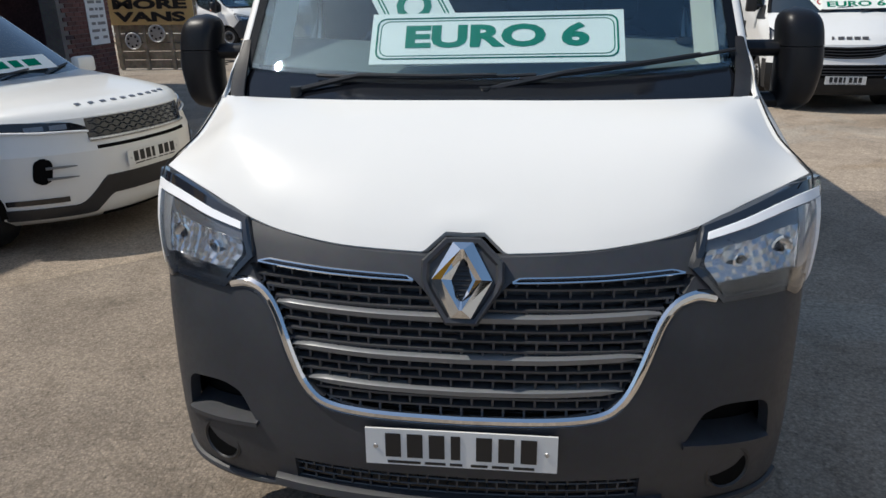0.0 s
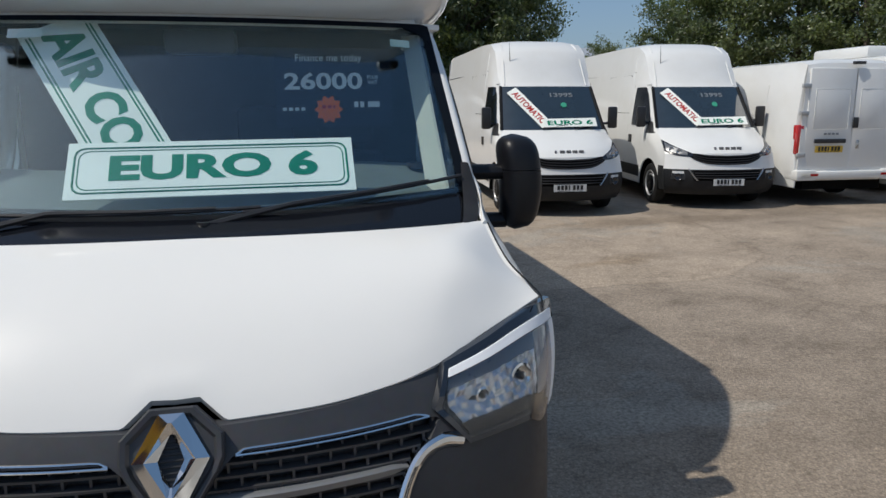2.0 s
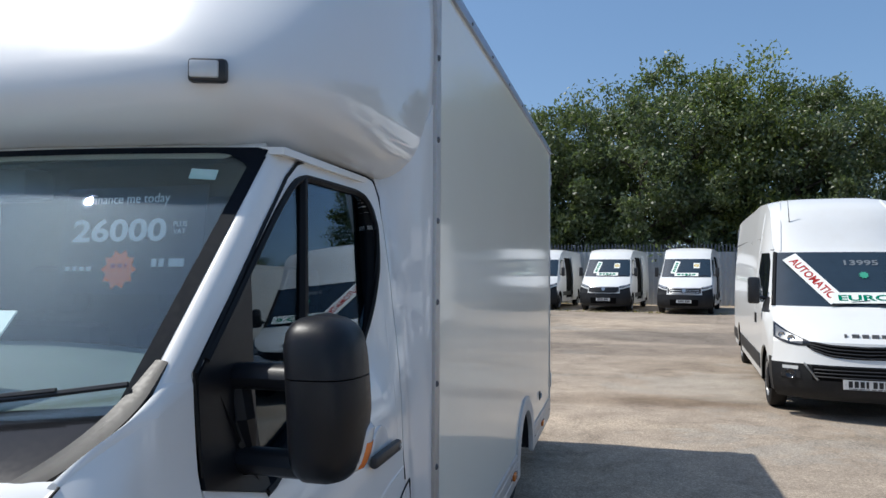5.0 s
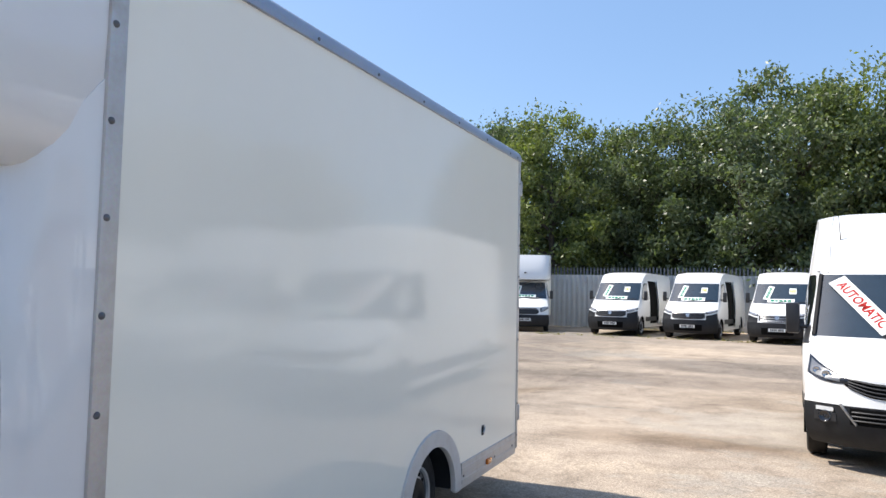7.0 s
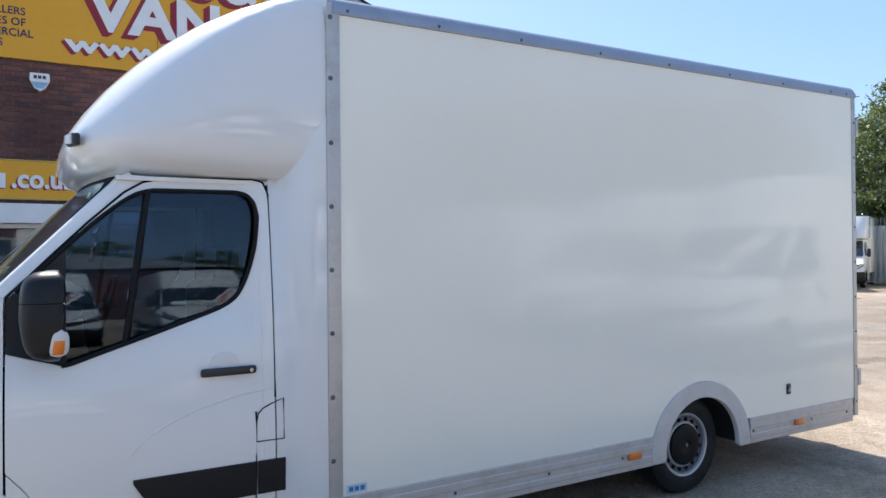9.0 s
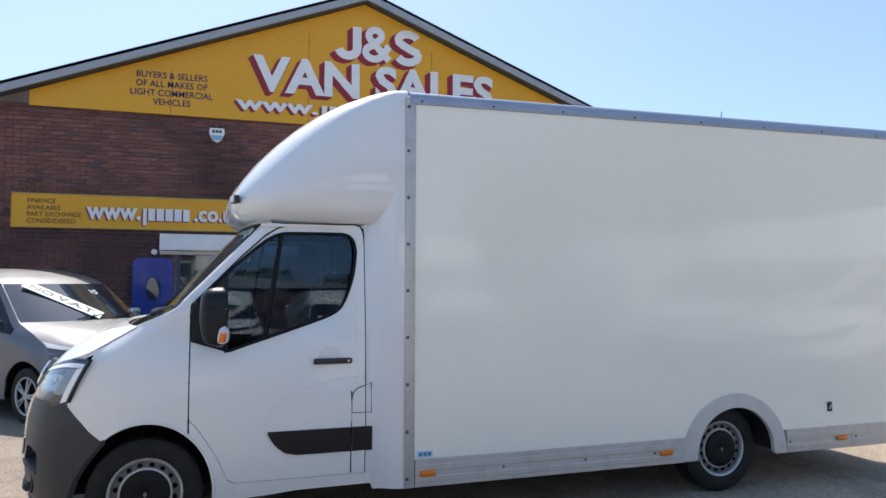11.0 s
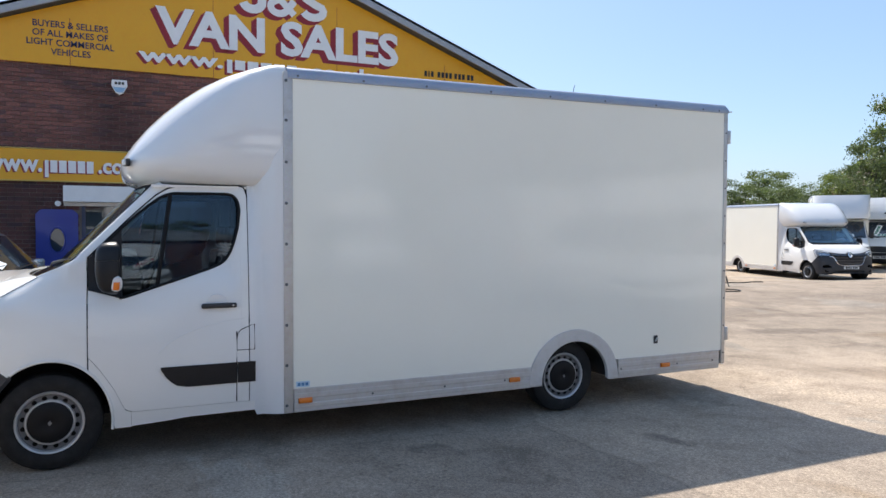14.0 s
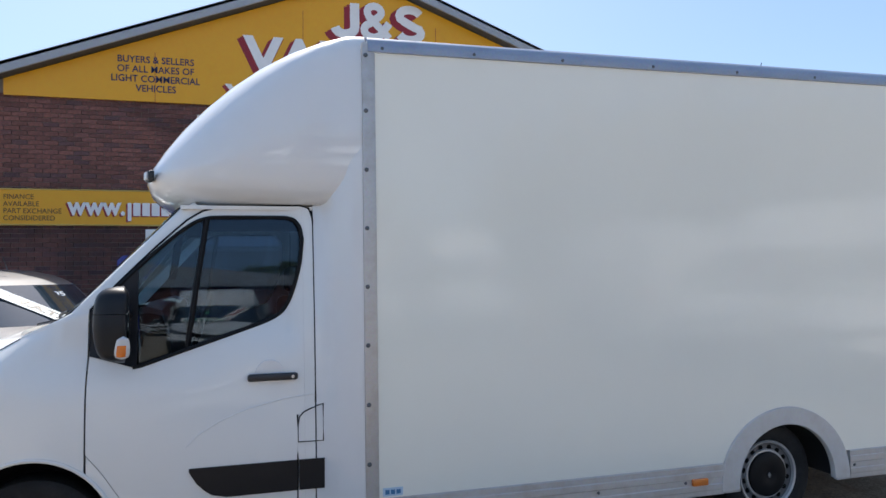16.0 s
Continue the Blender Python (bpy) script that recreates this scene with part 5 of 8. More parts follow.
def ground_mat():
    m, nt, p = nodes_of("worn_yard_surface")
    tc = nt.nodes.new("ShaderNodeTexCoord").outputs["Object"]
    big = nd(nt, "ShaderNodeTexNoise", Scale=0.13, Detail=6.0, Roughness=0.6, Distortion=0.8)
    mid = nd(nt, "ShaderNodeTexNoise", Scale=1.1, Detail=8.0, Roughness=0.68, Distortion=0.4)
    fine = nd(nt, "ShaderNodeTexNoise", Scale=42.0, Detail=6.0, Roughness=0.75)
    grit = nd(nt, "ShaderNodeTexVoronoi", Scale=75.0)
    for q in (big, mid, fine, grit):
        lnk(nt, tc, q.inputs["Vector"])
    base = ramp(nt, big.outputs[0], [(0.34, (0.320, 0.262, 0.206)), (0.47, (0.380, 0.310, 0.242)), (0.53, (0.404, 0.330, 0.257)), (0.66, (0.438, 0.360, 0.282))])
    stain = ramp(nt, mid.outputs[0], [(0.30, (0.66, 0.65, 0.64)), (0.42, (0.96, 0.96, 0.96)), (0.70, (1.10, 1.10, 1.10))])
    c = mixc(nt, 1.0, base, stain, "MULTIPLY")
    sp = ramp(nt, fine.outputs[0], [(0.36, (0.52, 0.52, 0.52)), (0.50, (0.98, 0.98, 0.98)), (0.64, (1.38, 1.36, 1.34))])
    c = mixc(nt, 0.62, c, sp, "MULTIPLY")
    grain = nd(nt, "ShaderNodeTexNoise", Scale=15.0, Detail=5.0, Roughness=0.8)
    lnk(nt, tc, grain.inputs["Vector"])
    sg = ramp(nt, grain.outputs[0], [(0.36, (0.62, 0.61, 0.60)), (0.48, (0.97, 0.97, 0.97)), (0.64, (1.20, 1.20, 1.19))])
    c = mixc(nt, 0.30, c, sg, "MULTIPLY")
    st = ramp(nt, grit.outputs["Distance"], [(0.10, (1.25, 1.25, 1.25)), (0.34, (1.02, 1.02, 1.02)), (0.55, (0.72, 0.72, 0.72))])
    c = mixc(nt, 0.55, c, st, "MULTIPLY")
    peb = ramp(nt, grit.outputs["Color"], [(0.15, (0.80, 0.79, 0.77)), (0.5, (1.02, 1.02, 1.01)), (0.9, (1.26, 1.25, 1.22))])
    c = mixc(nt, 0.6, c, peb, "MULTIPLY")
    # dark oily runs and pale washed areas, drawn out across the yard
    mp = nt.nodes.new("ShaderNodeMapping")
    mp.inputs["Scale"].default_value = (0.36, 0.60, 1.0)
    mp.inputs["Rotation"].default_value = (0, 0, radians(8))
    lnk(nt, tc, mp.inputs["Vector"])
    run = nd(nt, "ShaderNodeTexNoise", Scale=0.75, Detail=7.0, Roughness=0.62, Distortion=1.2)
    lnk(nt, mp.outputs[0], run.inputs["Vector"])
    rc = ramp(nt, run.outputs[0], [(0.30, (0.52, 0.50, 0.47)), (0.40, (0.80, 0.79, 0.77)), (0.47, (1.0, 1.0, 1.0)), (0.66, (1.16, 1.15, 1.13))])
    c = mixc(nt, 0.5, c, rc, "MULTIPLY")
    # worn patches of old concrete and tarmac with irregular edges
    wob = mixc(nt, 0.35, tc, mid.outputs["Color"], "ADD")
    pat = nd(nt, "ShaderNodeTexVoronoi", Scale=0.17)
    lnk(nt, wob, pat.inputs["Vector"])
    pc = ramp(nt, pat.outputs["Color"], [(0.25, (0.82, 0.83, 0.85)), (0.45, (1, 1, 1)), (0.8, (1.10, 1.08, 1.04))])
    c = mixc(nt, 0.85, c, pc, "MULTIPLY")
    vor = nd(nt, "ShaderNodeTexVoronoi", Scale=0.17)
    vor.feature = "DISTANCE_TO_EDGE"
    lnk(nt, wob, vor.inputs["Vector"])
    cr = ramp(nt, vor.outputs["Distance"], [(0.0, (0.50, 0.48, 0.45)), (0.004, (1, 1, 1))])
    c = mixc(nt, 0.35, c, cr, "MULTIPLY")
    # left-over sheets of grey tarmac with broken edges
    tar = nd(nt, "ShaderNodeTexNoise", Scale=0.21, Detail=9.0, Roughness=0.66, Distortion=0.5)
    mp2 = nt.nodes.new("ShaderNodeMapping")
    mp2.inputs["Location"].default_value = (3.7, 1.9, 0.0)
    mp2.inputs["Scale"].default_value = (0.8, 1.3, 1.0)
    lnk(nt, tc, mp2.inputs["Vector"]), lnk(nt, mp2.outputs[0], tar.inputs["Vector"])
    tm = ramp(nt, tar.outputs[0], [(0.555, (0, 0, 0)), (0.575, (0.65, 0.65, 0.65)), (0.70, (0.9, 0.9, 0.9))])
    tcol = mixc(nt, 1.0, (0.325, 0.288, 0.240), sp, "MULTIPLY")
    c = mixc(nt, tm, c, tcol)
    # tone bands across x: darker by the building, paler in the middle of the yard
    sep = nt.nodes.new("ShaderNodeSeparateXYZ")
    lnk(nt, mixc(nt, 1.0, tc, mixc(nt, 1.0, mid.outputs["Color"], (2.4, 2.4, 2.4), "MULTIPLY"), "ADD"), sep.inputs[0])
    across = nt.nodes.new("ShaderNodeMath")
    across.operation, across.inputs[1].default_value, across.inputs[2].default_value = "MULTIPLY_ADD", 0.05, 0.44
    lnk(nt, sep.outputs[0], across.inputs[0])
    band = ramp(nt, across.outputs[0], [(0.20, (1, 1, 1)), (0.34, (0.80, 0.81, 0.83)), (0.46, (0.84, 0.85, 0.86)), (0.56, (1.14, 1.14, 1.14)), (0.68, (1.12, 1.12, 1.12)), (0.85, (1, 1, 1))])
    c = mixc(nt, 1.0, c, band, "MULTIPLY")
    # fine crazing in the broken areas
    wob2 = mixc(nt, 0.22, tc, mid.outputs["Color"], "ADD")
    cz = nd(nt, "ShaderNodeTexVoronoi", Scale=1.15)
    cz.feature = "DISTANCE_TO_EDGE"
    lnk(nt, wob2, cz.inputs["Vector"])
    ck = ramp(nt, cz.outputs["Distance"], [(0.0, (0.45, 0.43, 0.40)), (0.018, (1, 1, 1))])
    cmask = ramp(nt, run.outputs[0], [(0.42, (0.32, 0.32, 0.32)), (0.50, (0, 0, 0))])
    c = mixc(nt, cmask, c, mixc(nt, 1.0, c, ck, "MULTIPLY"))
    # crisp mottling where the top layer has worn off
    mot = nd(nt, "ShaderNodeTexNoise", Scale=1.7, Detail=10.0, Roughness=0.72, Distortion=0.3)
    lnk(nt, tc, mot.inputs["Vector"])
    c = mixc(nt, 0.7, c, ramp(nt, mot.outputs[0], [(0.40, (0.78, 0.77, 0.76)), (0.455, (0.95, 0.95, 0.95)), (0.53, (1.03, 1.03, 1.03)), (0.60, (1.15, 1.15, 1.14))]), "MULTIPLY")
    # lone stains and patches, with ragged edges
    rag = mixc(nt, 1.0, tc, mixc(nt, 1.0, mid.outputs["Color"], (1.1, 1.1, 0.0), "MULTIPLY"), "ADD")
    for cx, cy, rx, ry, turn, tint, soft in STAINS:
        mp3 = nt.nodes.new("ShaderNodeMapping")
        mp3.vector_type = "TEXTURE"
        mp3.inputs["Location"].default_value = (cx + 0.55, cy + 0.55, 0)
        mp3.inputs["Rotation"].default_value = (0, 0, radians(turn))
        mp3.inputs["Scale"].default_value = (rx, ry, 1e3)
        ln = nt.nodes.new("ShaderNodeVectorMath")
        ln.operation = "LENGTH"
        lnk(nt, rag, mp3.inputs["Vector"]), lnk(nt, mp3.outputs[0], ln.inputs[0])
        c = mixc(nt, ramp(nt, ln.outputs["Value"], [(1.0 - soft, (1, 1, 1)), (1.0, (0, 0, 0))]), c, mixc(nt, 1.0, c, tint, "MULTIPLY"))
    # small loose stones and dark specks
    dots = nd(nt, "ShaderNodeTexVoronoi", Scale=9.0, Randomness=1.0)
    lnk(nt, tc, dots.inputs["Vector"])
    dm = ramp(nt, dots.outputs["Distance"], [(0.055, (0.55, 0.55, 0.55)), (0.085, (1, 1, 1))])
    c = mixc(nt, 0.75, c, dm, "MULTIPLY")
    lnk(nt, c, p.inputs["Base Color"])
    p.inputs["Roughness"].default_value = 0.88
    p.inputs["Specular IOR Level"].default_value = 0.3
    b1 = nd(nt, "ShaderNodeBump", Strength=0.9, Distance=0.010)
    lnk(nt, fine.outputs[0], b1.inputs["Height"])
    b2 = nd(nt, "ShaderNodeBump", Strength=0.6, Distance=0.005)
    lnk(nt, grit.outputs["Distance"], b2.inputs["Height"]), lnk(nt, b1.outputs[0], b2.inputs["Normal"])
    lnk(nt, b2.outputs[0], p.inputs["Normal"])
    return m


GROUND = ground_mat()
bm = bmesh.new()
ex = [-900, -200, -60, -30, -20] + [-14 + 0.5 * i for i in range(72)] + [25, 30, 40, 60, 200, 900]
ey = [-900, -200, -60, -30, -10] + [0.5 * i for i in range(20)] + [10 + 1.0 * i for i in range(20)] + [34, 40, 60, 200, 900]
vs = [[bm.verts.new((x, y, ground_z(x, y))) for y in ey] for x in ex]
for i in range(len(ex) - 1):
    for j in range(len(ey) - 1):
        bm.faces.new((vs[i][j], vs[i + 1][j], vs[i + 1][j + 1], vs[i][j + 1]))
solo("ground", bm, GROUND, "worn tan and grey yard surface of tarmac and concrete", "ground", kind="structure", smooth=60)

# ---- brick gable building with its signs ----
def brick_mat(name, island):
    m, nt, p = nodes_of(name)
    tc = nt.nodes.new("ShaderNodeTexCoord").outputs["Object"]
    rnd = nt.nodes.new("ShaderNodeNewGeometry").outputs["Random Per Island"] if island else nt.nodes.new("ShaderNodeObjectInfo").outputs["Random"]
    c = ramp(nt, rnd, [(0.0, (0.125, 0.054, 0.046)), (0.35, (0.180, 0.074, 0.060)), (0.65, (0.225, 0.096, 0.078)), (0.85, (0.155, 0.070, 0.066)), (1.0, (0.090, 0.052, 0.056))])
    n1 = nd(nt, "ShaderNodeTexNoise", Scale=26.0, Detail=6.0)
    n2 = nd(nt, "ShaderNodeTexNoise", Scale=0.55, Detail=5.0)
    lnk(nt, tc, n1.inputs["Vector"])
    pos = nt.nodes.new("ShaderNodeNewGeometry").outputs["Position"]
    lnk(nt, pos, n2.inputs["Vector"])
    g = ramp(nt, n1.outputs[0], [(0.3, (0.65, 0.65, 0.65)), (0.7, (1.25, 1.25, 1.25))])
    c = mixc(nt, 1.0, c, g, "MULTIPLY")
    soot = ramp(nt, n2.outputs[0], [(0.38, (0.45, 0.45, 0.50)), (0.60, (1.05, 1.05, 1.05))])
    c = mixc(nt, 1.0, c, soot, "MULTIPLY")
    lnk(nt, c, p.inputs["Base Color"])
    p.inputs["Roughness"].default_value = 0.85
    b = nd(nt, "ShaderNodeBump", Strength=0.5, Distance=0.004)
    lnk(nt, n1.outputs[0], b.inputs["Height"]), lnk(nt, b.outputs[0], p.inputs["Normal"])
    return m


BRICK, BRICKS = brick_mat("red_brown_brick", False), brick_mat("red_brown_brickwork", True)
MORTAR = paint("grey_mortar", (0.19, 0.165, 0.15), 0.9, var=0.25, scale=3.0, bump=0.4, bscale=120)
YELLOW = paint("yellow_sign_board", (0.74, 0.36, 0.008), 0.45, var=0.05, scale=1.5, dirt=(0.50, 0.27, 0.02), dirt_amt=0.3)
ROOFG = paint("grey_roof_sheet", (0.33, 0.36, 0.40), 0.6, var=0.1, scale=2.0, dirt=(0.22, 0.23, 0.24), dirt_amt=0.4)
SIGNW = paint("white_sign_letters", (0.78, 0.78, 0.78), 0.45, var=0.04)
SIGNR = paint("dark_red_letter_shade", (0.26, 0.012, 0.022), 0.45, var=0.06)
BLUE = paint("blue_painted_door", (0.012, 0.035, 0.27), 0.4, coat=0.3, var=0.06)
TIMBER = paint("weathered_timber", (0.155, 0.125, 0.092), 0.85, var=0.35, scale=7.0, bump=0.35, bscale=60)
# TIMBER made paler for the fence: its sunlit brightness is in the colour
TIMBER_LIT = paint("sunlit_tone_boards", (0.26, 0.225, 0.18), 0.85, var=0.4, scale=6.0, bump=0.35, bscale=60)
BOARD = paint("faded_tan_sign_board", (0.58, 0.40, 0.17), 0.6, var=0.15, scale=3.0, dirt=(0.30, 0.22, 0.12), dirt_amt=0.5)
FX, GY0, GY1, APY, APZ, SLOPE = -7.75, -4.1, 10.85, 3.13, 7.11, 0.381
gz = lambda y: APZ - SLOPE * abs(y - APY)
R_, U_, N_ = V(0, 1, 0), V(0, 0, 1), V(1, 0, 0)


def slab(bm, y0, y1, z0, z1, x0=FX - 0.30, x1=FX):
    return bx(bm, x0, x1, y0, y1, z0, z1)


wall = thing("wall_gable", "dark red brick gable wall with workshop opening", "wall", kind="structure")
# mortar core with the real openings: entrance and workshop
bm = bmesh.new()
ENT0, ENT1, ENTH = -0.25, 1.75, 2.16
WK0, WK1, WKH = 6.2, 9.30, 3.0
EZ = gz(GY0)
slab(bm, GY0, ENT0, 0, EZ), slab(bm, ENT0, ENT1, ENTH, EZ), slab(bm, ENT1, WK0, 0, EZ), slab(bm, WK0, WK1, WKH, EZ), slab(bm, WK1, GY1, 0, EZ)
prism(bm, [(GY0, EZ), (GY1, EZ), (APY, APZ)], (FX - 0.30, 0, 0), R_, U_, 0.30)
part("core", bm, MORTAR, wall, smooth=0)
for y in (GY0, GY1 - 0.3):
    solo("wall_side", box_bm(-26, FX - 0.30, y, y + 0.3, 0, EZ), BRICKS, "plain brick side wall", "wall", kind="structure", smooth=0)
solo("wall_back", box_bm(-26.3, -26, GY0, GY1, 0, EZ), BRICKS, "plain brick back wall", "wall", kind="structure", smooth=0)
roof = thing("roof", "grey sheet roof with deep grey verge boards", "roof", kind="structure")
for sgn in (1, -1):
    yE = GY1 + 0.35 if sgn > 0 else GY0 - 0.35
    P = [[V(x, y, gz(y) + 0.10) for y in (APY, yE)] for x in (-26.4, FX + 0.30)]
    part("roof_sheet", shell(bmesh.new(), P, (0, 0, 0.05)), ROOFG, roof, smooth=0)
    bm = bmesh.new()
    P = [[V(FX + 0.30, y, gz(y) + dz) for dz in (-0.03, 0.16)] for y in (APY, yE)]
    shell(bm, P, (-0.04, 0, 0))
    part("verge_board", bm, ROOFG, roof, "grey verge board", smooth=0)
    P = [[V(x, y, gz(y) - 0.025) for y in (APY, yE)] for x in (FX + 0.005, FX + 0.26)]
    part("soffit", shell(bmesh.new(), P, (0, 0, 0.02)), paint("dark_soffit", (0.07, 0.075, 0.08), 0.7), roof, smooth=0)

# yellow gable sign
sign = thing("gable_sign", "large yellow triangular sign board with white and red lettering", "sign")
SB = 4.61
pts = [(-2.64, SB), (9.0, SB), (9.0, gz(9.0) - 0.045), (APY, APZ - 0.045), (-2.64, gz(-2.64) - 0.045)]
part("board", prism(bmesh.new(), pts, (FX + 0.02, 0, 0), R_, U_, 0.04), YELLOW, sign, smooth=0)
for y in (-0.4, 2.05, 4.5, 6.95):
    part("board_joint", box_bm(FX + 0.06, FX + 0.0615, y, y + 0.008, SB, gz(y) - 0.32), SIGNR, sign, smooth=0)
o = lambda y, z, d=0.064: V(FX + d, y, z)


def shaded(text, y, z, w, h, bold=0.035, sh=0.10):
    """White letters with a dark red shade thrown down and to the side."""
    for k in range(4):
        f = (k + 1) / 4
        letters(text, o(y - sh * f, z - sh * 0.75 * f, 0.0625 + 0.001 * (3 - k)), R_, U_, w, h, SIGNR, sign, "letter_shade", 0.001, bold + 0.012)
    letters(text, o(y, z, 0.070), R_, U_, w, h, SIGNW, sign, "lettering", 0.004, bold)


shaded("VAN SALES", 1.02, 5.17, 4.84, 0.70)


def stroke(y, z, pts, w, closed=False):
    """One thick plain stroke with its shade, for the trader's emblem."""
    for dy, dz, d, mat, r in ((-0.10, -0.075, 0.064, SIGNR, w * 1.12), (-0.05, -0.037, 0.065, SIGNR, w * 1.12), (0, 0, 0.070, SIGNW, w)):
        bm = tube(bmesh.new(), [V(FX + d, y + dy + a, z + dz + b) for a, b in pts], r, n=8, closed=closed, up=(1, 0, 0))
        for v in bm.verts:
            v.co.x = FX + d + (v.co.x - FX - d) * 0.05
        part("emblem_stroke", bm, mat, sign)


arc = lambda cy, cz, ry, rz, a0, a1, n: [(cy + ry * math.cos(radians(a)), cz + rz * math.sin(radians(a))) for a in span(a0, a1, n)]
stroke(2.62, 5.98, [(0.36, 0.62), (0.36, 0.2)] + arc(0.18, 0.18, 0.18, 0.14, 0, -170, 10), 0.085)
stroke(3.12, 5.98, [(0.50, 0.02), (0.12, 0.40)] + arc(0.22, 0.49, 0.13, 0.11, 200, -40, 10) + [(0.12, 0.26)] + arc(0.20, 0.15, 0.17, 0.13, 130, 330, 10) + [(0.50, 0.30)], 0.07)
stroke(3.74, 5.98, arc(0.27, 0.46, 0.20, 0.13, 20, 200, 9) + [(0.16, 0.36), (0.36, 0.26)] + arc(0.27, 0.16, 0.21, 0.14, 30, -160, 9), 0.08)
letters("BUYERS & SELLERS\nOF ALL MAKES OF\nLIGHT COMMERCIAL\nVEHICLES", o(-1.07, 4.77), R_, U_, 1.39, 0.60, paint("navy_print", (0.018, 0.022, 0.085), 0.5), sign, bold=0.012)


def web_line(y, z, w, h, parent, d0, sh):
    """A web address: the plain ends in letters, the trader's name as plain blocks."""
    for dy, dz, d, mat in ((-sh, -sh * 0.8, d0, SIGNR), (-sh / 2, -sh * 0.4, d0 + 0.001, SIGNR), (0, 0, d0 + 0.004, SIGNW)):
        letters("www.", V(FX + d, y + dy, z + dz), R_, U_, w * 0.33, h * 0.72, mat, parent, "lettering", 0.002, 0.03)
        letters(".co.uk", V(FX + d, y + dy + w * 0.67, z + dz), R_, U_, w * 0.33, h * 0.98, mat, parent, "lettering", 0.002, 0.03)
        a = y + dy + w * 0.345
        for k, (bw, lo, hi) in enumerate(((0.022, -0.28, 0.72), (0.042, 0, 0.72), (0.045, 0, 0.72), (0.047, 0, 0.72), (0.045, 0, 0.72), (0.042, 0, 0.72))):
            part("name_block", box_bm(FX + d, FX + d + 0.002, a, a + bw * w, z + dz + lo * h, z + dz + hi * h), mat, parent, smooth=0)
            a += (bw + 0.0105) * w


web_line(0.72, 4.80, 4.6, 0.26, sign, 0.064, 0.05)
bars(sign, o(6.47, 5.045), R_, U_, 1.2, 0.12, (2, 1, 1, 1, 2, 3, 2, 1, 2, 1, 2, 1, 2, 2, 2, 1, 2, 1, 2, 2, 2, 1, 2), INK)

fascia = thing("shop_sign", "long yellow sign board with red and white web address", "sign")
part("board", box_bm(FX + 0.01, FX + 0.06, -2.87, 3.2, 2.525, 3.115, bev=0.006), YELLOW, fascia, smooth=0)
part("edging", tube(bmesh.new(), [V(FX + 0.062, a, b) for a, b in ((-2.86, 2.535), (3.19, 2.535), (3.19, 3.105), (-2.86, 3.105))], 0.012, n=4, closed=True, up=(1, 0, 0)), paint("cream_edging", (0.55, 0.40, 0.12), 0.5), fascia)
letters("FINANCE\nAVAILABLE\nPART EXCHANGE\nCONSIDIDERED", o(-2.63, 2.605), R_, U_, 0.83, 0.42, paint("brown_print", (0.10, 0.06, 0.02), 0.5), fascia, align="LEFT")
web_line(-1.72, 2.69, 2.62, 0.30, fascia, 0.064, 0.025)

# alarm box, horn loudspeaker
al = thing("alarm_box", "pale grey and blue alarm box on the brick wall", "alarm")
hexa = [(-0.125, 0.115), (-0.135, 0.02), (-0.07, -0.11), (0.0, -0.15), (0.07, -0.11), (0.135, 0.02), (0.125, 0.115)]
bm = prism(bmesh.new(), hexa, o(0.40, 4.30, 0.0), R_, U_, 0.10)
part("case", bm, SIGNW, al)
part("band", prism(bmesh.new(), [(-0.05, -0.11), (0.05, -0.11), (0.11, -0.02), (-0.11, -0.02)], o(0.40, 4.30, 0.10), R_, U_, 0.004), paint("pale_blue_band", (0.25, 0.42, 0.6), 0.4), al, smooth=0)
bars(al, o(0.32, 4.33, 0.10), R_, U_, 0.16, 0.05, (3, 1, 3, 1, 3), INK)
hn = thing("horn_loudspeaker", "pale grey horn loudspeaker fixed to the wall", "loudspeaker")
bm = bmesh.new()
lathe(bm, [(0.16, 0.14), (0.17, 0.15), (0.155, 0.145), (0.10, 0.08), (0.045, 0.0), (0.03, -0.02), (0.0, -0.02)], o(-3.44, 4.44, 0.16), (0.8, 0.45, -0.25), 22)
part("horn", bm, SIGNW, hn)
bm = cyl(bmesh.new(), o(-3.44, 4.47, 0.0), o(-3.44, 4.45, 0.16), 0.03)
lathe(bm, [(0.06, 0.0), (0.07, 0.05), (0.06, 0.10), (0.0, 0.10)], o(-3.44, 4.52, 0.08), (0, 0, 1), 14)
part("driver", bm, STEEL, hn)

# entrance: open blue door leaf with a porthole, glazing, shutter box
dr = thing("door_1", "open blue door leaf with an oval porthole", "door", kind="structure")
ring = [(0.125 * math.cos(t), 0.22 * math.sin(t)) for t in [2 * math.pi * i / 28 for i in range(28)]]
bm = bmesh.new()
od = V(FX + 0.05, -0.635, 1.485)
outer = []
for a, b in ring:
    k = min(0.335 / max(abs(a), 1e-6), (0.55 if b > 0 else 1.42) / max(abs(b), 1e-6))
    outer.append((a * k, b * k))
loops = [[bm.verts.new(od + R_ * a + U_ * b + N_ * d) for a, b in pts] for pts, d in ((ring, 0), (ring, 0.045), (outer, 0.045), (outer, 0))]
for A, B in zip(loops, loops[1:] + loops[:1]):
    for i in range(28):
        bm.faces.new((A[i], A[(i + 1) % 28], B[(i + 1) % 28], B[i]))
part("leaf", bm, BLUE, dr, "blue painted leaf", smooth=20)
part("porthole_trim", tube(bmesh.new(), [od + R_ * a + U_ * b + N_ * 0.047 for a, b in ring], 0.014, n=6, closed=True, up=(1, 0, 0)), BLUE, dr)
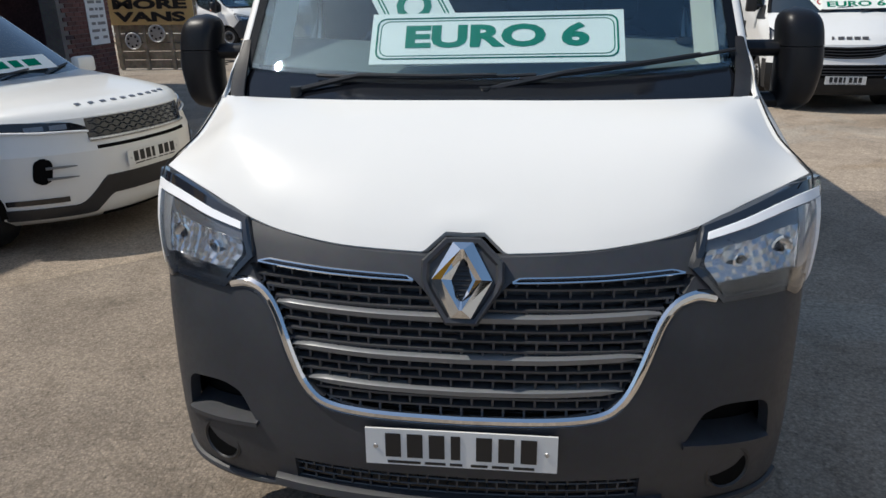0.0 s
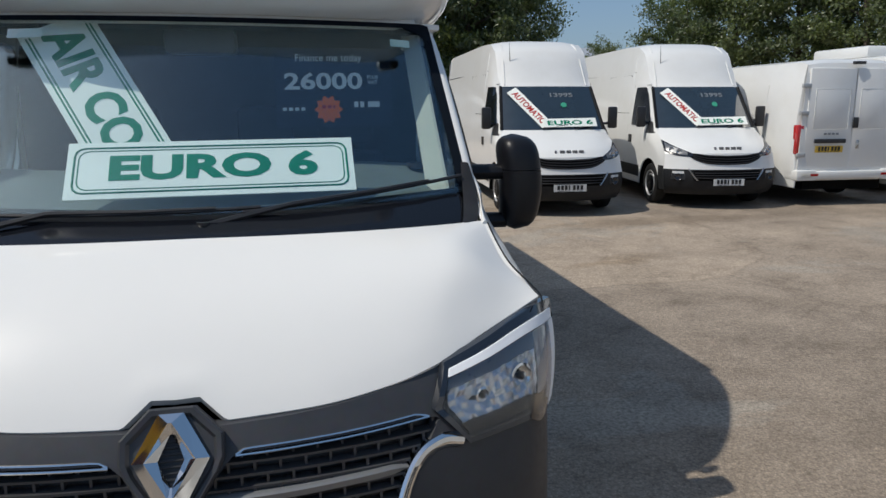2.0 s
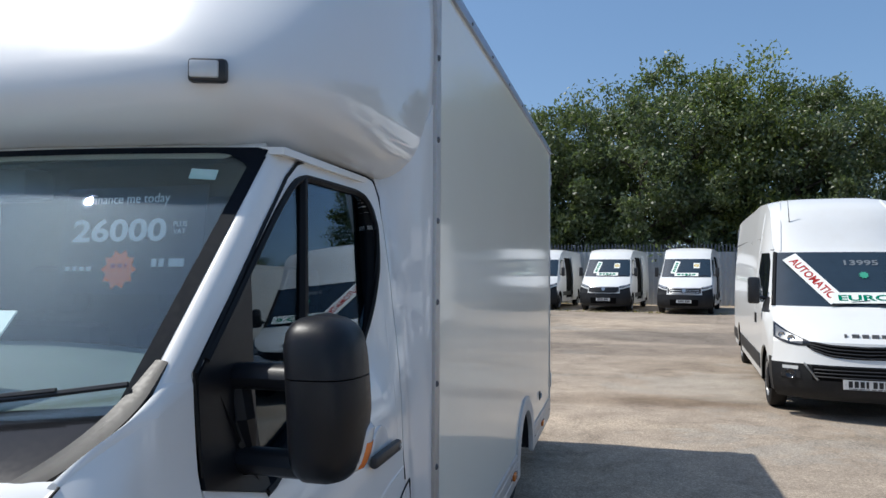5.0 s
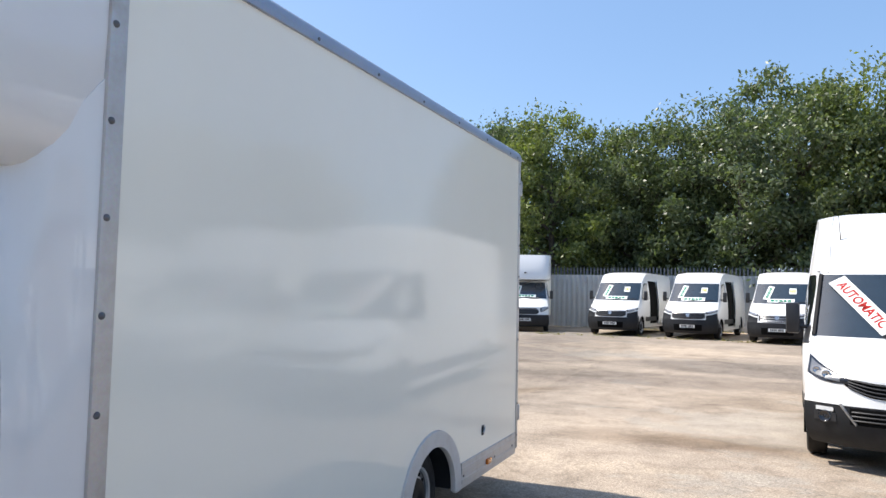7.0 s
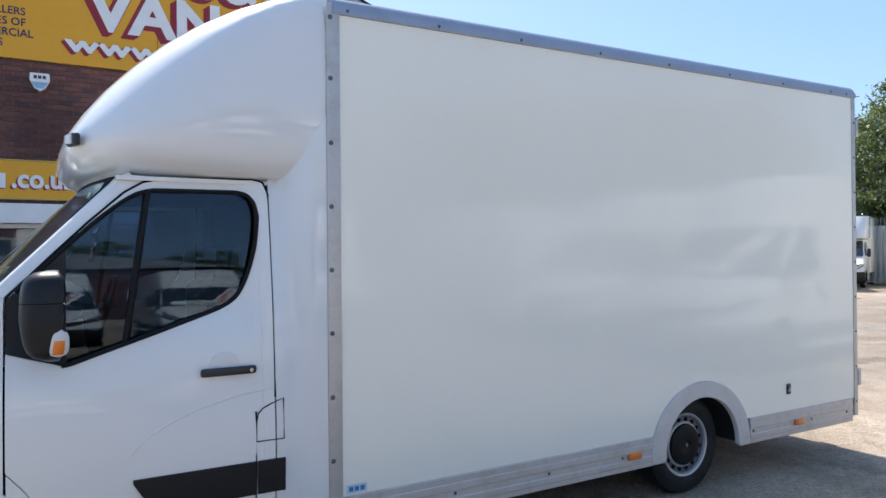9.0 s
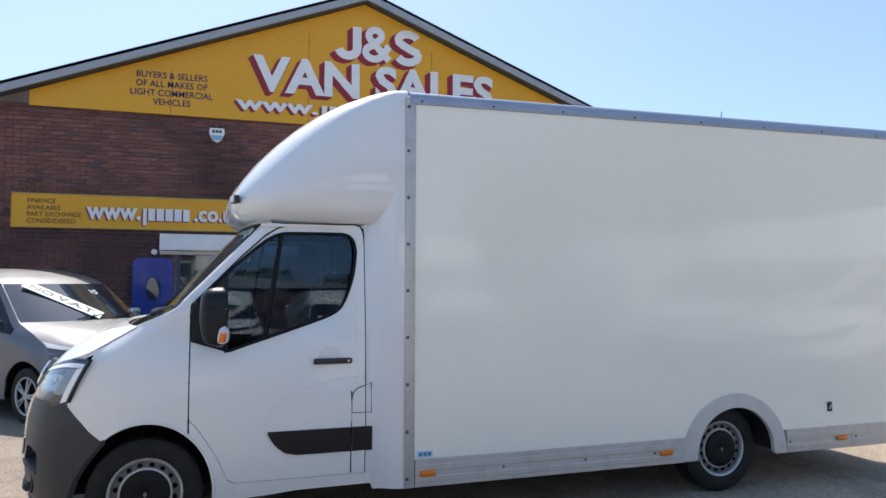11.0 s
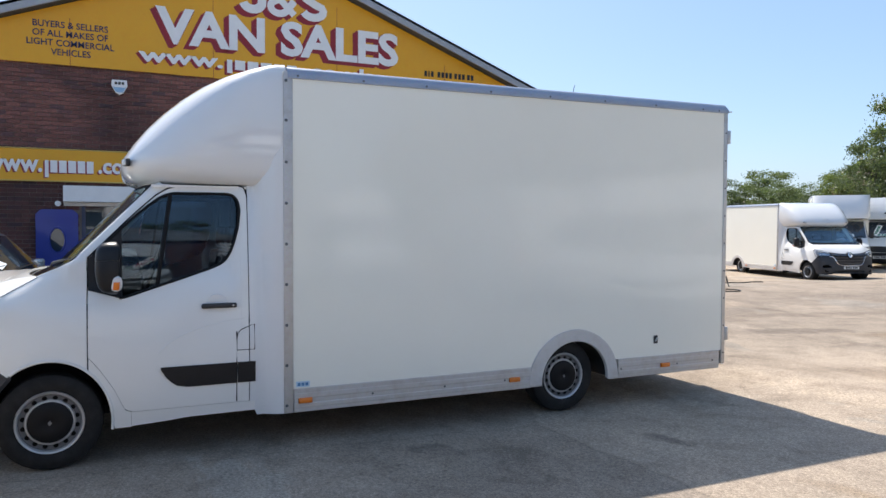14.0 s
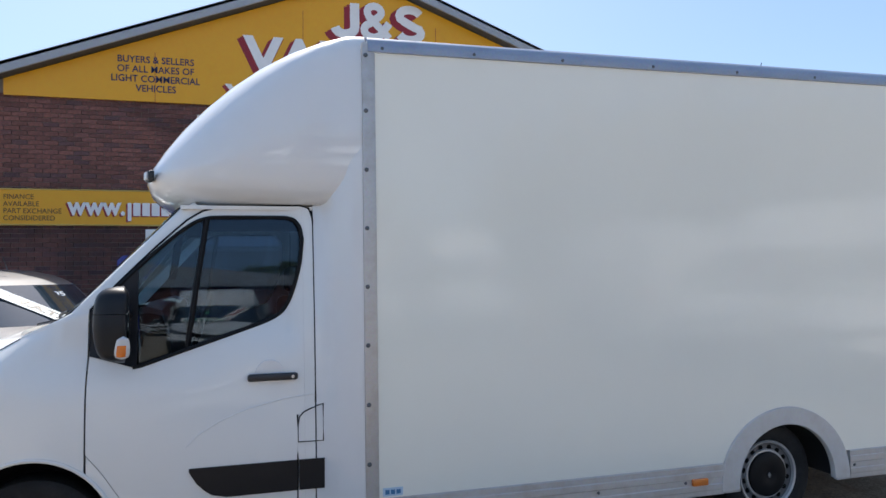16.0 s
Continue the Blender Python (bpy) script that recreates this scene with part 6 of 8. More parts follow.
part("porthole_pane", prism(bmesh.new(), ring, od + N_ * 0.02, R_, U_, 0.006), FARGL, dr, smooth=0)
gl = thing("window_1", "glazed shop entrance in a dark frame", "window", kind="structure")
bm = bmesh.new()
for y in (ENT0 + 0.03, 0.72, ENT1 - 0.03):
    bx(bm, FX - 0.12, FX - 0.05, y - 0.03, y + 0.03, 0.02, ENTH)
for z in (0.05, 1.0, ENTH - 0.03):
    bx(bm, FX - 0.118, FX - 0.052, ENT0, ENT1, z - 0.03, z + 0.03)
part("window_frame", bm, paint("blue_grey_frame", (0.03, 0.05, 0.12), 0.4), gl, smooth=0)
for y0, y1 in ((ENT0 + 0.06, 0.69), (0.75, ENT1 - 0.06)):
    part("pane", box_bm(FX - 0.09, FX - 0.084, y0, y1, 0.08, ENTH - 0.06), FARGL, gl, smooth=0)
sb = thing("shutter_box", "white roller shutter box above the entrance", "shutter")
part("box", box_bm(FX + 0.0, FX + 0.20, -0.53, 1.9, 2.17, 2.46, bev=0.01), SIGNW, sb, smooth=0)
part("rail", box_bm(FX + 0.02, FX + 0.08, -0.53, 1.9, 2.10, 2.165), ALU, sb, smooth=0)
part("lamp", cyl(bmesh.new(), o(-0.62, 2.14, 0.0), o(-0.62, 2.14, 0.09), 0.05), SIGNW, sb)

# workshop: recessed brick back wall, bench with clutter
bm = box_bm(FX - 2.6, FX - 2.4, WK0 - 0.5, WK1 + 0.6, 0, 3.4)
solo("wall_workshop_back", bm, BRICKS, "shaded brick wall inside the workshop", "wall", kind="structure", smooth=0)
for y in (WK0 - 0.6, WK1 + 0.5):
    solo("wall_workshop_side", box_bm(FX - 2.4, FX - 0.30, y, y + 0.1, 0, 3.4), BRICKS, "shaded brick side wall inside the workshop", "wall", kind="structure", smooth=0)
solo("ceiling_workshop", box_bm(FX - 2.6, FX - 0.30, WK0 - 0.6, WK1 + 0.6, 3.4, 3.5), MORTAR, "dark workshop ceiling", "ceiling", kind="structure", smooth=0)
bench = thing("workbench", "dark timber workbench inside the workshop", "workbench")
part("top", box_bm(FX - 1.6, FX - 0.9, WK0 + 0.2, WK1 - 0.1, 0.95, 1.0), TIMBER, bench, smooth=0)
part("shelf", box_bm(FX - 1.6, FX - 0.9, WK0 + 0.2, WK1 - 0.1, 0.42, 0.46), TIMBER, bench, smooth=0)
for y in (WK0 + 0.25, 7.8, WK1 - 0.15):
    for x in (FX - 1.55, FX - 0.95):
        part("leg", box_bm(x - 0.03, x + 0.03, y - 0.03, y + 0.03, 0, 0.95), TIMBER, bench, smooth=0)
rng = random.Random(5)
for k in range(9):
    y = WK0 + 0.5 + 0.28 * k
    w, h = rng.uniform(0.10, 0.22), rng.uniform(0.10, 0.28)
    bm = box_bm(-w / 2, w / 2, -w * 0.6, w * 0.6, 0, h, bev=0.012)
    solo("storage_box", bm, (SIGNW, BOARD, STEEL, INK)[k % 4], ("white plastic box on the workbench", "brown cardboard box on the workbench", "grey metal box on the workbench", "black plastic box on the workbench")[k % 4], "box", m=pose(FX - 1.2 + rng.uniform(-0.15, 0.15), y, 1.0, 0, 0, rng.uniform(-25, 25)))
# notices on the brick pier
nt1 = thing("notice", "yellow notice with a pale panel on the brick pier", "notice")
part("board", box_bm(FX + 0.016, FX + 0.026, 10.14, 10.62, 1.92, 2.38), paint("yellow_notice", (0.75, 0.50, 0.02), 0.5), nt1, smooth=0)
part("panel", box_bm(FX + 0.026, FX + 0.028, 10.19, 10.57, 2.0, 2.22), CARDW, nt1, smooth=0)
bars(nt1, o(10.22, 2.27, 0.027), R_, U_, 0.3, 0.05, (3, 1, 2, 1, 4, 1, 2), INK)
nt2 = thing("notice", "white painted notice with rows of faded print", "notice")
part("board", box_bm(FX + 0.016, FX + 0.026, 10.10, 10.70, 0.84, 1.68), SIGNW, nt2, smooth=0)
for k, wd in enumerate(((4, 1, 3), (3, 1, 2, 1, 3), (5, 1, 2), (2, 1, 4), (4, 1, 2), (2, 2, 2))):
    bars(nt2, o(10.17 + 0.03 * (k % 2), 1.56 - 0.125 * k, 0.027), R_, U_, 0.44, 0.05, wd, BADGE)

# board fence with the second sign and wheel trims hung on it
bf = thing("board_fence", "weathered timber board fence with a painted sign", "fence")
for i in range(8):
    part("plank", box_bm(-9.52, -7.42, 13.92, 13.95, 0.04 + 0.20 * i, 0.225 + 0.20 * i, bev=0.006), TIMBER_LIT, bf, smooth=0)
for x in (-9.4, -8.75, -8.1, -7.5):
    part("post", box_bm(x - 0.04, x + 0.04, 13.84, 13.915, 0, 1.66, bev=0.005), TIMBER_LIT, bf, smooth=0)
sg = part("sign_board", box_bm(-9.50, -7.45, 13.80, 13.83, 1.03, 1.68, bev=0.004), BOARD, bf, "tan board with dark lettering", smooth=0)
letters("MORE\nVANS", (-9.38, 13.797, 1.10), (1, 0, 0), (0, 0, 1), 1.80, 0.50, INK, sg, bold=0.05)
for x, z, r in ((-9.02, 0.67, 0.20), (-8.41, 0.84, 0.21)):
    wt = thing("wheel_trim", "silver plastic wheel trim hung on the fence", "wheel trim", "wheel trims on the fence", m=Matrix.Translation((x, 13.80, z)))
    bm = bmesh.new()
    lathe(bm, [(r, 0.0), (r, 0.02), (r * 0.9, 0.035), (r * 0.82, 0.02), (r * 0.3, 0.03), (0.0, 0.03)], (0, 0.03, 0), (0, -1, 0), 26)
    part("dish", bm, STEEL, wt)
    for i in range(7):
        t = 2 * math.pi * i / 7
        part("slot", cyl(bmesh.new(), (r * 0.6 * math.cos(t), 0.02, r * 0.6 * math.sin(t)), (r * 0.6 * math.cos(t), -0.002, r * 0.6 * math.sin(t)), r * 0.12, n=8), VOID, wt)
rs = solo("warning_triangle", prism(bmesh.new(), [(-0.16, -0.13), (0.16, 0.0), (-0.16, 0.13)], (-9.62, 13.7, 0.82), (1, 0, 0), (0, 0, 1), 0.02), REDI, "faded red triangle hung beside the board fence", "sign")
part("stake", box_bm(-9.70, -9.66, 13.72, 13.75, 0, 1.2), TIMBER, rs, smooth=0)

# ---- parked vehicles ----
class Body:
    """A vehicle's outer surface: stations along the middle line from the front bumper over the roof to the rear.
    A station: key, y, z, half width, how far the edge lies behind the middle, how far it drops."""

    def __init__(self, stations, half, arches, sill=0.30, belt=1.15):
        self.keys = [s[0] for s in stations]
        self.a = np.array([s[1:] for s in stations], dtype=float)
        self.half, self.arches, self.sill, self.belt = half, arches, sill, belt
        k0 = self.keys.index("g1")
        e = self.a[k0:]
        ye, ze, we = e[:, 0] + e[:, 3], e[:, 1] - e[:, 4], e[:, 2]
        ok = [0]
        for i in range(1, len(ye)):
            if ye[i] > ye[ok[-1]] + 1e-4:
                ok.append(i)
        self.ye, self.ze, self.we = ye[ok], ze[ok], we[ok]
        self.y0, self.y1 = float(self.ye[0]), float(self.ye[-1])

    def k(self, key):
        return float(self.keys.index(key))

    def raw(self, kf, t):
        i = np.arange(len(self.a))
        y, z, w, c, d = [float(np.interp(kf, i, self.a[:, j])) for j in range(5)]
        return V(w * t, y + c * abs(t) ** 2.6, z - d * t ** 4)

    def at(self, kf, t, lift=0.0):
        p = self.raw(kf, t)
        if lift:
            du = self.raw(min(kf + 0.05, len(self.a) - 1), t) - self.raw(max(kf - 0.05, 0), t)
            dv = self.raw(kf, t + 0.02) - self.raw(kf, t - 0.02)
            n = dv.cross(du).normalized()
            p += n * lift
        return p

    def patch(self, k0, k1, t0, t1, lift=0.0, nk=6, nt=12, thick=0.02):
        k0, k1 = [self.k(q) if isinstance(q, str) else q for q in (k0, k1)]
        P = [[self.at(kf, t, lift) for kf in span(k0, k1, nk)] for t in span(t0, t1, nt)]
        return shell(bmesh.new(), P, lambda p: V(0, 0.4 * thick, 0) + (V(0, thick, 0) if p.z < 1.0 else V(0, 0, -thick)))

    def zhi(self, y):
        return float(np.interp(y, self.ye, self.ze))

    def sx(self, y, z):
        zt, wt = self.zhi(y), float(np.interp(y, self.ye, self.we))
        b = min(self.belt, zt - 0.22)
        nose = interp(y, [self.y0, self.y0 + 0.25, self.y0 + 0.8], [0.05, 0.02, 0.0])
        w = self.half - nose
        w -= interp(z, [0.2, 0.5], [0.03, 0.0])
        if z > b and zt > b:
            f = min(1.0, (z - b) / (zt - b))
            w += (wt - w) * f ** 1.6
        return w

    def zlo(self, y):
        for yc, r in self.arches:
            if abs(y - yc) < r:
                return max(self.sill, 0.34 + math.sqrt(r * r - (y - yc) ** 2) * 1.02)
        return self.sill

    def side(self, y0, y1, lo, hi, s, lift=0.0, n=30, nz=8, thick=0.02):
        return column_panel(bmesh.new(), span(y0, y1, n), lo, hi, self.sx, s, nz, thick, lift)


def mirror_pair(v, b, y, z, w=0.13, h=0.28, mat=None, arm=0.12):
    for s in (1, -1):
        x = b.sx(y, z)
        bm = box_bm(x + arm, x + arm + w, y - 0.07, y + 0.04, z - h / 2, z + h / 2, bev=0.03, seg=2)
        for q in bm.verts:
            q.co.x *= s
        mir = part("mirror", bm, mat or BLACKP, v, "black door mirror" if mat is None else "body-coloured door mirror")
        part("mirror_arm", tube(bmesh.new(), [(s * (x - 0.02), y, z - h * 0.3), (s * (x + arm + 0.03), y - 0.01, z - h * 0.25)], 0.025, n=6), BLACKP, mir)


def screen_card(v, b, tc, kc, w, h, tilt, text, ink, name="windscreen_card", lift=0.010):
    """A lettered card behind the screen, tilted in the screen's plane."""
    ks = b.k("s0")
    c = b.at(ks + kc, tc, lift)
    r0 = (b.at(ks + kc, tc + 0.05, 0.010) - b.at(ks + kc, tc - 0.05, 0.010)).normalized()
    u0 = (b.at(ks + kc + 0.05, tc, 0.010) - b.at(ks + kc - 0.05, tc, 0.010)).normalized()
    r = r0 * math.cos(radians(tilt)) + u0 * math.sin(radians(tilt))
    u = u0 * math.cos(radians(tilt)) - r0 * math.sin(radians(tilt))
    o = c - r * (w / 2) - u * (h / 2)
    n = r.cross(u)
    k = part(name, prism(bmesh.new(), [(0, 0), (w, 0), (w, h), (0, h)], o, r, u, 0.003), CARDW, v, "white card with printed lettering", smooth=0)
    q = o + n * 0.0032
    if text:
        letters(text, q + r * w * 0.07 + u * h * 0.22, r, u, w * 0.86, h * 0.56, ink, k, bold=0.03, depth=0.001)
    else:
        bars(k, q + r * w * 0.12 + u * h * 0.25, r, u, w * 0.76, h * 0.5, (3, 1, 2, 1, 3, 1, 2, 1, 3), ink, 0.001)
    return k


def base_vehicle(name, label, cat, b, paint_m, bump_m, wheels, wheel_r=0.34, front="bonnet", rear_k=("e0", "e2"), group="", spokes=0):
    v = thing(name, label, cat, group)
    body = paint_m
    part("front_bumper", b.patch("b0", "b3", -1, 1, nk=8, nt=21), bump_m, v, "dark grey front bumper" if bump_m in (PLASTIC, FLEETP) else "")
    part("nose", b.patch("b3", "g1", -1, 1, nk=5, nt=21), body, v)
    part("bonnet", b.patch("g1", "s0", -1, 1, nk=12, nt=19), body, v)
    part("windscreen", b.patch("s0", "s1", -0.985, 0.985, 0.0, nk=6, nt=15), FARGL, v, "dark windscreen")
    part("roof", b.patch("s1", rear_k[0], -1, 1, nk=20, nt=15), body, v)
    part("rear_panel", b.patch(*rear_k, -1, 1, nk=8, nt=9), body, v)
    for s in (1, -1):
        part("side_panel", b.side(b.y0, b.y1, b.zlo, b.zhi, s, n=74, nz=10), body, v)
        for yc, r in b.arches:
            w = bmesh.new()
            shell(w, [[V(s * x, yc + r * math.sin(t), 0.34 + r * 1.0 * math.cos(t)) for x in (b.half - 0.34, b.half - 0.02)] for t in span(-1.7, 1.7, 15)], (0, 0, 0.01))
            part("wheel_liner", w, VOID, v)
        for yc in wheels:
            wheel(v, (s * (b.half - 0.045), yc, wheel_r), s, r=wheel_r, w=0.20, rim_r=wheel_r * (0.68 if spokes else 0.64), n=24, spokes=spokes)
    part("underbody", box_bm(-b.half + 0.25, b.half - 0.25, b.y0 + 0.05, b.y1 - 0.1, b.sill - 0.05, b.sill + 0.14), VOID, v, smooth=0)
    ks = b.k("s0")
    for t in (-0.25, 0.35):
        part("wiper", tube(bmesh.new(), [b.at(ks - 0.08, t, 0.02), b.at(ks + 0.06, t + 0.25, 0.02), b.at(ks + 0.10, t + 0.5, 0.016)], 0.010, n=5), BLACKP, v)
    return v


def seam(v, b, pts, s, r=0.005):
    part("panel_gap", tube(bmesh.new(), [(s * (b.sx(y, z) - 0.001), y, z) for y, z in pts], r, n=4), SEAL, v)


def van_body(L, half, H, rear=True):
    return Body([("b0", .10, .24, half * .90, .32, 0), ("b1", .03, .33, half * .95, .34, 0), ("b2", .0, .50, half * .97, .34, 0), ("b3", .02, .66, half * .97, .34, 0),
                 ("g0", .04, .74, half * .955, .34, 0), ("g1", .085, .92, half * .94, .34, .02), ("h1", .20, 1.03, half * .93, .32, .03), ("h2", .50, 1.17, half * .91, .24, .03), ("h3", .72, 1.25, half * .90, .20, .02), ("s0", .86, 1.31, half * .885, .17, .0),
                 ("s1", 1.42, 2.02, half * .80, .15, 0.0), ("r0", 1.50, 2.10, half * .80, .14, .02), ("r1", 1.90, H - .20, half * .80, .10, .04), ("r2", 2.30, H - .03, half * .81, .04, .06), ("r3", 3.0, H, half * .83, 0, .06),
                 ("r4", L - .25, H, half * .85, 0, .06), ("e0", L - .05, H - .07, half * .88, 0.0, .04), ("e1", L, H - .25, half * .92, .004, 0), ("e2", L + .004, .42, half * .97, .006, 0)], half, [(1.02, 0.44), (L - 1.35, 0.44)])


def daily_van():
    L, half, H = 7.0, 1.0, 2.86
    b = van_body(L, half, H)
    v = base_vehicle("panel_van", "white high roof panel van with dark lower bumper", "van", b, WHITE2, FLEETP, (1.02, L - 1.35), 0.35, group="row of parked white vans")
    # slatted grille band, headlamps, lower intake
    gk = b.k("g0")
    g_lo = lambda t: gk + curve(abs(t), [0.0, 0.35, 0.55, 0.66], [-0.05, 0.06, 0.38, 0.74])
    g_hi = lambda t: gk + curve(abs(t), [0.0, 0.35, 0.55, 0.66], [0.80, 0.86, 1.00, 1.06])
    P = [[b.at(g_lo(t) + (g_hi(t) - g_lo(t)) * w, t, 0.004) for w in span(0, 1, 5)] for t in span(-0.64, 0.64, 33)]
    grl = part("grille", shell(bmesh.new(), P, (0, 0.02, 0)), VOID, v, "dark slatted grille")
    for w in (0.12, 0.38, 0.64, 0.90):
        part("grille_slat", tube(bmesh.new(), [b.at(g_lo(t) + (g_hi(t) - g_lo(t)) * w, t, 0.012) for t in span(-0.60, 0.60, 21)], 0.008, n=5), BLACKP, grl)
    li = part("lower_intake", b.patch(b.k("b2") - 0.1, b.k("b3") - 0.12, -0.58, 0.58, 0.004, nk=4, nt=13), VOID, v)
    for f in (0.15, 0.4, 0.65):
        part("intake_slat", tube(bmesh.new(), [b.at(b.k("b2") + f, t, 0.010) for t in span(-0.56, 0.56, 13)], 0.008, n=4), BLACKP, li)
    for s in (1, -1):
        L_lo = lambda t: gk + curve(t, [0.60, 0.70, 0.82, 0.92, 1.0], [0.74, 0.72, 0.80, 1.00, 1.45])
        L_hi = lambda t: gk + curve(t, [0.60, 0.70, 0.82, 0.92, 1.0], [1.00, 1.40, 1.95, 2.45, 2.90])
        lamp_p = lambda t0, t1, w0, w1, lift: shell(bmesh.new(), [[b.at(L_lo(t) + (L_hi(t) - L_lo(t)) * w, s * t, lift) for w in span(w0, w1, 6)] for t in span(t0, t1, 14)], (0, 0.025, 0))
        hl = part("headlamp", lamp_p(0.60, 0.997, 0, 1, 0.006), GLOSSB, v, "clear swept-back headlamp with dark edge")
        part("lamp_bowl", lamp_p(0.68, 0.97, 0.16, 0.86, 0.010), BEZEL, hl)
        part("lamp_projector", lathe_part(b.at(gk + 1.22, s * 0.80, 0.016), 0.045, s), REFL, hl)
        part("lamp_projector", lathe_part(b.at(gk + 1.60, s * 0.90, 0.016), 0.040, s), REFL, hl)
        fl = part("fog_lamp", b.patch(b.k("b2") - 0.05, b.k("b2") + 0.45, s * 0.70, s * 0.90, 0.006, nk=3, nt=5), BLACKP, v)
        part("fog_bulb", lathe_part(b.at(b.k("b2") + 0.20, s * 0.80, 0.010), 0.062, s), GLOSSB, fl, "round fog lamp")
        part("screen_pillar", tube(bmesh.new(), [b.at(b.k("s0") + f, s * 0.985, 0.006) for f in (-0.02, 0.33, 0.66, 0.99)], 0.026, n=6), SEAL, v, "black windscreen pillar trim")
        part("roof_ridge", tube(bmesh.new(), [b.at(b.k("s1") + f, s * tt, 0.002) for f, tt in ((0.3, 0.90), (1.0, 0.89), (1.6, 0.86), (2.2, 0.83), (2.8, 0.80))], 0.013, n=6), WHITE2, v)
        part("roof_ridge", tube(bmesh.new(), [(s * (b.sx(y, z) - 0.004), y, z) for y, z in ((2.22, 1.2), (2.22, 1.7), (2.24, 2.2), (2.30, 2.62))], 0.012, n=6), WHITE2, v)
        part("day_light", b.patch(b.k("b3") - 0.45, b.k("b3") - 0.2, s * 0.72, s * 0.88, 0.014, nk=3, nt=5), CLEARL, fl)
        part("intake_edge", tube(bmesh.new(), [b.at(b.k("b2") - 0.1, s * 0.52, 0.01), b.at(b.k("b3") - 0.3, s * 0.62, 0.012), b.at(b.k("b3") + 0.1, s * 0.66, 0.012)], 0.013, n=5), SATIN, v)
        part("side_window", b.side(1.22, 2.0, lambda y: interp(y, [1.22, 1.35], [1.40, 1.34]), lambda y: min(b.zhi(y) - 0.13, 2.02), s, 0.006, 20, 6, 0.012), DARKGL, v, "dark cab side window")
        part("quarter_panel", b.side(0.98, 1.25, lambda y: 1.22, lambda y: max(1.24, min(b.zhi(y) - 0.05, 1.42)), s, 0.005, 8, 3, 0.012), BLACKP, v)
        part("side_trim", b.side(1.50, L - 1.82, lambda y: 0.42, lambda y: 0.62, s, 0.010, 12, 3), FLEETP, v, "dark grey side trim")
        part("side_trim", b.side(L - 0.88, L - 0.02, lambda y: 0.42, lambda y: 0.62, s, 0.010, 8, 3), FLEETP, v)
        part("bumper_return", b.side(b.y0 - 0.02, 0.60, lambda y: max(0.30, b.zlo(y)), lambda y: 0.70, s, 0.008, 8, 4), FLEETP, v)
        seam(v, b, [(2.12, 0.45), (2.12, 2.05), (1.55, 2.06)], s)
        seam(v, b, [(2.35, 0.62), (2.35, 2.25), (3.65, 2.25), (3.65, 0.62)], s)
        seam(v, b, [(2.2, 2.30), (L - 0.1, 2.30)], s, 0.007)
        seam(v, b, [(2.2, 1.55), (2.9, 1.55)], s, 0.006)
        h = part("door_handle", b.side(1.95, 2.08, lambda y: 1.02, lambda y: 1.16, s, 0.02, 4, 3), BLACKP, v, "black door handle")
    mirror_pair(v, b, 1.25, 1.50, 0.15, 0.36)
    bm = bmesh.new()
    letters_blocks(v, b)
    number_plate(v, b.at(b.k("b2") - 0.25, 0, 0.012), (1, 0, 0), (0, 0.03, 1))
    part("aerial", tube(bmesh.new(), [b.at(b.k("r1") - 0.35, -0.72, 0.0), b.at(b.k("r1") - 0.35, -0.72, 0.0) + V(-0.02, -0.02, 0.30)], [0.007, 0.003], n=5), BLACKP, v)
    screen_card(v, b, -0.46, 0.50, 0.90, 0.20, -54, "AUTOMATIC", REDI)
    screen_card(v, b, 0.30, 0.15, 0.92, 0.17, 1, "EURO 6", GREENI, lift=0.016)
    c = b.at(b.k("s0") + 0.78, 0.25, 0.020)
    pr = (b.at(b.k("s0") + 0.78, 0.45) - b.at(b.k("s0") + 0.78, 0.05)).normalized()
    letters("13995", c - pr * 0.20 - V(0, 0, 0.035), pr, (b.at(b.k("s0") + 0.9, 0.25) - b.at(b.k("s0") + 0.6, 0.25)), 0.40, 0.085, DIMI, v, "lettering", 0.004, 0.02)
    st = [(0.06 * (1 if i % 2 else 0.7) * math.cos(i * math.pi / 8), 0.06 * (1 if i % 2 else 0.7) * math.sin(i * math.pi / 8)) for i in range(16)]
    part("star_sticker", prism(bmesh.new(), st, b.at(b.k("s0") + 0.56, 0.25, 0.010), (1, 0, 0), (0, 0.62, 0.78), 0.002), paint("green_star", (0.05, 0.35, 0.22), 0.5), v, smooth=0)
    return v


def lathe_part(c, r, s, ax=(0.3, -0.95, 0.1)):
    bm = bmesh.new()
    lathe(bm, [(r, 0.0), (r, 0.012), (r * 0.85, 0.014), (r * 0.6, 0.002), (r * 0.2, -0.002), (0.0, 0.006)], c, (s * ax[0], ax[1], ax[2]), 16)
    return bm


def letters_blocks(v, b):
    """Five plain raised blocks on the bonnet's edge in place of a maker's name."""
    g = b.k("g1") + 0.62
    for i, w in enumerate((0.018, 0.05, 0.045, 0.05, 0.05)):
        w *= 1.45
        x = -0.19 + 0.098 * i
        c = b.at(g, x / 0.9, 0.006)
        part("name_block", box_bm(c.x - w / 2, c.x + w / 2, c.y - 0.008, c.y + 0.02, c.z - 0.03, c.z + 0.03), BADGE, v, smooth=0)


def face_patch(b, ts, lo, hi, lift, thick=0.02):
    """A patch of a vehicle's nose between two lines across it."""
    return shell(bmesh.new(), [[b.at(lo(t) + (hi(t) - lo(t)) * w, t, lift) for w in span(0, 1, 5)] for t in ts], (0, thick, 0))


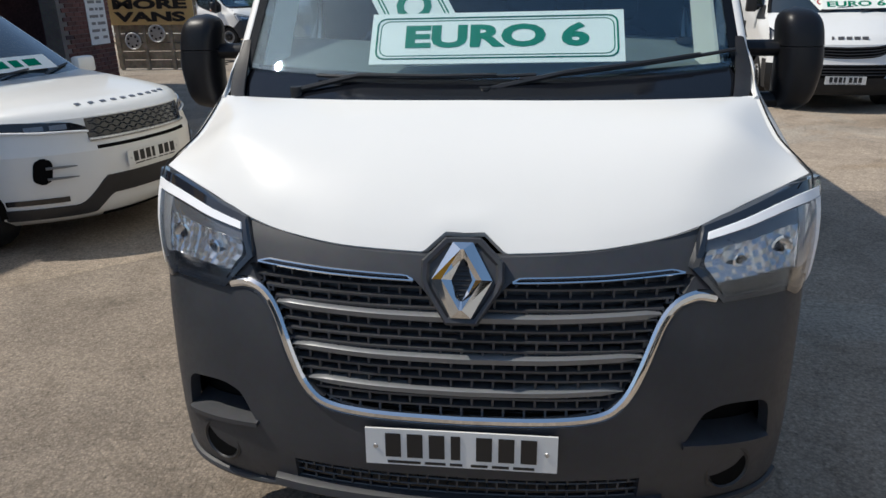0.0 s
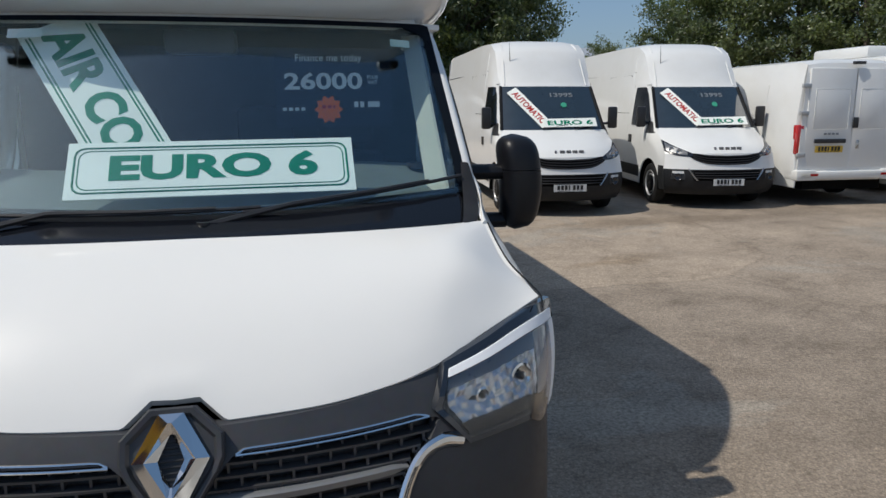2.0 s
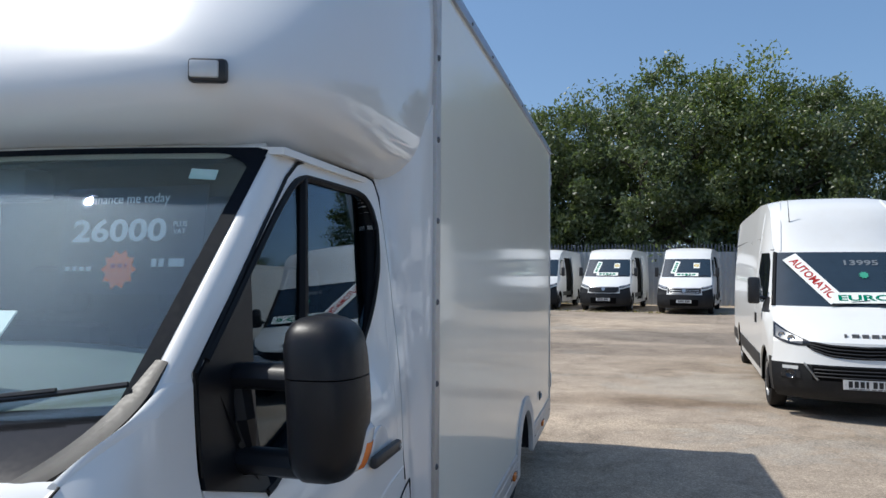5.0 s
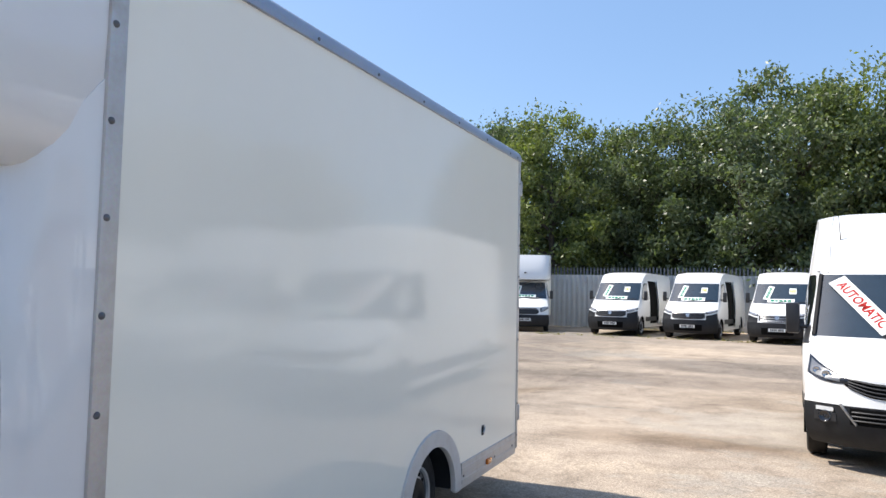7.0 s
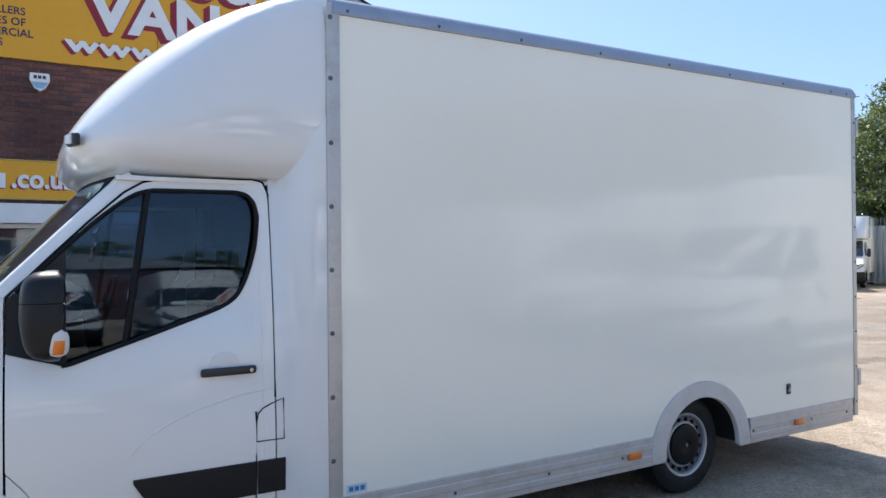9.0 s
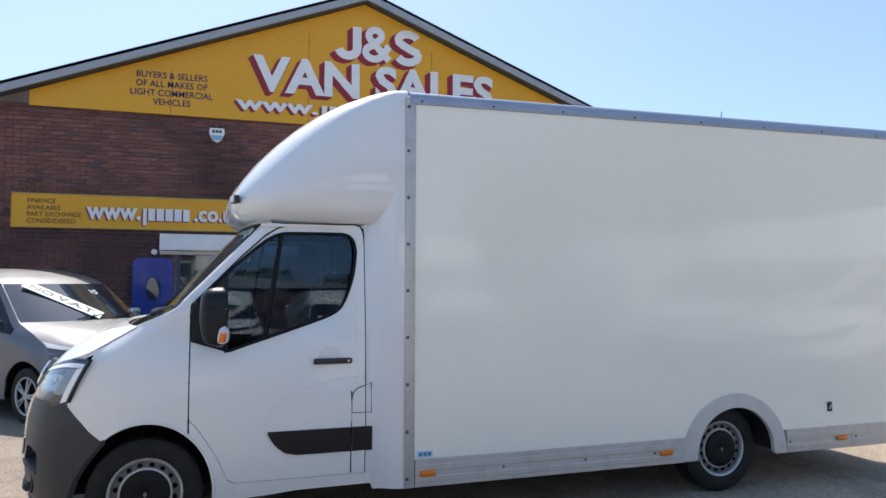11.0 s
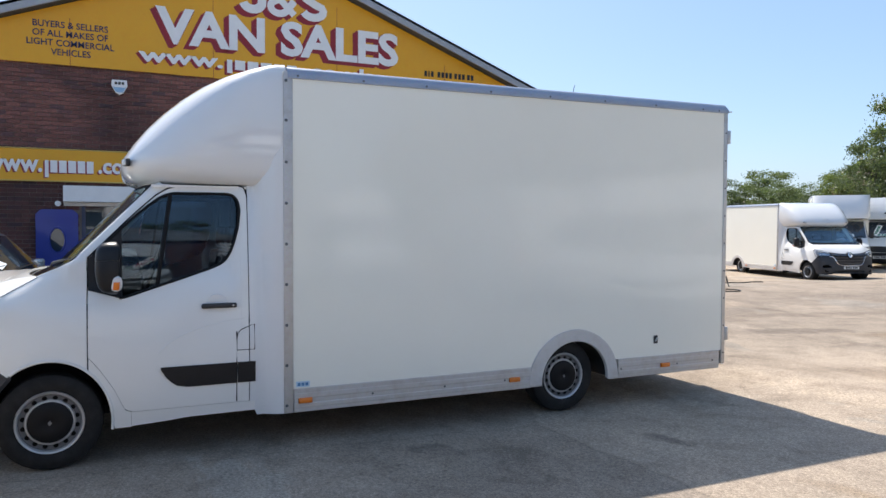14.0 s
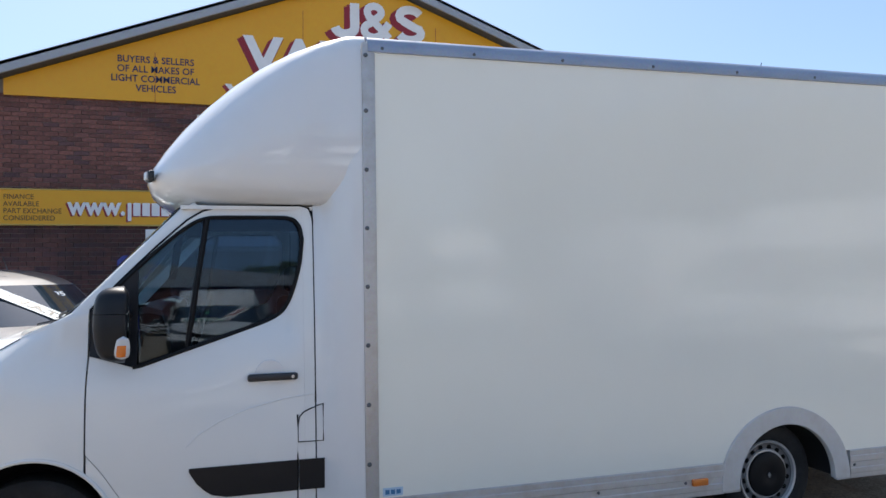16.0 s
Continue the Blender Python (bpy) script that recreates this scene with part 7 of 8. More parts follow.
def swept_lamp(v, b, s, t0, lo, hi):
    """A dark-edged headlamp with a grey reflector, from t0 outwards."""
    ts = [s * t for t in span(t0, 0.995, 12)]
    hl = part("headlamp", face_patch(b, ts, lambda t: lo(abs(t)), lambda t: hi(abs(t)), 0.008), GLOSSB, v, "clear headlamp with dark edge")
    ins = [s * t for t in span(t0 + 0.05, 0.965, 9)]
    part("lamp_bowl", face_patch(b, ins, lambda t: lo(abs(t)) + 0.18 * (hi(abs(t)) - lo(abs(t))), lambda t: lo(abs(t)) + 0.84 * (hi(abs(t)) - lo(abs(t))), 0.012), LAMPG, hl)
    return hl


def ducato_van(grille_bar=False, cards=True):
    L, half, H = 5.99, 1.02, 2.52
    b = Body([("b0", .10, .22, half * .90, .36, 0), ("b1", .03, .32, half * .95, .38, 0), ("b2", .0, .50, half * .97, .38, 0), ("b3", .03, .72, half * .97, .38, 0),
              ("g0", .05, .78, half * .955, .38, 0), ("g1", .10, .98, half * .94, .36, .0), ("h1", .20, 1.06, half * .93, .34, .02), ("h2", .42, 1.18, half * .91, .26, .03), ("h3", .62, 1.28, half * .90, .22, .02), ("s0", .78, 1.36, half * .885, .18, .0),
              ("s1", 1.38, 2.06, half * .82, .15, 0.0), ("r0", 1.48, 2.14, half * .82, .14, .02), ("r1", 1.75, 2.36, half * .83, .10, .04), ("r2", 2.15, H - .03, half * .84, .04, .06), ("r3", 2.8, H, half * .86, 0, .06),
              ("r4", L - .25, H, half * .87, 0, .06), ("e0", L - .05, H - .07, half * .90, 0.0, .04), ("e1", L, H - .25, half * .93, .004, 0), ("e2", L + .004, .42, half * .97, .006, 0)], half, [(0.95, 0.42), (L - 1.0, 0.42)])
    v = base_vehicle("panel_van", "white panel van with black bumper and open side door", "van", b, WHITE2, FLEETP, (0.95, L - 1.0), 0.34, group="far row of parked vans")
    gk = b.k("g0")
    gl, gh = (lambda t: gk + curve(abs(t), [0.0, 0.45, 0.60], [-0.75, -0.65, 0.05])), (lambda t: gk + curve(abs(t), [0.0, 0.45, 0.60], [0.92, 0.95, 0.90]))
    grl = part("grille", face_patch(b, span(-0.60, 0.60, 25), gl, gh, 0.005), BLACKP, v, "black front grille")
    for w in (0.25, 0.48, 0.70, 0.94):
        part("grille_bar", tube(bmesh.new(), [b.at(gl(t) + (gh(t) - gl(t)) * w, t, 0.014) for t in span(-0.54, 0.54, 15)], 0.010, n=5), SATIN if (grille_bar or w > 0.9) else FLEETP, grl)
    part("badge", prism(bmesh.new(), [(0.07 * math.cos(a), 0.07 * math.sin(a)) for a in span(0, 5.76, 12)], b.at(gk + 0.5, 0, 0.016), (1, 0, 0), (0, 0.2, 1), 0.01), SATIN, v)
    part("lower_intake", b.patch(b.k("b1"), b.k("b2") + 0.2, -0.5, 0.5, 0.005, nk=4, nt=9), VOID, v)
    for s in (1, -1):
        swept_lamp(v, b, s, 0.62, lambda t: gk + curve(t, [0.62, 0.8, 1.0], [0.72, 0.86, 1.4]), lambda t: gk + curve(t, [0.62, 0.8, 1.0], [1.15, 1.75, 2.4]))
        part("bumper_corner", face_patch(b, [s * t for t in span(0.63, 0.995, 9)], lambda t: b.k("b3") - 0.05, lambda t: gk + curve(abs(t), [0.63, 0.8, 1.0], [0.45, 0.62, 0.95]), 0.006), FLEETP, v)
        part("side_window", b.side(1.15, 1.95, lambda y: 1.40, lambda y: min(b.zhi(y) - 0.13, 2.05), s, 0.006, 16, 6, 0.012), FARGL, v, "dark cab side window")
        part("side_trim", b.side(1.42, L - 1.48, lambda y: 0.55, lambda y: 0.72, s, 0.012, 10, 3), FLEETP, v)
        part("bumper_return", b.side(b.y0 - 0.02, 0.55, lambda y: max(0.30, b.zlo(y)), lambda y: 0.76, s, 0.008, 8, 4), FLEETP, v)
        seam(v, b, [(2.05, 0.45), (2.05, 2.1), (1.5, 2.1)], s)
    if not cards:
        v["label"], v["group"] = "white panel van with black mirrors beside the walkway", ""
    if cards:
        # doorway isn't cut out: a near-black sheet on the side paints its shade
        part("load_doorway_shade", b.side(2.15, 3.30, lambda y: 0.45, lambda y: 2.15, 1, 0.006, 8, 6), VOID, v, "near-black sheet for the shade in the open doorway")
        part("sliding_door", b.side(3.25, 4.35, lambda y: 0.45, lambda y: 2.15, 1, 0.09, 8, 6), WHITE2, v, "white sliding door slid open")
    mirror_pair(v, b, 1.15, 1.55, 0.14, 0.36)
    number_plate(v, b.at(b.k("b2") - 0.1, 0, 0.012), (1, 0, 0), (0, 0.03, 1))
    if cards:
        screen_card(v, b, -0.45, 0.52, 0.62, 0.20, 78, "", GREENI)
        screen_card(v, b, 0.02, 0.14, 0.85, 0.16, 0, "", GREENI)
        screen_card(v, b, 0.42, 0.62, 0.22, 0.26, 0, "", paint("yellow_print", (0.65, 0.45, 0.03), 0.5))
    return v


def rear_van(L, half, H, refrigerated=False):
    """A panel van seen from behind: twin rear doors, step bumper, tall lamps."""
    b = van_body(L, half, H)
    v = base_vehicle("panel_van", "white panel van with closed twin rear doors" if not refrigerated else "white refrigerated panel van with a roof unit", "van", b, WHITE2, WHITE2, (1.02, L - 1.35), 0.34, group="row of parked white vans")
    for s in (1, -1):
        d = part("rear_door", box_bm(*sorted((s * 0.008, s * (half * 0.86))), L - 0.01, L + 0.035, 0.62, H - 0.16, bev=0.02), WHITE2, v, "white rear door")
        part("door_panel", box_bm(*sorted((s * 0.10, s * (half * 0.74))), L + 0.030, L + 0.042, 1.28, H - 0.50, bev=0.015), WHITE2, d)
        for z in (0.85, 1.55, H - 0.45):
            part("hinge", box_bm(*sorted((s * (half * 0.84), s * (half * 0.99))), L - 0.01, L + 0.05, z - 0.035, z + 0.035, bev=0.01), STEEL, d)
        tl = part("tail_lamp", box_bm(*sorted((s * (half * 0.87), s * (half * 1.0))), L - 0.12, L + 0.02, 0.86, 1.36, bev=0.025), REDL, v, "red tail lamp")
        part("side_rail", b.side(2.6, L - 1.2, lambda y: 1.38, lambda y: 1.43, s, 0.006, 8, 2), BADGE, v)
        for y0, y1 in ((2.35, 3.5), (3.6, 4.6)):
            part("pressing", b.side(y0, y1, lambda y: 1.5, lambda y: 2.05, s, 0.006, 8, 4), WHITE2, v)
        part("bumper_end", box_bm(*sorted((s * 0.62, s * (half * 1.0))), L - 0.25, L + 0.10, 0.42, 0.60, bev=0.03), WHITE2, v)
        part("reflector", box_bm(*sorted((s * 0.60, s * 0.74)), L + 0.096, L + 0.106, 0.50, 0.54), REDL, v)
    part("step_bumper", box_bm(-half * 0.95, half * 0.95, L - 0.05, L + 0.10, 0.44, 0.58, bev=0.03), WHITE2, v)
    part("handle", box_bm(-0.09, 0.01, L + 0.04, L + 0.07, 1.30, 1.48, bev=0.012), BLACKP, v, "black door handle")
    part("lock_handle", box_bm(-0.15, -0.09, L + 0.04, L + 0.06, 0.95, 1.10, bev=0.012), SATIN, v)
    lp = part("plate_lamp", box_bm(0.12, 0.70, L + 0.036, L + 0.075, 1.05, 1.12, bev=0.01), BLACKP, v)
    number_plate(v, (0.41, L + 0.045, 0.95), (-1, 0, 0), (0, 0, 1), True)
    part("camera", box_bm(-0.10, 0.10, L + 0.0, L + 0.08, H - 0.10, H - 0.05, bev=0.01), BLACKP, v)
    for i, w in enumerate((0.05, 0.05, 0.05, 0.05)):
        part("name_block", box_bm(0.25 + 0.075 * i, 0.25 + 0.075 * i + w, L + 0.036, L + 0.042, 1.19, 1.22), BADGE, v, smooth=0)
    if refrigerated:
        part("roof_unit", box_bm(-0.62, 0.62, 2.6, 4.3, H - 0.02, H + 0.22, bev=0.06), WHITE2, v, "white refrigeration unit")
        part("rear_step", box_bm(-0.8, 0.8, L + 0.05, L + 0.12, 0.40, 0.72, bev=0.02), FLEETP, v)
    return v


def luton_van(H, dark_grille=True, label="white box van with an over-cab body"):
    half = 1.02
    L = 2.2
    b = Body([("b0", .10, .22, half * .90, .34, 0), ("b1", .03, .32, half * .95, .36, 0), ("b2", .0, .50, half * .97, .36, 0), ("b3", .03, .70, half * .97, .36, 0),
              ("g0", .05, .76, half * .955, .36, 0), ("g1", .10, 1.00, half * .94, .34, .0), ("h1", .22, 1.08, half * .93, .32, .02), ("h2", .45, 1.20, half * .91, .26, .03), ("h3", .68, 1.30, half * .90, .22, .02), ("s0", .85, 1.36, half * .885, .18, .0),
              ("s1", 1.45, 2.04, half * .82, .15, 0.0), ("r0", 1.55, 2.10, half * .82, .12, .02), ("r1", 1.75, 2.12, half * .83, .06, .02), ("e0", 2.05, 2.12, half * .90, 0.0, .02), ("e1", 2.18, 2.10, half * .93, .004, 0), ("e2", 2.2, .42, half * .97, .006, 0)], half, [(0.95, 0.42)])
    v = base_vehicle("box_van", label, "van", b, WHITE2, FLEETP, (0.95,), 0.34, group="far row of parked vans")
    gk = b.k("g0")
    gw = 0.50 if dark_grille else 0.60
    gl, gh = (lambda t: gk + curve(abs(t), [0.0, gw - 0.12, gw], [-0.85, -0.75, 0.15])), (lambda t: gk + curve(abs(t), [0.0, gw - 0.10, gw], [0.90, 0.86, 0.45]))
    grl = part("grille", face_patch(b, span(-gw, gw, 25), gl, gh, 0.006), BLACKP, v, "black front grille")
    for w in (0.2, 0.45, 0.70, 0.92):
        part("grille_bar", tube(bmesh.new(), [b.at(gl(t) + (gh(t) - gl(t)) * w, t, 0.014) for t in span(-gw + 0.05, gw - 0.05, 13)], 0.010, n=5), SATIN if (not dark_grille and w > 0.9) else FLEETP, grl)
    for t0 in (-0.62, 0.18):
        part("bonnet_vent", tube(bmesh.new(), [b.at(b.k("s0") - 0.25, t, 0.006) for t in span(t0, t0 + 0.44, 6)], 0.010, n=5), SEAL, v)
    for s in (1, -1):
        swept_lamp(v, b, s, gw + 0.06, lambda t: gk + curve(t, [0.56, 0.8, 1.0], [0.15, 0.35, 0.8]), lambda t: gk + curve(t, [0.56, 0.8, 1.0], [0.75, 1.1, 1.5]))
        part("side_window", b.side(1.25, 1.95, lambda y: 1.40, lambda y: min(b.zhi(y) - 0.10, 2.0), s, 0.006, 14, 6, 0.012), FARGL, v)
        part("bumper_return", b.side(b.y0 - 0.02, 0.55, lambda y: max(0.30, b.zlo(y)), lambda y: 0.74, s, 0.008, 8, 4), FLEETP, v)
    mirror_pair(v, b, 1.20, 1.52, 0.14, 0.36)
    number_plate(v, b.at(b.k("b2"), 0, 0.012), (1, 0, 0), (0, 0.03, 1))
    part("box_body", box_bm(-1.08, 1.08, 2.22, 6.4, 0.62, H, bev=0.03), GRP, v, "white box body")
    part("roof_edge", box_bm(-1.09, 1.09, 2.22, 6.41, H - 0.10, H + 0.004, bev=0.03), ROOFALU, v)
    ZL = [2.13, 2.16, 2.22, 2.32] + span(2.45, H - 0.02, 6)
    P = []
    for z in ZL:
        f = max(0.0, (z - 2.25) / (H - 2.25))
        y0 = 1.05 + 0.35 * f ** 1.6 + (0.10 if z < 2.15 else 0.0)
        w = 1.075 - (0.10 if z < 2.15 else 0.03 if z < 2.2 else 0.0)
        P.append([V(w * math.copysign(abs(math.cos(t)) ** 0.35, math.cos(t)), 2.22 - (2.22 - y0) * abs(math.sin(t)) ** 0.35, z) for t in span(0, math.pi, 25)])
    bm = bmesh.new()
    Vs = [[bm.verts.new(p) for p in row] for row in P]
    for A, B in zip(Vs, Vs[1:]):
        for j in range(24):
            bm.faces.new((A[j], A[j + 1], B[j + 1], B[j]))
    bm.faces.new(Vs[0]), bm.faces.new(Vs[-1][::-1]), bm.faces.new([r[0] for r in Vs] + [r[-1] for r in Vs[::-1]])
    part("over_cab_body", bm, PODW, v, "white over-cab fairing")
    part("roof_lamp", box_bm(-0.05, 0.05, 1.03, 1.10, 2.40, 2.46, bev=0.01), BLACKP, v)
    for s in (1, -1):
        wheel(v, (s * 0.98, 4.9, 0.34), s, r=0.34, w=0.2, rim_r=0.21, n=20)
    part("chassis", box_bm(-0.5, 0.5, 2.0, 6.3, 0.42, 0.62), VOID, v, smooth=0)
    screen_card(v, b, -0.35, 0.45, 0.6, 0.22, 80, "", GREENI)
    screen_card(v, b, 0.05, 0.14, 0.8, 0.15, 0, "", GREENI)
    return v


def suv():
    half, L, H = 0.95, 4.37, 1.64
    b = Body([("b0", .16, .20, half * .82, .42, 0), ("b1", .05, .27, half * .93, .48, 0), ("b2", .0, .49, half * .965, .52, 0), ("b3", .0, .70, half * .965, .52, 0),
              ("g0", .02, .765, half * .955, .52, 0), ("g1", .05, .925, half * .93, .52, .02), ("h1", .11, .992, half * .91, .50, .03), ("h2", .50, 1.05, half * .90, .35, .05), ("h3", .95, 1.085, half * .89, .22, .04), ("s0", 1.30, 1.09, half * .86, .20, .0),
              ("s1", 1.98, 1.55, half * .70, .14, .02), ("r0", 2.1, 1.59, half * .70, .10, .03), ("r1", 2.5, H, half * .70, .04, .04), ("r2", 3.1, H - .01, half * .70, 0, .05), ("r3", 3.75, H - .07, half * .70, 0, .05),
              ("r4", 4.05, H - .13, half * .72, 0, .05), ("e0", 4.18, H - .25, half * .74, -0.02, .02), ("e1", 4.33, 1.05, half * .88, -.03, 0), ("e2", L, .35, half * .94, -.04, 0)], half, [(0.90, 0.40), (3.58, 0.40)], sill=0.28, belt=0.98)
    v = base_vehicle("estate_car", "white sports utility car with black lower bumper trim", "car", b, WHITE2, WHITE2, (0.90, 3.58), 0.36, spokes=10)
    gk = b.k("g0")
    g = part("grille", b.patch(gk + 0.05, gk + 0.95, -0.50, 0.50, 0.005, nk=5, nt=17), GLOSSB, v, "black honeycomb grille")
    for i in range(5):
        f = gk + 0.13 + 0.18 * i
        part("grille_mesh", tube(bmesh.new(), [b.at(f + (0.05 if (j // 2 + i) % 2 else -0.05), t, 0.012) for j, t in enumerate(span(-0.48, 0.48, 41))], 0.0032, n=4), GLOSSB, g)
    part("grille_edge", tube(bmesh.new(), [b.at(gk + 0.05, t, 0.012) for t in span(-0.50, 0.50, 15)], 0.012, n=6), SATIN, g)
    part("slot", b.patch(b.k("b3") + 0.1, b.k("b3") + 0.45, -0.46, 0.46, 0.004, nk=3, nt=11), VOID, v)
    kb = b.k("b1")
    P = []
    for t in span(-0.985, 0.985, 61):
        lo = curve(abs(t), [0.40, 0.60, 0.98], [0.50, -0.15, -0.10])
        hi = curve(abs(t), [0.43, 0.64, 0.98], [1.12, 0.30, 0.32])
        P.append([b.at(kb + lo + (hi - lo) * w, t, 0.008) for w in (0, 0.5, 1)])
    part("lower_trim", shell(bmesh.new(), P, (0, 0.02, 0)), BLACKP, v, "black lower bumper trim")
    part("lower_intake", b.patch(b.k("b0"), b.k("b0") + 0.45, -0.46, 0.46, 0.004, nk=3, nt=9), VOID, v)
    for s in (1, -1):
        P = [[b.at(gk + curve(t, [0.5, 0.6, 0.75, 0.99], [0.40, 0.46, 0.50, 0.66]) + curve(t, [0.5, 0.6, 0.99], [0.20, 0.40, 0.50]) * w, s * t, 0.008) for w in span(0, 1, 4)] for t in span(0.50, 0.99, 12)]
        hl = part("headlamp", shell(bmesh.new(), P, (0, 0.02, 0)), GLOSSB, v, "slim dark headlamp")
        for t, r in ((0.66, 0.030), (0.78, 0.034)):
            c = b.at(gk + 0.66, s * t, 0.010)
            part("lamp_bowl", shell(bmesh.new(), [[b.at(gk + 0.60 + 0.20 * k, s * (t + u * 0.045), 0.012) for u in (-1, 0, 1)] for k in span(0, 1, 4)], (0, 0.005, 0)), BADGE, hl)
        part("light_guide", tube(bmesh.new(), [r[0] + V(0, -0.008, 0.004) for r in P] + [P[-1][2] + V(s * 0.006, 0, 0)], 0.008, n=5), LED, hl)
        vent = part("bumper_vent", shell(bmesh.new(), [[b.at(b.k("b2") + 0.08 + 0.84 * k, s * (0.785 + 0.008 * math.cos(math.pi * k) + u * 0.045 * math.sqrt(max(0.04, 1 - abs(2 * k - 1) ** 4))), 0.006) for u in (-1, 0, 1)] for k in span(0, 1, 11)], (0, 0.006, 0)), VOID, v, "dark bumper vent")
        part("lower_strip", b.patch(b.k("b1") + 0.45, b.k("b1") + 0.62, s * 0.68, s * 0.97, 0.006, nk=2, nt=7), GLOSSB, v)
        for f in (0.25, 0.6):
            part("vent_blade", tube(bmesh.new(), [b.at(b.k("b2") + f, s * t, 0.018) for t in (0.61, 0.68, 0.77)], [0.004, 0.009, 0.010], n=5), SLAT, vent)
        part("side_window", b.side(1.75, 3.75, lambda y: interp(y, [1.75, 3.75], [1.06, 1.14]), lambda y: max(1.10, b.zhi(y) - 0.08), s, 0.006, 24, 5, 0.012), FARGL, v, "dark side windows")
        part("sill_trim", b.side(1.28, 3.2, lambda y: 0.28, lambda y: 0.40, s, 0.010, 8, 2), BLACKP, v)
        seam(v, b, [(1.62, 0.42), (1.58, 1.0)], s, 0.004)
        seam(v, b, [(2.62, 0.42), (2.62, 1.5)], s, 0.004)
    mirror_pair(v, b, 1.72, 1.10, 0.20, 0.15, WHITE2, 0.06)
    for i in range(10):
        x = -0.40 + 0.088 * i
        c = b.at(b.k("h1") + 0.12, x / 0.87, 0.004)
        part("name_block", box_bm(c.x - 0.02, c.x + 0.02, -0.013, 0.013, -0.002, 0.003, m=None), BADGE, v, smooth=0).matrix_basis = Matrix.Translation((0, c.y, c.z)) @ Matrix.Rotation(radians(24), 4, "X")
    number_plate(v, b.at(b.k("b2") + 0.55, 0.0, 0.010), (1, 0, 0), (0, 0.02, 1))
    screen_card(v, b, 0.0, 0.20, 0.95, 0.18, 0, "", GREENI)
    c = b.at(b.k("s0") + 0.62, -0.1, 0.010)
    bars(v, c - V(0.18, 0, 0.03), (1, 0, 0), (0, 0.7, 0.6), 0.36, 0.08, (2, 1, 2, 1, 2), PRICEI)
    return v


def small_van(pm, label, cards=True, L=4.42, rear=3.55, taper=(0.92, 0.90, 0.89)):
    half, H = 0.92, 1.80
    b = Body([("b0", .12, .20, half * .88, .34, 0), ("b1", .04, .28, half * .94, .38, 0), ("b2", .0, .45, half * .965, .40, 0), ("b3", .02, .60, half * .965, .40, 0),
              ("g0", .04, .66, half * .955, .40, 0), ("g1", .09, .84, half * .94, .40, .02), ("h1", .18, .92, half * taper[0], .38, .03), ("h2", .50, 1.04, half * taper[1], .28, .04), ("h3", .80, 1.11, half * taper[2], .20, .03), ("s0", 1.02, 1.15, half * .87, .18, .0),
              ("s1", 1.66, 1.60, half * .75, .14, 0.0), ("r0", 1.9, 1.68, half * .75, .10, .02), ("r1", 2.25, H - .04, half * .76, .04, .04), ("r2", 2.6, H, half * .77, 0, .05), ("r3", 3.3, H, half * .78, 0, .05),
              ("r4", L - .2, H - .02, half * .80, 0, .05), ("e0", L - .06, H - .10, half * .83, 0.0, .03), ("e1", L, H - .28, half * .90, .004, 0), ("e2", L + .004, .35, half * .95, .006, 0)], half, [(0.90, 0.38), (rear, 0.38)], sill=0.26, belt=1.0)
    v = base_vehicle("small_van", label, "van", b, pm, pm, (0.90, rear), 0.325, spokes=10)
    gk = b.k("g0")
    part("grille", b.patch(gk - 0.1, gk + 0.85, -0.55, 0.55, 0.005, nk=5, nt=13), BLACKP, v, "black grille")
    for f in (0.05, 0.35, 0.65):
        part("grille_bar", tube(bmesh.new(), [b.at(gk + f, t, 0.014) for t in span(-0.5, 0.5, 11)], 0.009, n=5), SATIN, v)
    part("lower_intake", b.patch(b.k("b1"), b.k("b2") + 0.5, -0.6, 0.6, 0.005, nk=4, nt=9), VOID, v)
    for s in (1, -1):
        P = [[b.at(b.k("g1") + kf - 0.55 * w, s * t, 0.008) for w in span(0, 1, 5)] for t, kf in ((0.62, 0.30), (0.76, 0.65), (0.88, 1.05), (0.99, 1.5))]
        hl = part("headlamp", shell(bmesh.new(), P, (0, 0.02, 0)), CLEARL, v, "clear headlamp")
        part("lamp_bowl", lathe_part(b.at(b.k("g1") + 0.15, s * 0.78, 0.012), 0.05, s), REFL, hl)
        part("side_window", b.side(1.20, 2.45, lambda y: interp(y, [1.20, 1.5, 2.45], [1.02, 1.06, 1.10]), lambda y: max(1.06, b.zhi(y) - 0.07), s, 0.006, 24, 5, 0.012), DARKGL, v, "dark cab side window")
        seam(v, b, [(1.38, 0.45), (1.36, 1.05)], s, 0.004)
        seam(v, b, [(2.52, 0.40), (2.52, 1.70)], s, 0.004)
        seam(v, b, [(3.85, 0.60), (3.85, 1.70)], s, 0.004)
        part("door_handle", b.side(2.30, 2.45, lambda y: 0.98, lambda y: 1.02, s, 0.02, 4, 2), pm, v)
    mirror_pair(v, b, 1.62 if cards else 1.50, 1.16, 0.18 if cards else 0.12, 0.20 if cards else 0.16, SATIN if cards else BLACKP, 0.06 if cards else -0.06)
    number_plate(v, b.at(b.k("b2"), 0, 0.012), (1, 0, 0), (0, 0.03, 1))
    part("aerial", tube(bmesh.new(), [(0.0, 2.05, H - 0.02), (0.0, 2.18, H + 0.16)], [0.008, 0.003], n=5), BLACKP, v)
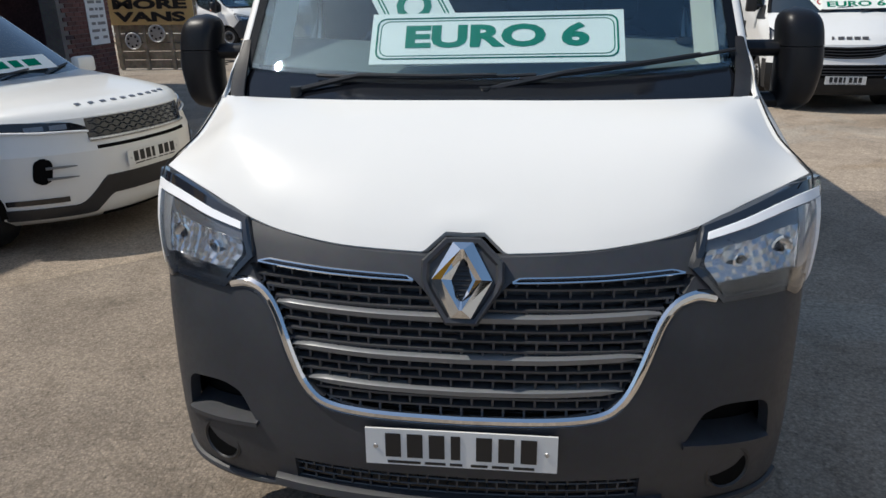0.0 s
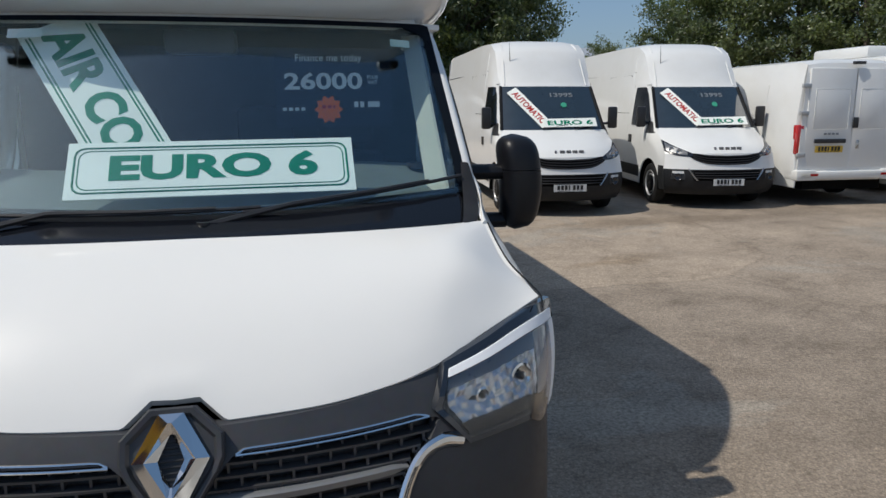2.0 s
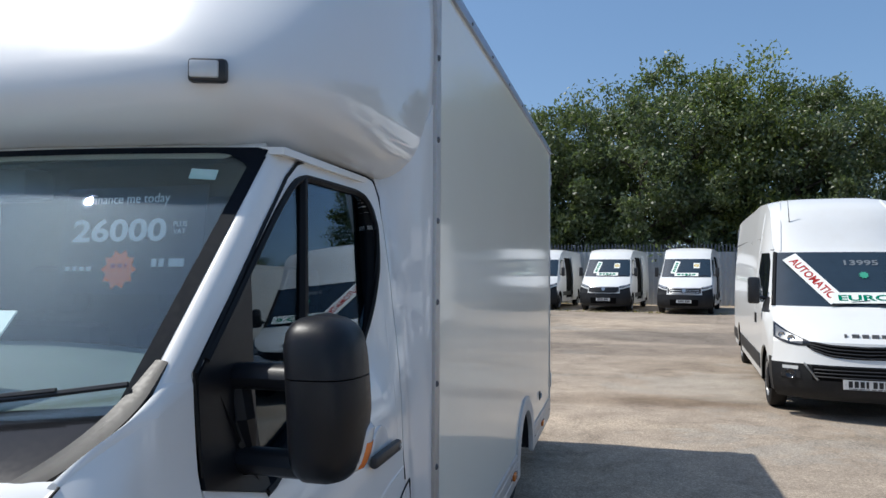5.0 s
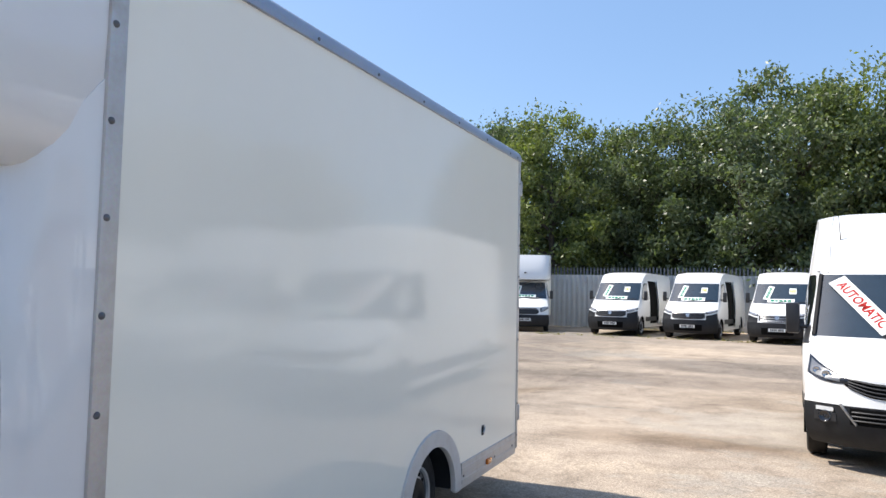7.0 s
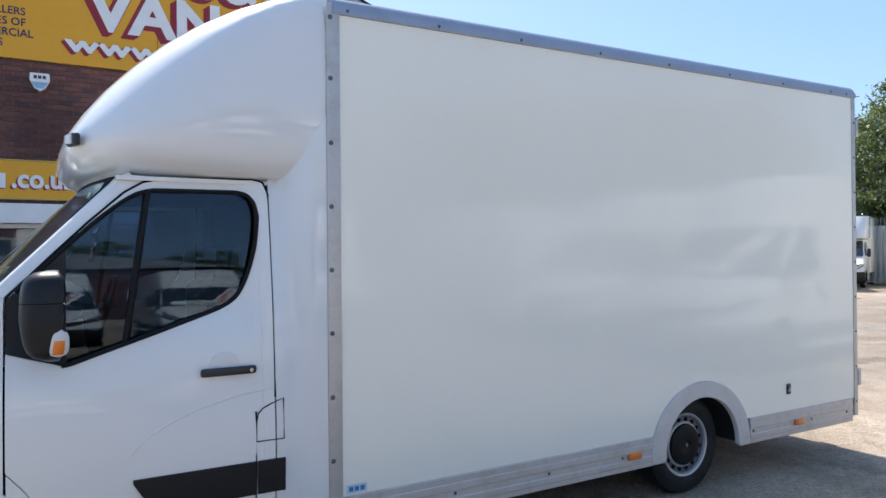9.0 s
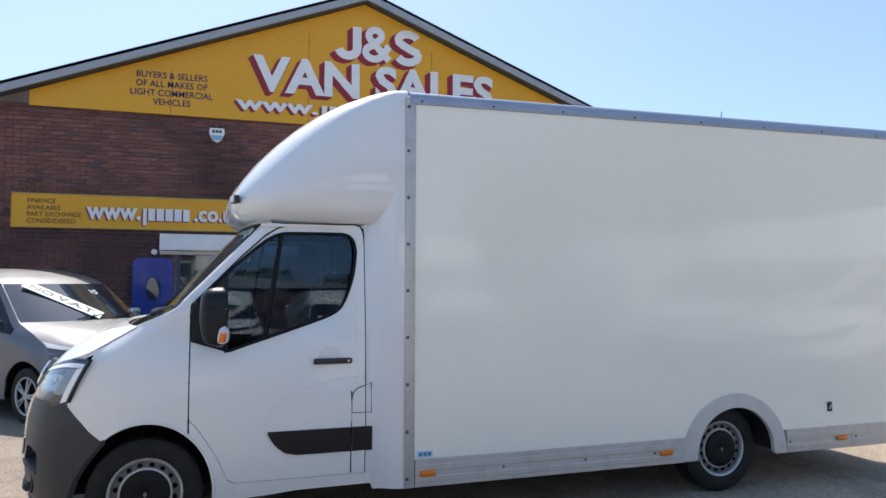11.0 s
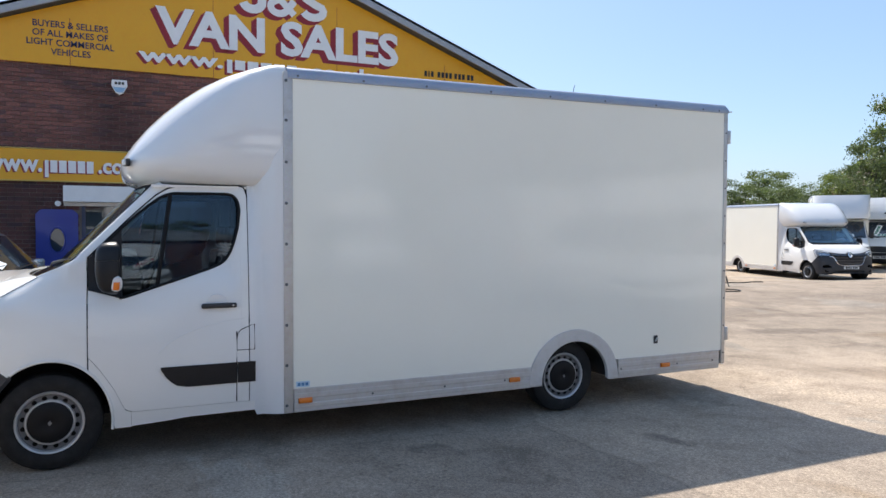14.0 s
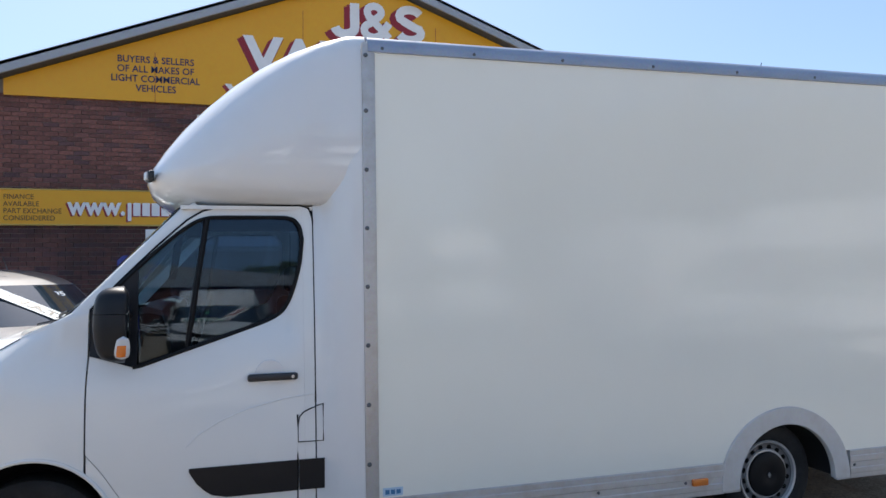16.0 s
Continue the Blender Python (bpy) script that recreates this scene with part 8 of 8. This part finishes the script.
    if cards:
        screen_card(v, b, -0.22, 0.54, 0.98, 0.17, -47, "NO V.A.T.", INK)
        c = b.at(b.k("s0") + 0.72, 0.35, 0.010)
        letters("10995", c - V(0.15, 0, 0.02), (1, 0, 0), (0, 0.8, 0.6), 0.30, 0.09, PRICEI, v, "lettering", 0.001, 0.02)
    return v


def park(v, x, y, turn):
    v.matrix_basis = pose(x, y, ground_z(x, y), 0, 0, turn)
    return v


# near row: fronts at the yard, rears away
d1 = park(daily_van(), 4.50, 7.93, -5.0)
d2 = copy_thing(d1, pose(7.33, 8.05, 0, 0, 0, -8.0))
ldv = rear_van(5.6, 1.0, 2.45)
park(ldv, 9.95, 13.75, 180 - 3)
ref = rear_van(5.9, 1.03, 2.62, True)
park(ref, 12.75, 14.6, 180 - 4)
# row reflected in the van's side, opposite it
d3 = copy_thing(d1, pose(11.6, 3.4, 0, 0, 0, -88))
d4 = copy_thing(d1, pose(11.9, 0.5, 0, 0, 0, -91))
d5 = copy_thing(d1, pose(12.0, 6.2, 0, 0, 0, -86))
# far row along the fence
f1 = park(ducato_van(), 1.1, 27.0, -9)
f2 = copy_thing(f1, pose(-1.75, 27.4, ground_z(-1.75, 27.4), 0, 0, -7))
f3 = park(ducato_van(True), 4.0, 26.0, -10)
m1 = park(luton_van(3.22, False, "white box van with tall over-cab body beside the fence"), -5.2, 27.6, 15)
t1 = park(luton_van(3.15), -8.75, 29.6, 20)
t2 = copy_thing(t1, pose(-13.3, 30.2, 0, 0, 0, 24))
t3 = copy_thing(t1, pose(-12.4, 26.6, 0, 0, 0, 40))
far = copy_thing(hero, pose(-9.5, 22.2, 0, 0, 0, 71.3))
far.scale = (1.0, 1.0, 0.875)
far["label"] = "white low height box van standing far across the yard"
# beside the building
s1 = suv()
s1.matrix_basis = pose(-2.60, 2.46, 0, 0, 0, 75)
# cars across the road, seen only in reflections
for x, y, turn in ((29.5, -2.3, -86), (29.8, 0.1, -92)):
    c = copy_thing(s1, pose(x, y, ground_z(x, y), 0, 0, turn))
    c["label"], c["group"] = "white car parked in front of the brick warehouse", "cars by the warehouse"
g1 = small_van(GREYB, "dark grey metallic small van with sale cards")
g1.matrix_basis = pose(-3.35, -0.40, 0, 0, 0, 132)
w1 = small_van(WHITE2, "white small van with sloping bonnet and black mirrors", False, 3.95, 3.12, (0.68, 0.80, 0.86))
w1.matrix_basis = pose(4.94, -0.62, 0, 0, 0, 122)

# ---- fence and trees ----
FENCE = paint("pale_grey_fence_sheet", (0.36, 0.39, 0.41), 0.55, metal=0.2, var=0.1, scale=1.5, dirt=(0.22, 0.21, 0.19), dirt_amt=0.5)
PALE = paint("grey_steel_pale", (0.13, 0.14, 0.15), 0.55, metal=0.4, var=0.1)
fence = thing("fence", "pale grey ribbed steel fence topped with pales", "fence")
FY = 34.2
for i in range(16):
    x0 = -26 + 2.75 * i
    P = []
    for j in range(45):
        x = x0 + 2.73 * j / 44
        d = 0.03 if (j % 4) in (1, 2) else 0.0
        P.append([V(x, FY - d, z) for z in (0.1, 2.75)])
    part("fence_panel", shell(bmesh.new(), P, (0, 0.01, 0)), FENCE, fence, smooth=0)
    part("post", box_bm(x0 - 0.06, x0 + 0.04, FY + 0.02, FY + 0.12, 0.0, 2.95), PALE, fence, smooth=0)
bm = prism(bmesh.new(), [(-0.035, 0), (0.035, 0), (0.035, 0.62), (0.0, 0.74), (-0.035, 0.62)], (0, 0, 0), (1, 0, 0), (0, 0, 1), 0.006)
pale_me = finish(bm, "pale", PALE, 0)
for i in range(270):
    ob = new("pale", pale_me)
    ob.parent = fence
    ob.matrix_basis = pose(-26 + 0.163 * i, FY + 0.03, 2.42)


def leaf_mat(name, lo, hi):
    m, nt, p = nodes_of(name)
    nt.nodes.remove(p)
    rnd = nt.nodes.new("ShaderNodeNewGeometry").outputs["Random Per Island"]
    c = ramp(nt, rnd, [(0.0, lo), (0.6, tuple((a + b) / 2 for a, b in zip(lo, hi))), (1.0, hi)])
    d, t, g = nd(nt, "ShaderNodeBsdfDiffuse"), nd(nt, "ShaderNodeBsdfTranslucent"), nd(nt, "ShaderNodeBsdfGlossy", Roughness=0.45)
    lnk(nt, c, d.inputs[0])
    tr = mixc(nt, 1.0, c, (1.25, 1.4, 0.7), "MULTIPLY")
    lnk(nt, tr, t.inputs[0])
    a, b = nt.nodes.new("ShaderNodeMixShader"), nt.nodes.new("ShaderNodeMixShader")
    a.inputs[0].default_value, b.inputs[0].default_value = 0.36, 0.05
    lnk(nt, d.outputs[0], a.inputs[1]), lnk(nt, t.outputs[0], a.inputs[2])
    lnk(nt, a.outputs[0], b.inputs[1]), lnk(nt, g.outputs[0], b.inputs[2])
    lnk(nt, b.outputs[0], nt.nodes["Material Output"].inputs[0])
    return m


LEAF = [leaf_mat("mid_green_leaves", (0.075, 0.100, 0.043), (0.200, 0.240, 0.098)), leaf_mat("yellow_green_leaves", (0.095, 0.125, 0.032), (0.250, 0.285, 0.080)), leaf_mat("dark_green_leaves", (0.062, 0.085, 0.042), (0.168, 0.210, 0.100))]
BARK = paint("grey_brown_bark", (0.085, 0.070, 0.055), 0.9, var=0.3, scale=5.0, bump=0.5, bscale=40)


def tree_meshes(seed, mat, n_leaf=19000):
    """A unit tree, 10 m high: a tapered trunk with limbs, and a crown of leaves in clumps."""
    rg = np.random.RandomState(seed)
    bm = bmesh.new()
    top = V(rg.uniform(-.3, .3), rg.uniform(-.3, .3), 7.6)
    tube(bm, [(0, 0, 0), (0.06, 0.03, 1.6), (0.0, 0.10, 3.6), top * 0.8, top], [0.20, 0.17, 0.14, 0.08, 0.03], n=8)
    tips = []
    for i in range(15):
        z = 1.6 + 5.4 * i / 15
        a = i * 2.4 + rg.uniform(-.4, .4)
        ln = (2.6 - 0.20 * max(0, z - 4)) * rg.uniform(.75, 1.15)
        p1 = V(math.cos(a) * ln * .5, math.sin(a) * ln * .5, z + .6)
        p2 = V(math.cos(a) * ln, math.sin(a) * ln, z + 1.3 * rg.uniform(.7, 1.3))
        tube(bm, [(0, 0, z), p1, p2], [0.075, 0.05, 0.02], n=5)
        tips += [p1, p2, (p1 + p2) / 2]
    wood = finish(bm, "trunk", BARK, 40)
    cl = [np.array(t) for t in tips]
    for i in range(70):
        a, z = rg.uniform(0, 6.283), rg.uniform(0.9, 9.6)
        r = 3.0 * math.sqrt(max(0.05, 1 - ((z - 4.8) / 5.2) ** 2)) * rg.uniform(.55, 1.05)
        cl.append(np.array((r * math.cos(a), r * math.sin(a), z)))
    cl = np.array(cl)
    k = rg.randint(0, len(cl), n_leaf)
    sp = rg.uniform(.35, .85, len(cl))
    c = cl[k] + rg.normal(0, 1, (n_leaf, 3)) * (sp[k] * .55)[:, None] * np.array((1, 1, .7))
    u = rg.normal(0, 1, (n_leaf, 3))
    u /= np.linalg.norm(u, axis=1)[:, None]
    w = np.cross(u, rg.normal(0, 1, (n_leaf, 3)))
    w /= np.linalg.norm(w, axis=1)[:, None]
    s = rg.uniform(.048, .100, n_leaf)[:, None]
    co = np.stack([c - u * s * 1.3, c - w * s * .62, c + u * s * 1.3, c + w * s * .62], axis=1).reshape(-1, 3)
    me = bpy.data.meshes.new("crown")
    me.from_pydata(co.tolist(), [], np.arange(n_leaf * 4).reshape(-1, 4).tolist())
    me.materials.append(mat)
    return wood, me


KINDS = [tree_meshes(11, LEAF[0]), tree_meshes(23, LEAF[1]), tree_meshes(37, LEAF[2]), tree_meshes(41, LEAF[0]), tree_meshes(59, LEAF[2])]


def tree(x, y, h, wide, kind, turn):
    t = thing("tree", ("broad mid green tree in full leaf", "yellow green tree in full leaf", "dark green tree in full leaf", "tall mid green tree in full leaf", "dense dark green tree in full leaf")[kind], "tree", "trees behind the fence")
    w, c = KINDS[kind]
    for nm, me in (("trunk", w), ("crown", c)):
        ob = new(nm, me)
        ob.parent = t
        if nm == "crown":
            ob["label"] = "leafy crown with gaps"
    t.matrix_basis = Matrix.LocRotScale((x, y, ground_z(x, y) if y < 34 else 0.2), Euler((0, 0, turn)), (wide, wide, h / 10.0))
    return t


rg = random.Random(3)
HX, HH = [-34, -26, -24, -20, -17, -14, -12.4, -9, -3, -1, 4, 9, 12.5, 15.5, 17], [3.2, 3.2, 4.4, 6.0, 8.6, 11.3, 12.3, 12.0, 10.8, 12.0, 13.2, 13.4, 12.0, 10.2, 8.5]
x = -33.0
i = 0
while x < 13.2:
    h = interp(x, HX, HH)
    tree(x, 38.5 + rg.uniform(-1.0, 1.6), h * rg.uniform(0.95, 1.05), h / 11.5 * rg.uniform(0.95, 1.15), (0, 3, 2, 0, 1, 4)[i % 6], rg.uniform(0, 6.28))
    if i % 2 == 0:
        tree(x + 1.2, 42.5 + rg.uniform(-1, 1.5), h * rg.uniform(0.92, 1.03), h / 10.5, (4, 2, 0)[i % 3], rg.uniform(0, 6.28))
    x += rg.uniform(2.2, 3.0)
    i += 1
# clump to the east of the yard
for k, (x, y, h) in enumerate(((24.5, 39, 9.5), (27.5, 38, 11.5), (30.5, 36, 12), (31.5, 32, 11.5), (33.5, 29, 12), (34.5, 25.5, 11.5), (36, 22, 12), (21.5, 44, 6.0), (37, 18, 11), (28.5, 42, 12), (33, 35, 12.5), (36.5, 28.5, 13))):
    tree(x, y, h, h / 10.5, (2, 0, 4, 3)[k % 4], k * 1.3)
# far side, behind the walkway
for k, (x, y, h) in enumerate(((40, 9, 8), (41, 3, 9), (40, -4, 8), (42, -10, 9))):
    tree(x, y, h, h / 9, (2, 0, 3, 4)[k % 4], k * 2.1)
# distant low woods
for k in range(7):
    tree(-72 + 6.5 * k, 72 + 2 * (k % 3), 7.2 + (k % 3), 1.5, (2, 4, 0)[k % 3], k * 1.7)

# long low shed beyond the fence
shed = thing("shed", "long low grey sheet roofed shed beyond the fence", "shed")
part("wall", box_bm(13, 30, 56, 66, 0, 4.6), FENCE, shed, smooth=0)
part("roof", shell(bmesh.new(), [[V(x, y, z) for y, z in ((55.6, 4.6), (61, 6.6), (66.4, 4.6))] for x in (12.6, 30.4)], (0, 0, 0.12)), ROOFG, shed, smooth=0)
house = thing("house", "brick house with a brown tiled roof behind the yard", "house")
part("wall", box_bm(-29, -23, 48, 56, 0, 4.5), BRICKS, house, smooth=0)
part("roof", prism(bmesh.new(), [(-4.3, 4.4), (4.3, 4.4), (0, 7.0)], (-29.3, 52, 0), (0, 1, 0), (0, 0, 1), 6.6), paint("brown_roof_tiles", (0.11, 0.075, 0.055), 0.85, var=0.2, scale=3), house, smooth=0)
# brick warehouse opposite, seen only in reflections
wh = thing("warehouse", "low brick warehouse with a grey gabled roof", "warehouse")
part("wall", box_bm(34, 48, -17, 9, 0, 5.0), BRICKS, wh, smooth=0)
part("roof", prism(bmesh.new(), [(-13.4, 4.95), (13.4, 4.95), (0, 7.6)], (33.7, -4, 0), (0, 1, 0), (0, 0, 1), 14.6), ROOFG, wh, smooth=0)
part("shutter", box_bm(33.93, 33.99, -9, -4, 0.05, 4.0), ALU, wh, smooth=0)
for y in (-1.6, 1.6, 4.8):
    win = part("window", box_bm(33.94, 33.99, y - 0.7, y + 0.7, 1.6, 2.9), TRIMI, wh, "white framed window", smooth=0)
    part("window_pane", box_bm(33.91, 33.938, y - 0.58, y + 0.58, 1.72, 2.78), FARGL, win, smooth=0)

# small things on the yard
tub = thing("tub", "blue plastic tub standing by the parked vans", "tub", m=Matrix.Translation((-7.8, 24.3, ground_z(-7.8, 24.3))))
bm = bmesh.new()
lathe(bm, [(0.0, 0.01), (0.24, 0.0), (0.30, 0.34), (0.32, 0.36), (0.29, 0.35), (0.23, 0.03), (0.0, 0.03)], (0, 0, 0), (0, 0, 1), 22)
part("shell", bm, paint("blue_plastic", (0.02, 0.22, 0.50), 0.4), tub)


# weeds and dry grass along the foot of the fence and among the far vans
def weed_strip():
    rg = np.random.RandomState(5)
    spots = [(rg.uniform(-26, 22), rg.normal(33.7, 0.25)) for _ in range(150)]
    spots += [(rg.uniform(-9.5, 6.0), rg.normal(26.9, 0.35)) for _ in range(45)] + [(rg.normal(-6.8, 0.5), rg.normal(27.4, 0.3)) for _ in range(40)]
    co, fs = [], []
    for x, y in spots:
        for _ in range(rg.randint(8, 20)):
            a, h, w = rg.uniform(0, 6.28), rg.uniform(0.03, 0.13), rg.uniform(0.008, 0.02)
            px, py = x + rg.normal(0, 0.16), y + rg.normal(0, 0.12)
            z = ground_z(px, py)
            dx, dy = math.cos(a) * w, math.sin(a) * w
            k = len(co)
            co += [(px - dx, py - dy, z), (px + dx, py + dy, z), (px + rg.normal(0, 0.06), py + rg.normal(0, 0.06), z + h)]
            fs.append((k, k + 1, k + 2))
    me = bpy.data.meshes.new("weeds")
    me.from_pydata(co, [], fs)
    me.materials.append(leaf_mat("dry_weed_leaves", (0.12, 0.11, 0.03), (0.40, 0.33, 0.14)))
    return tagged(new("weeds", me), "dry yellow green weeds along the fence foot", "weeds", kind="stuff")


weed_strip()

# black hoses lying on the yard behind the van
HOSE = paint("black_hose_rubber", (0.014, 0.014, 0.014), 0.5, var=0.1)
HOSES = [[(-9.9, 17.6), (-9.6, 18.2), (-9.7, 18.6), (-9.5, 18.9)], [(-8.6, 16.5), (-8.9, 16.7), (-9.3, 17.2)], [(-7.2, 14.8), (-7.5, 15.1), (-7.3, 15.5), (-7.7, 15.8), (-8.3, 15.6)]]
for k, pts in enumerate(HOSES):
    n = len(pts)
    line = [V(curve(t, span(0, 1, n), [q[0] for q in pts]), curve(t, span(0, 1, n), [q[1] for q in pts]), 0) for t in span(0, 1, 40)]
    line = [V(p.x, p.y, ground_z(p.x, p.y) + 0.016 + (0.28 * math.sin(math.pi * i / 39) ** 2 if k == 1 else 0.0)) for i, p in enumerate(line)]
    solo("hose", tube(bmesh.new(), line, 0.016, n=6), HOSE, "thin black hose lying on the yard", "hose", group="hoses on the yard")

# ---- bricks of the gable wall ----
def brick_runs():
    """Every brick of the face below the gable sign, clear of the openings: place along the wall, height, length."""
    z, row = 0.005, 0
    while z < SB + 0.02:
        y = GY0 + (0.0 if row % 2 else -0.1125)
        while y < GY1:
            y0, y1 = max(y, GY0), min(y + 0.215, GY1)
            hit = False
            for a, b, top in ((ENT0, ENT1, ENTH), (WK0, WK1, WKH)):
                if z < top - 0.02 and y1 > a and y0 < b:
                    hit = True
            if not hit and y1 - y0 > 0.06:
                yield y0, z, y1 - y0
            y += 0.225
        z += 0.075
        row += 1


rb = random.Random(9)
brick_me = finish(bx(bmesh.new(), 0, 0.016, 0, 0.215, 0, 0.065), "brick", BRICK, 0)
near, verts, faces = 0, [], []
for y, z, w in brick_runs():
    d = rb.uniform(-0.002, 0.003)
    if -3.4 < y < -0.9 and 3.12 < z < 4.45 and abs(w - 0.215) < 1e-4 and near < 290:
        ob = new("brick", brick_me)
        ob.parent = wall
        ob.location = (FX + d, y, z)
        near += 1
        continue
    k = len(verts)
    x1 = FX + 0.016 + d
    verts += [(FX, y, z), (FX, y + w, z), (FX, y + w, z + 0.065), (FX, y, z + 0.065), (x1, y, z), (x1, y + w, z), (x1, y + w, z + 0.065), (x1, y, z + 0.065)]
    faces += [(k + 4, k + 5, k + 6, k + 7), (k, k + 1, k + 5, k + 4), (k + 1, k + 2, k + 6, k + 5), (k + 2, k + 3, k + 7, k + 6), (k + 3, k, k + 4, k + 7)]
me = bpy.data.meshes.new("brickwork")
me.from_pydata(verts, [], faces)
me.materials.append(BRICKS)
ob = new("brickwork", me)
ob.parent = wall
tagged(ob, "dark red brickwork with pale joints", kind="stuff")
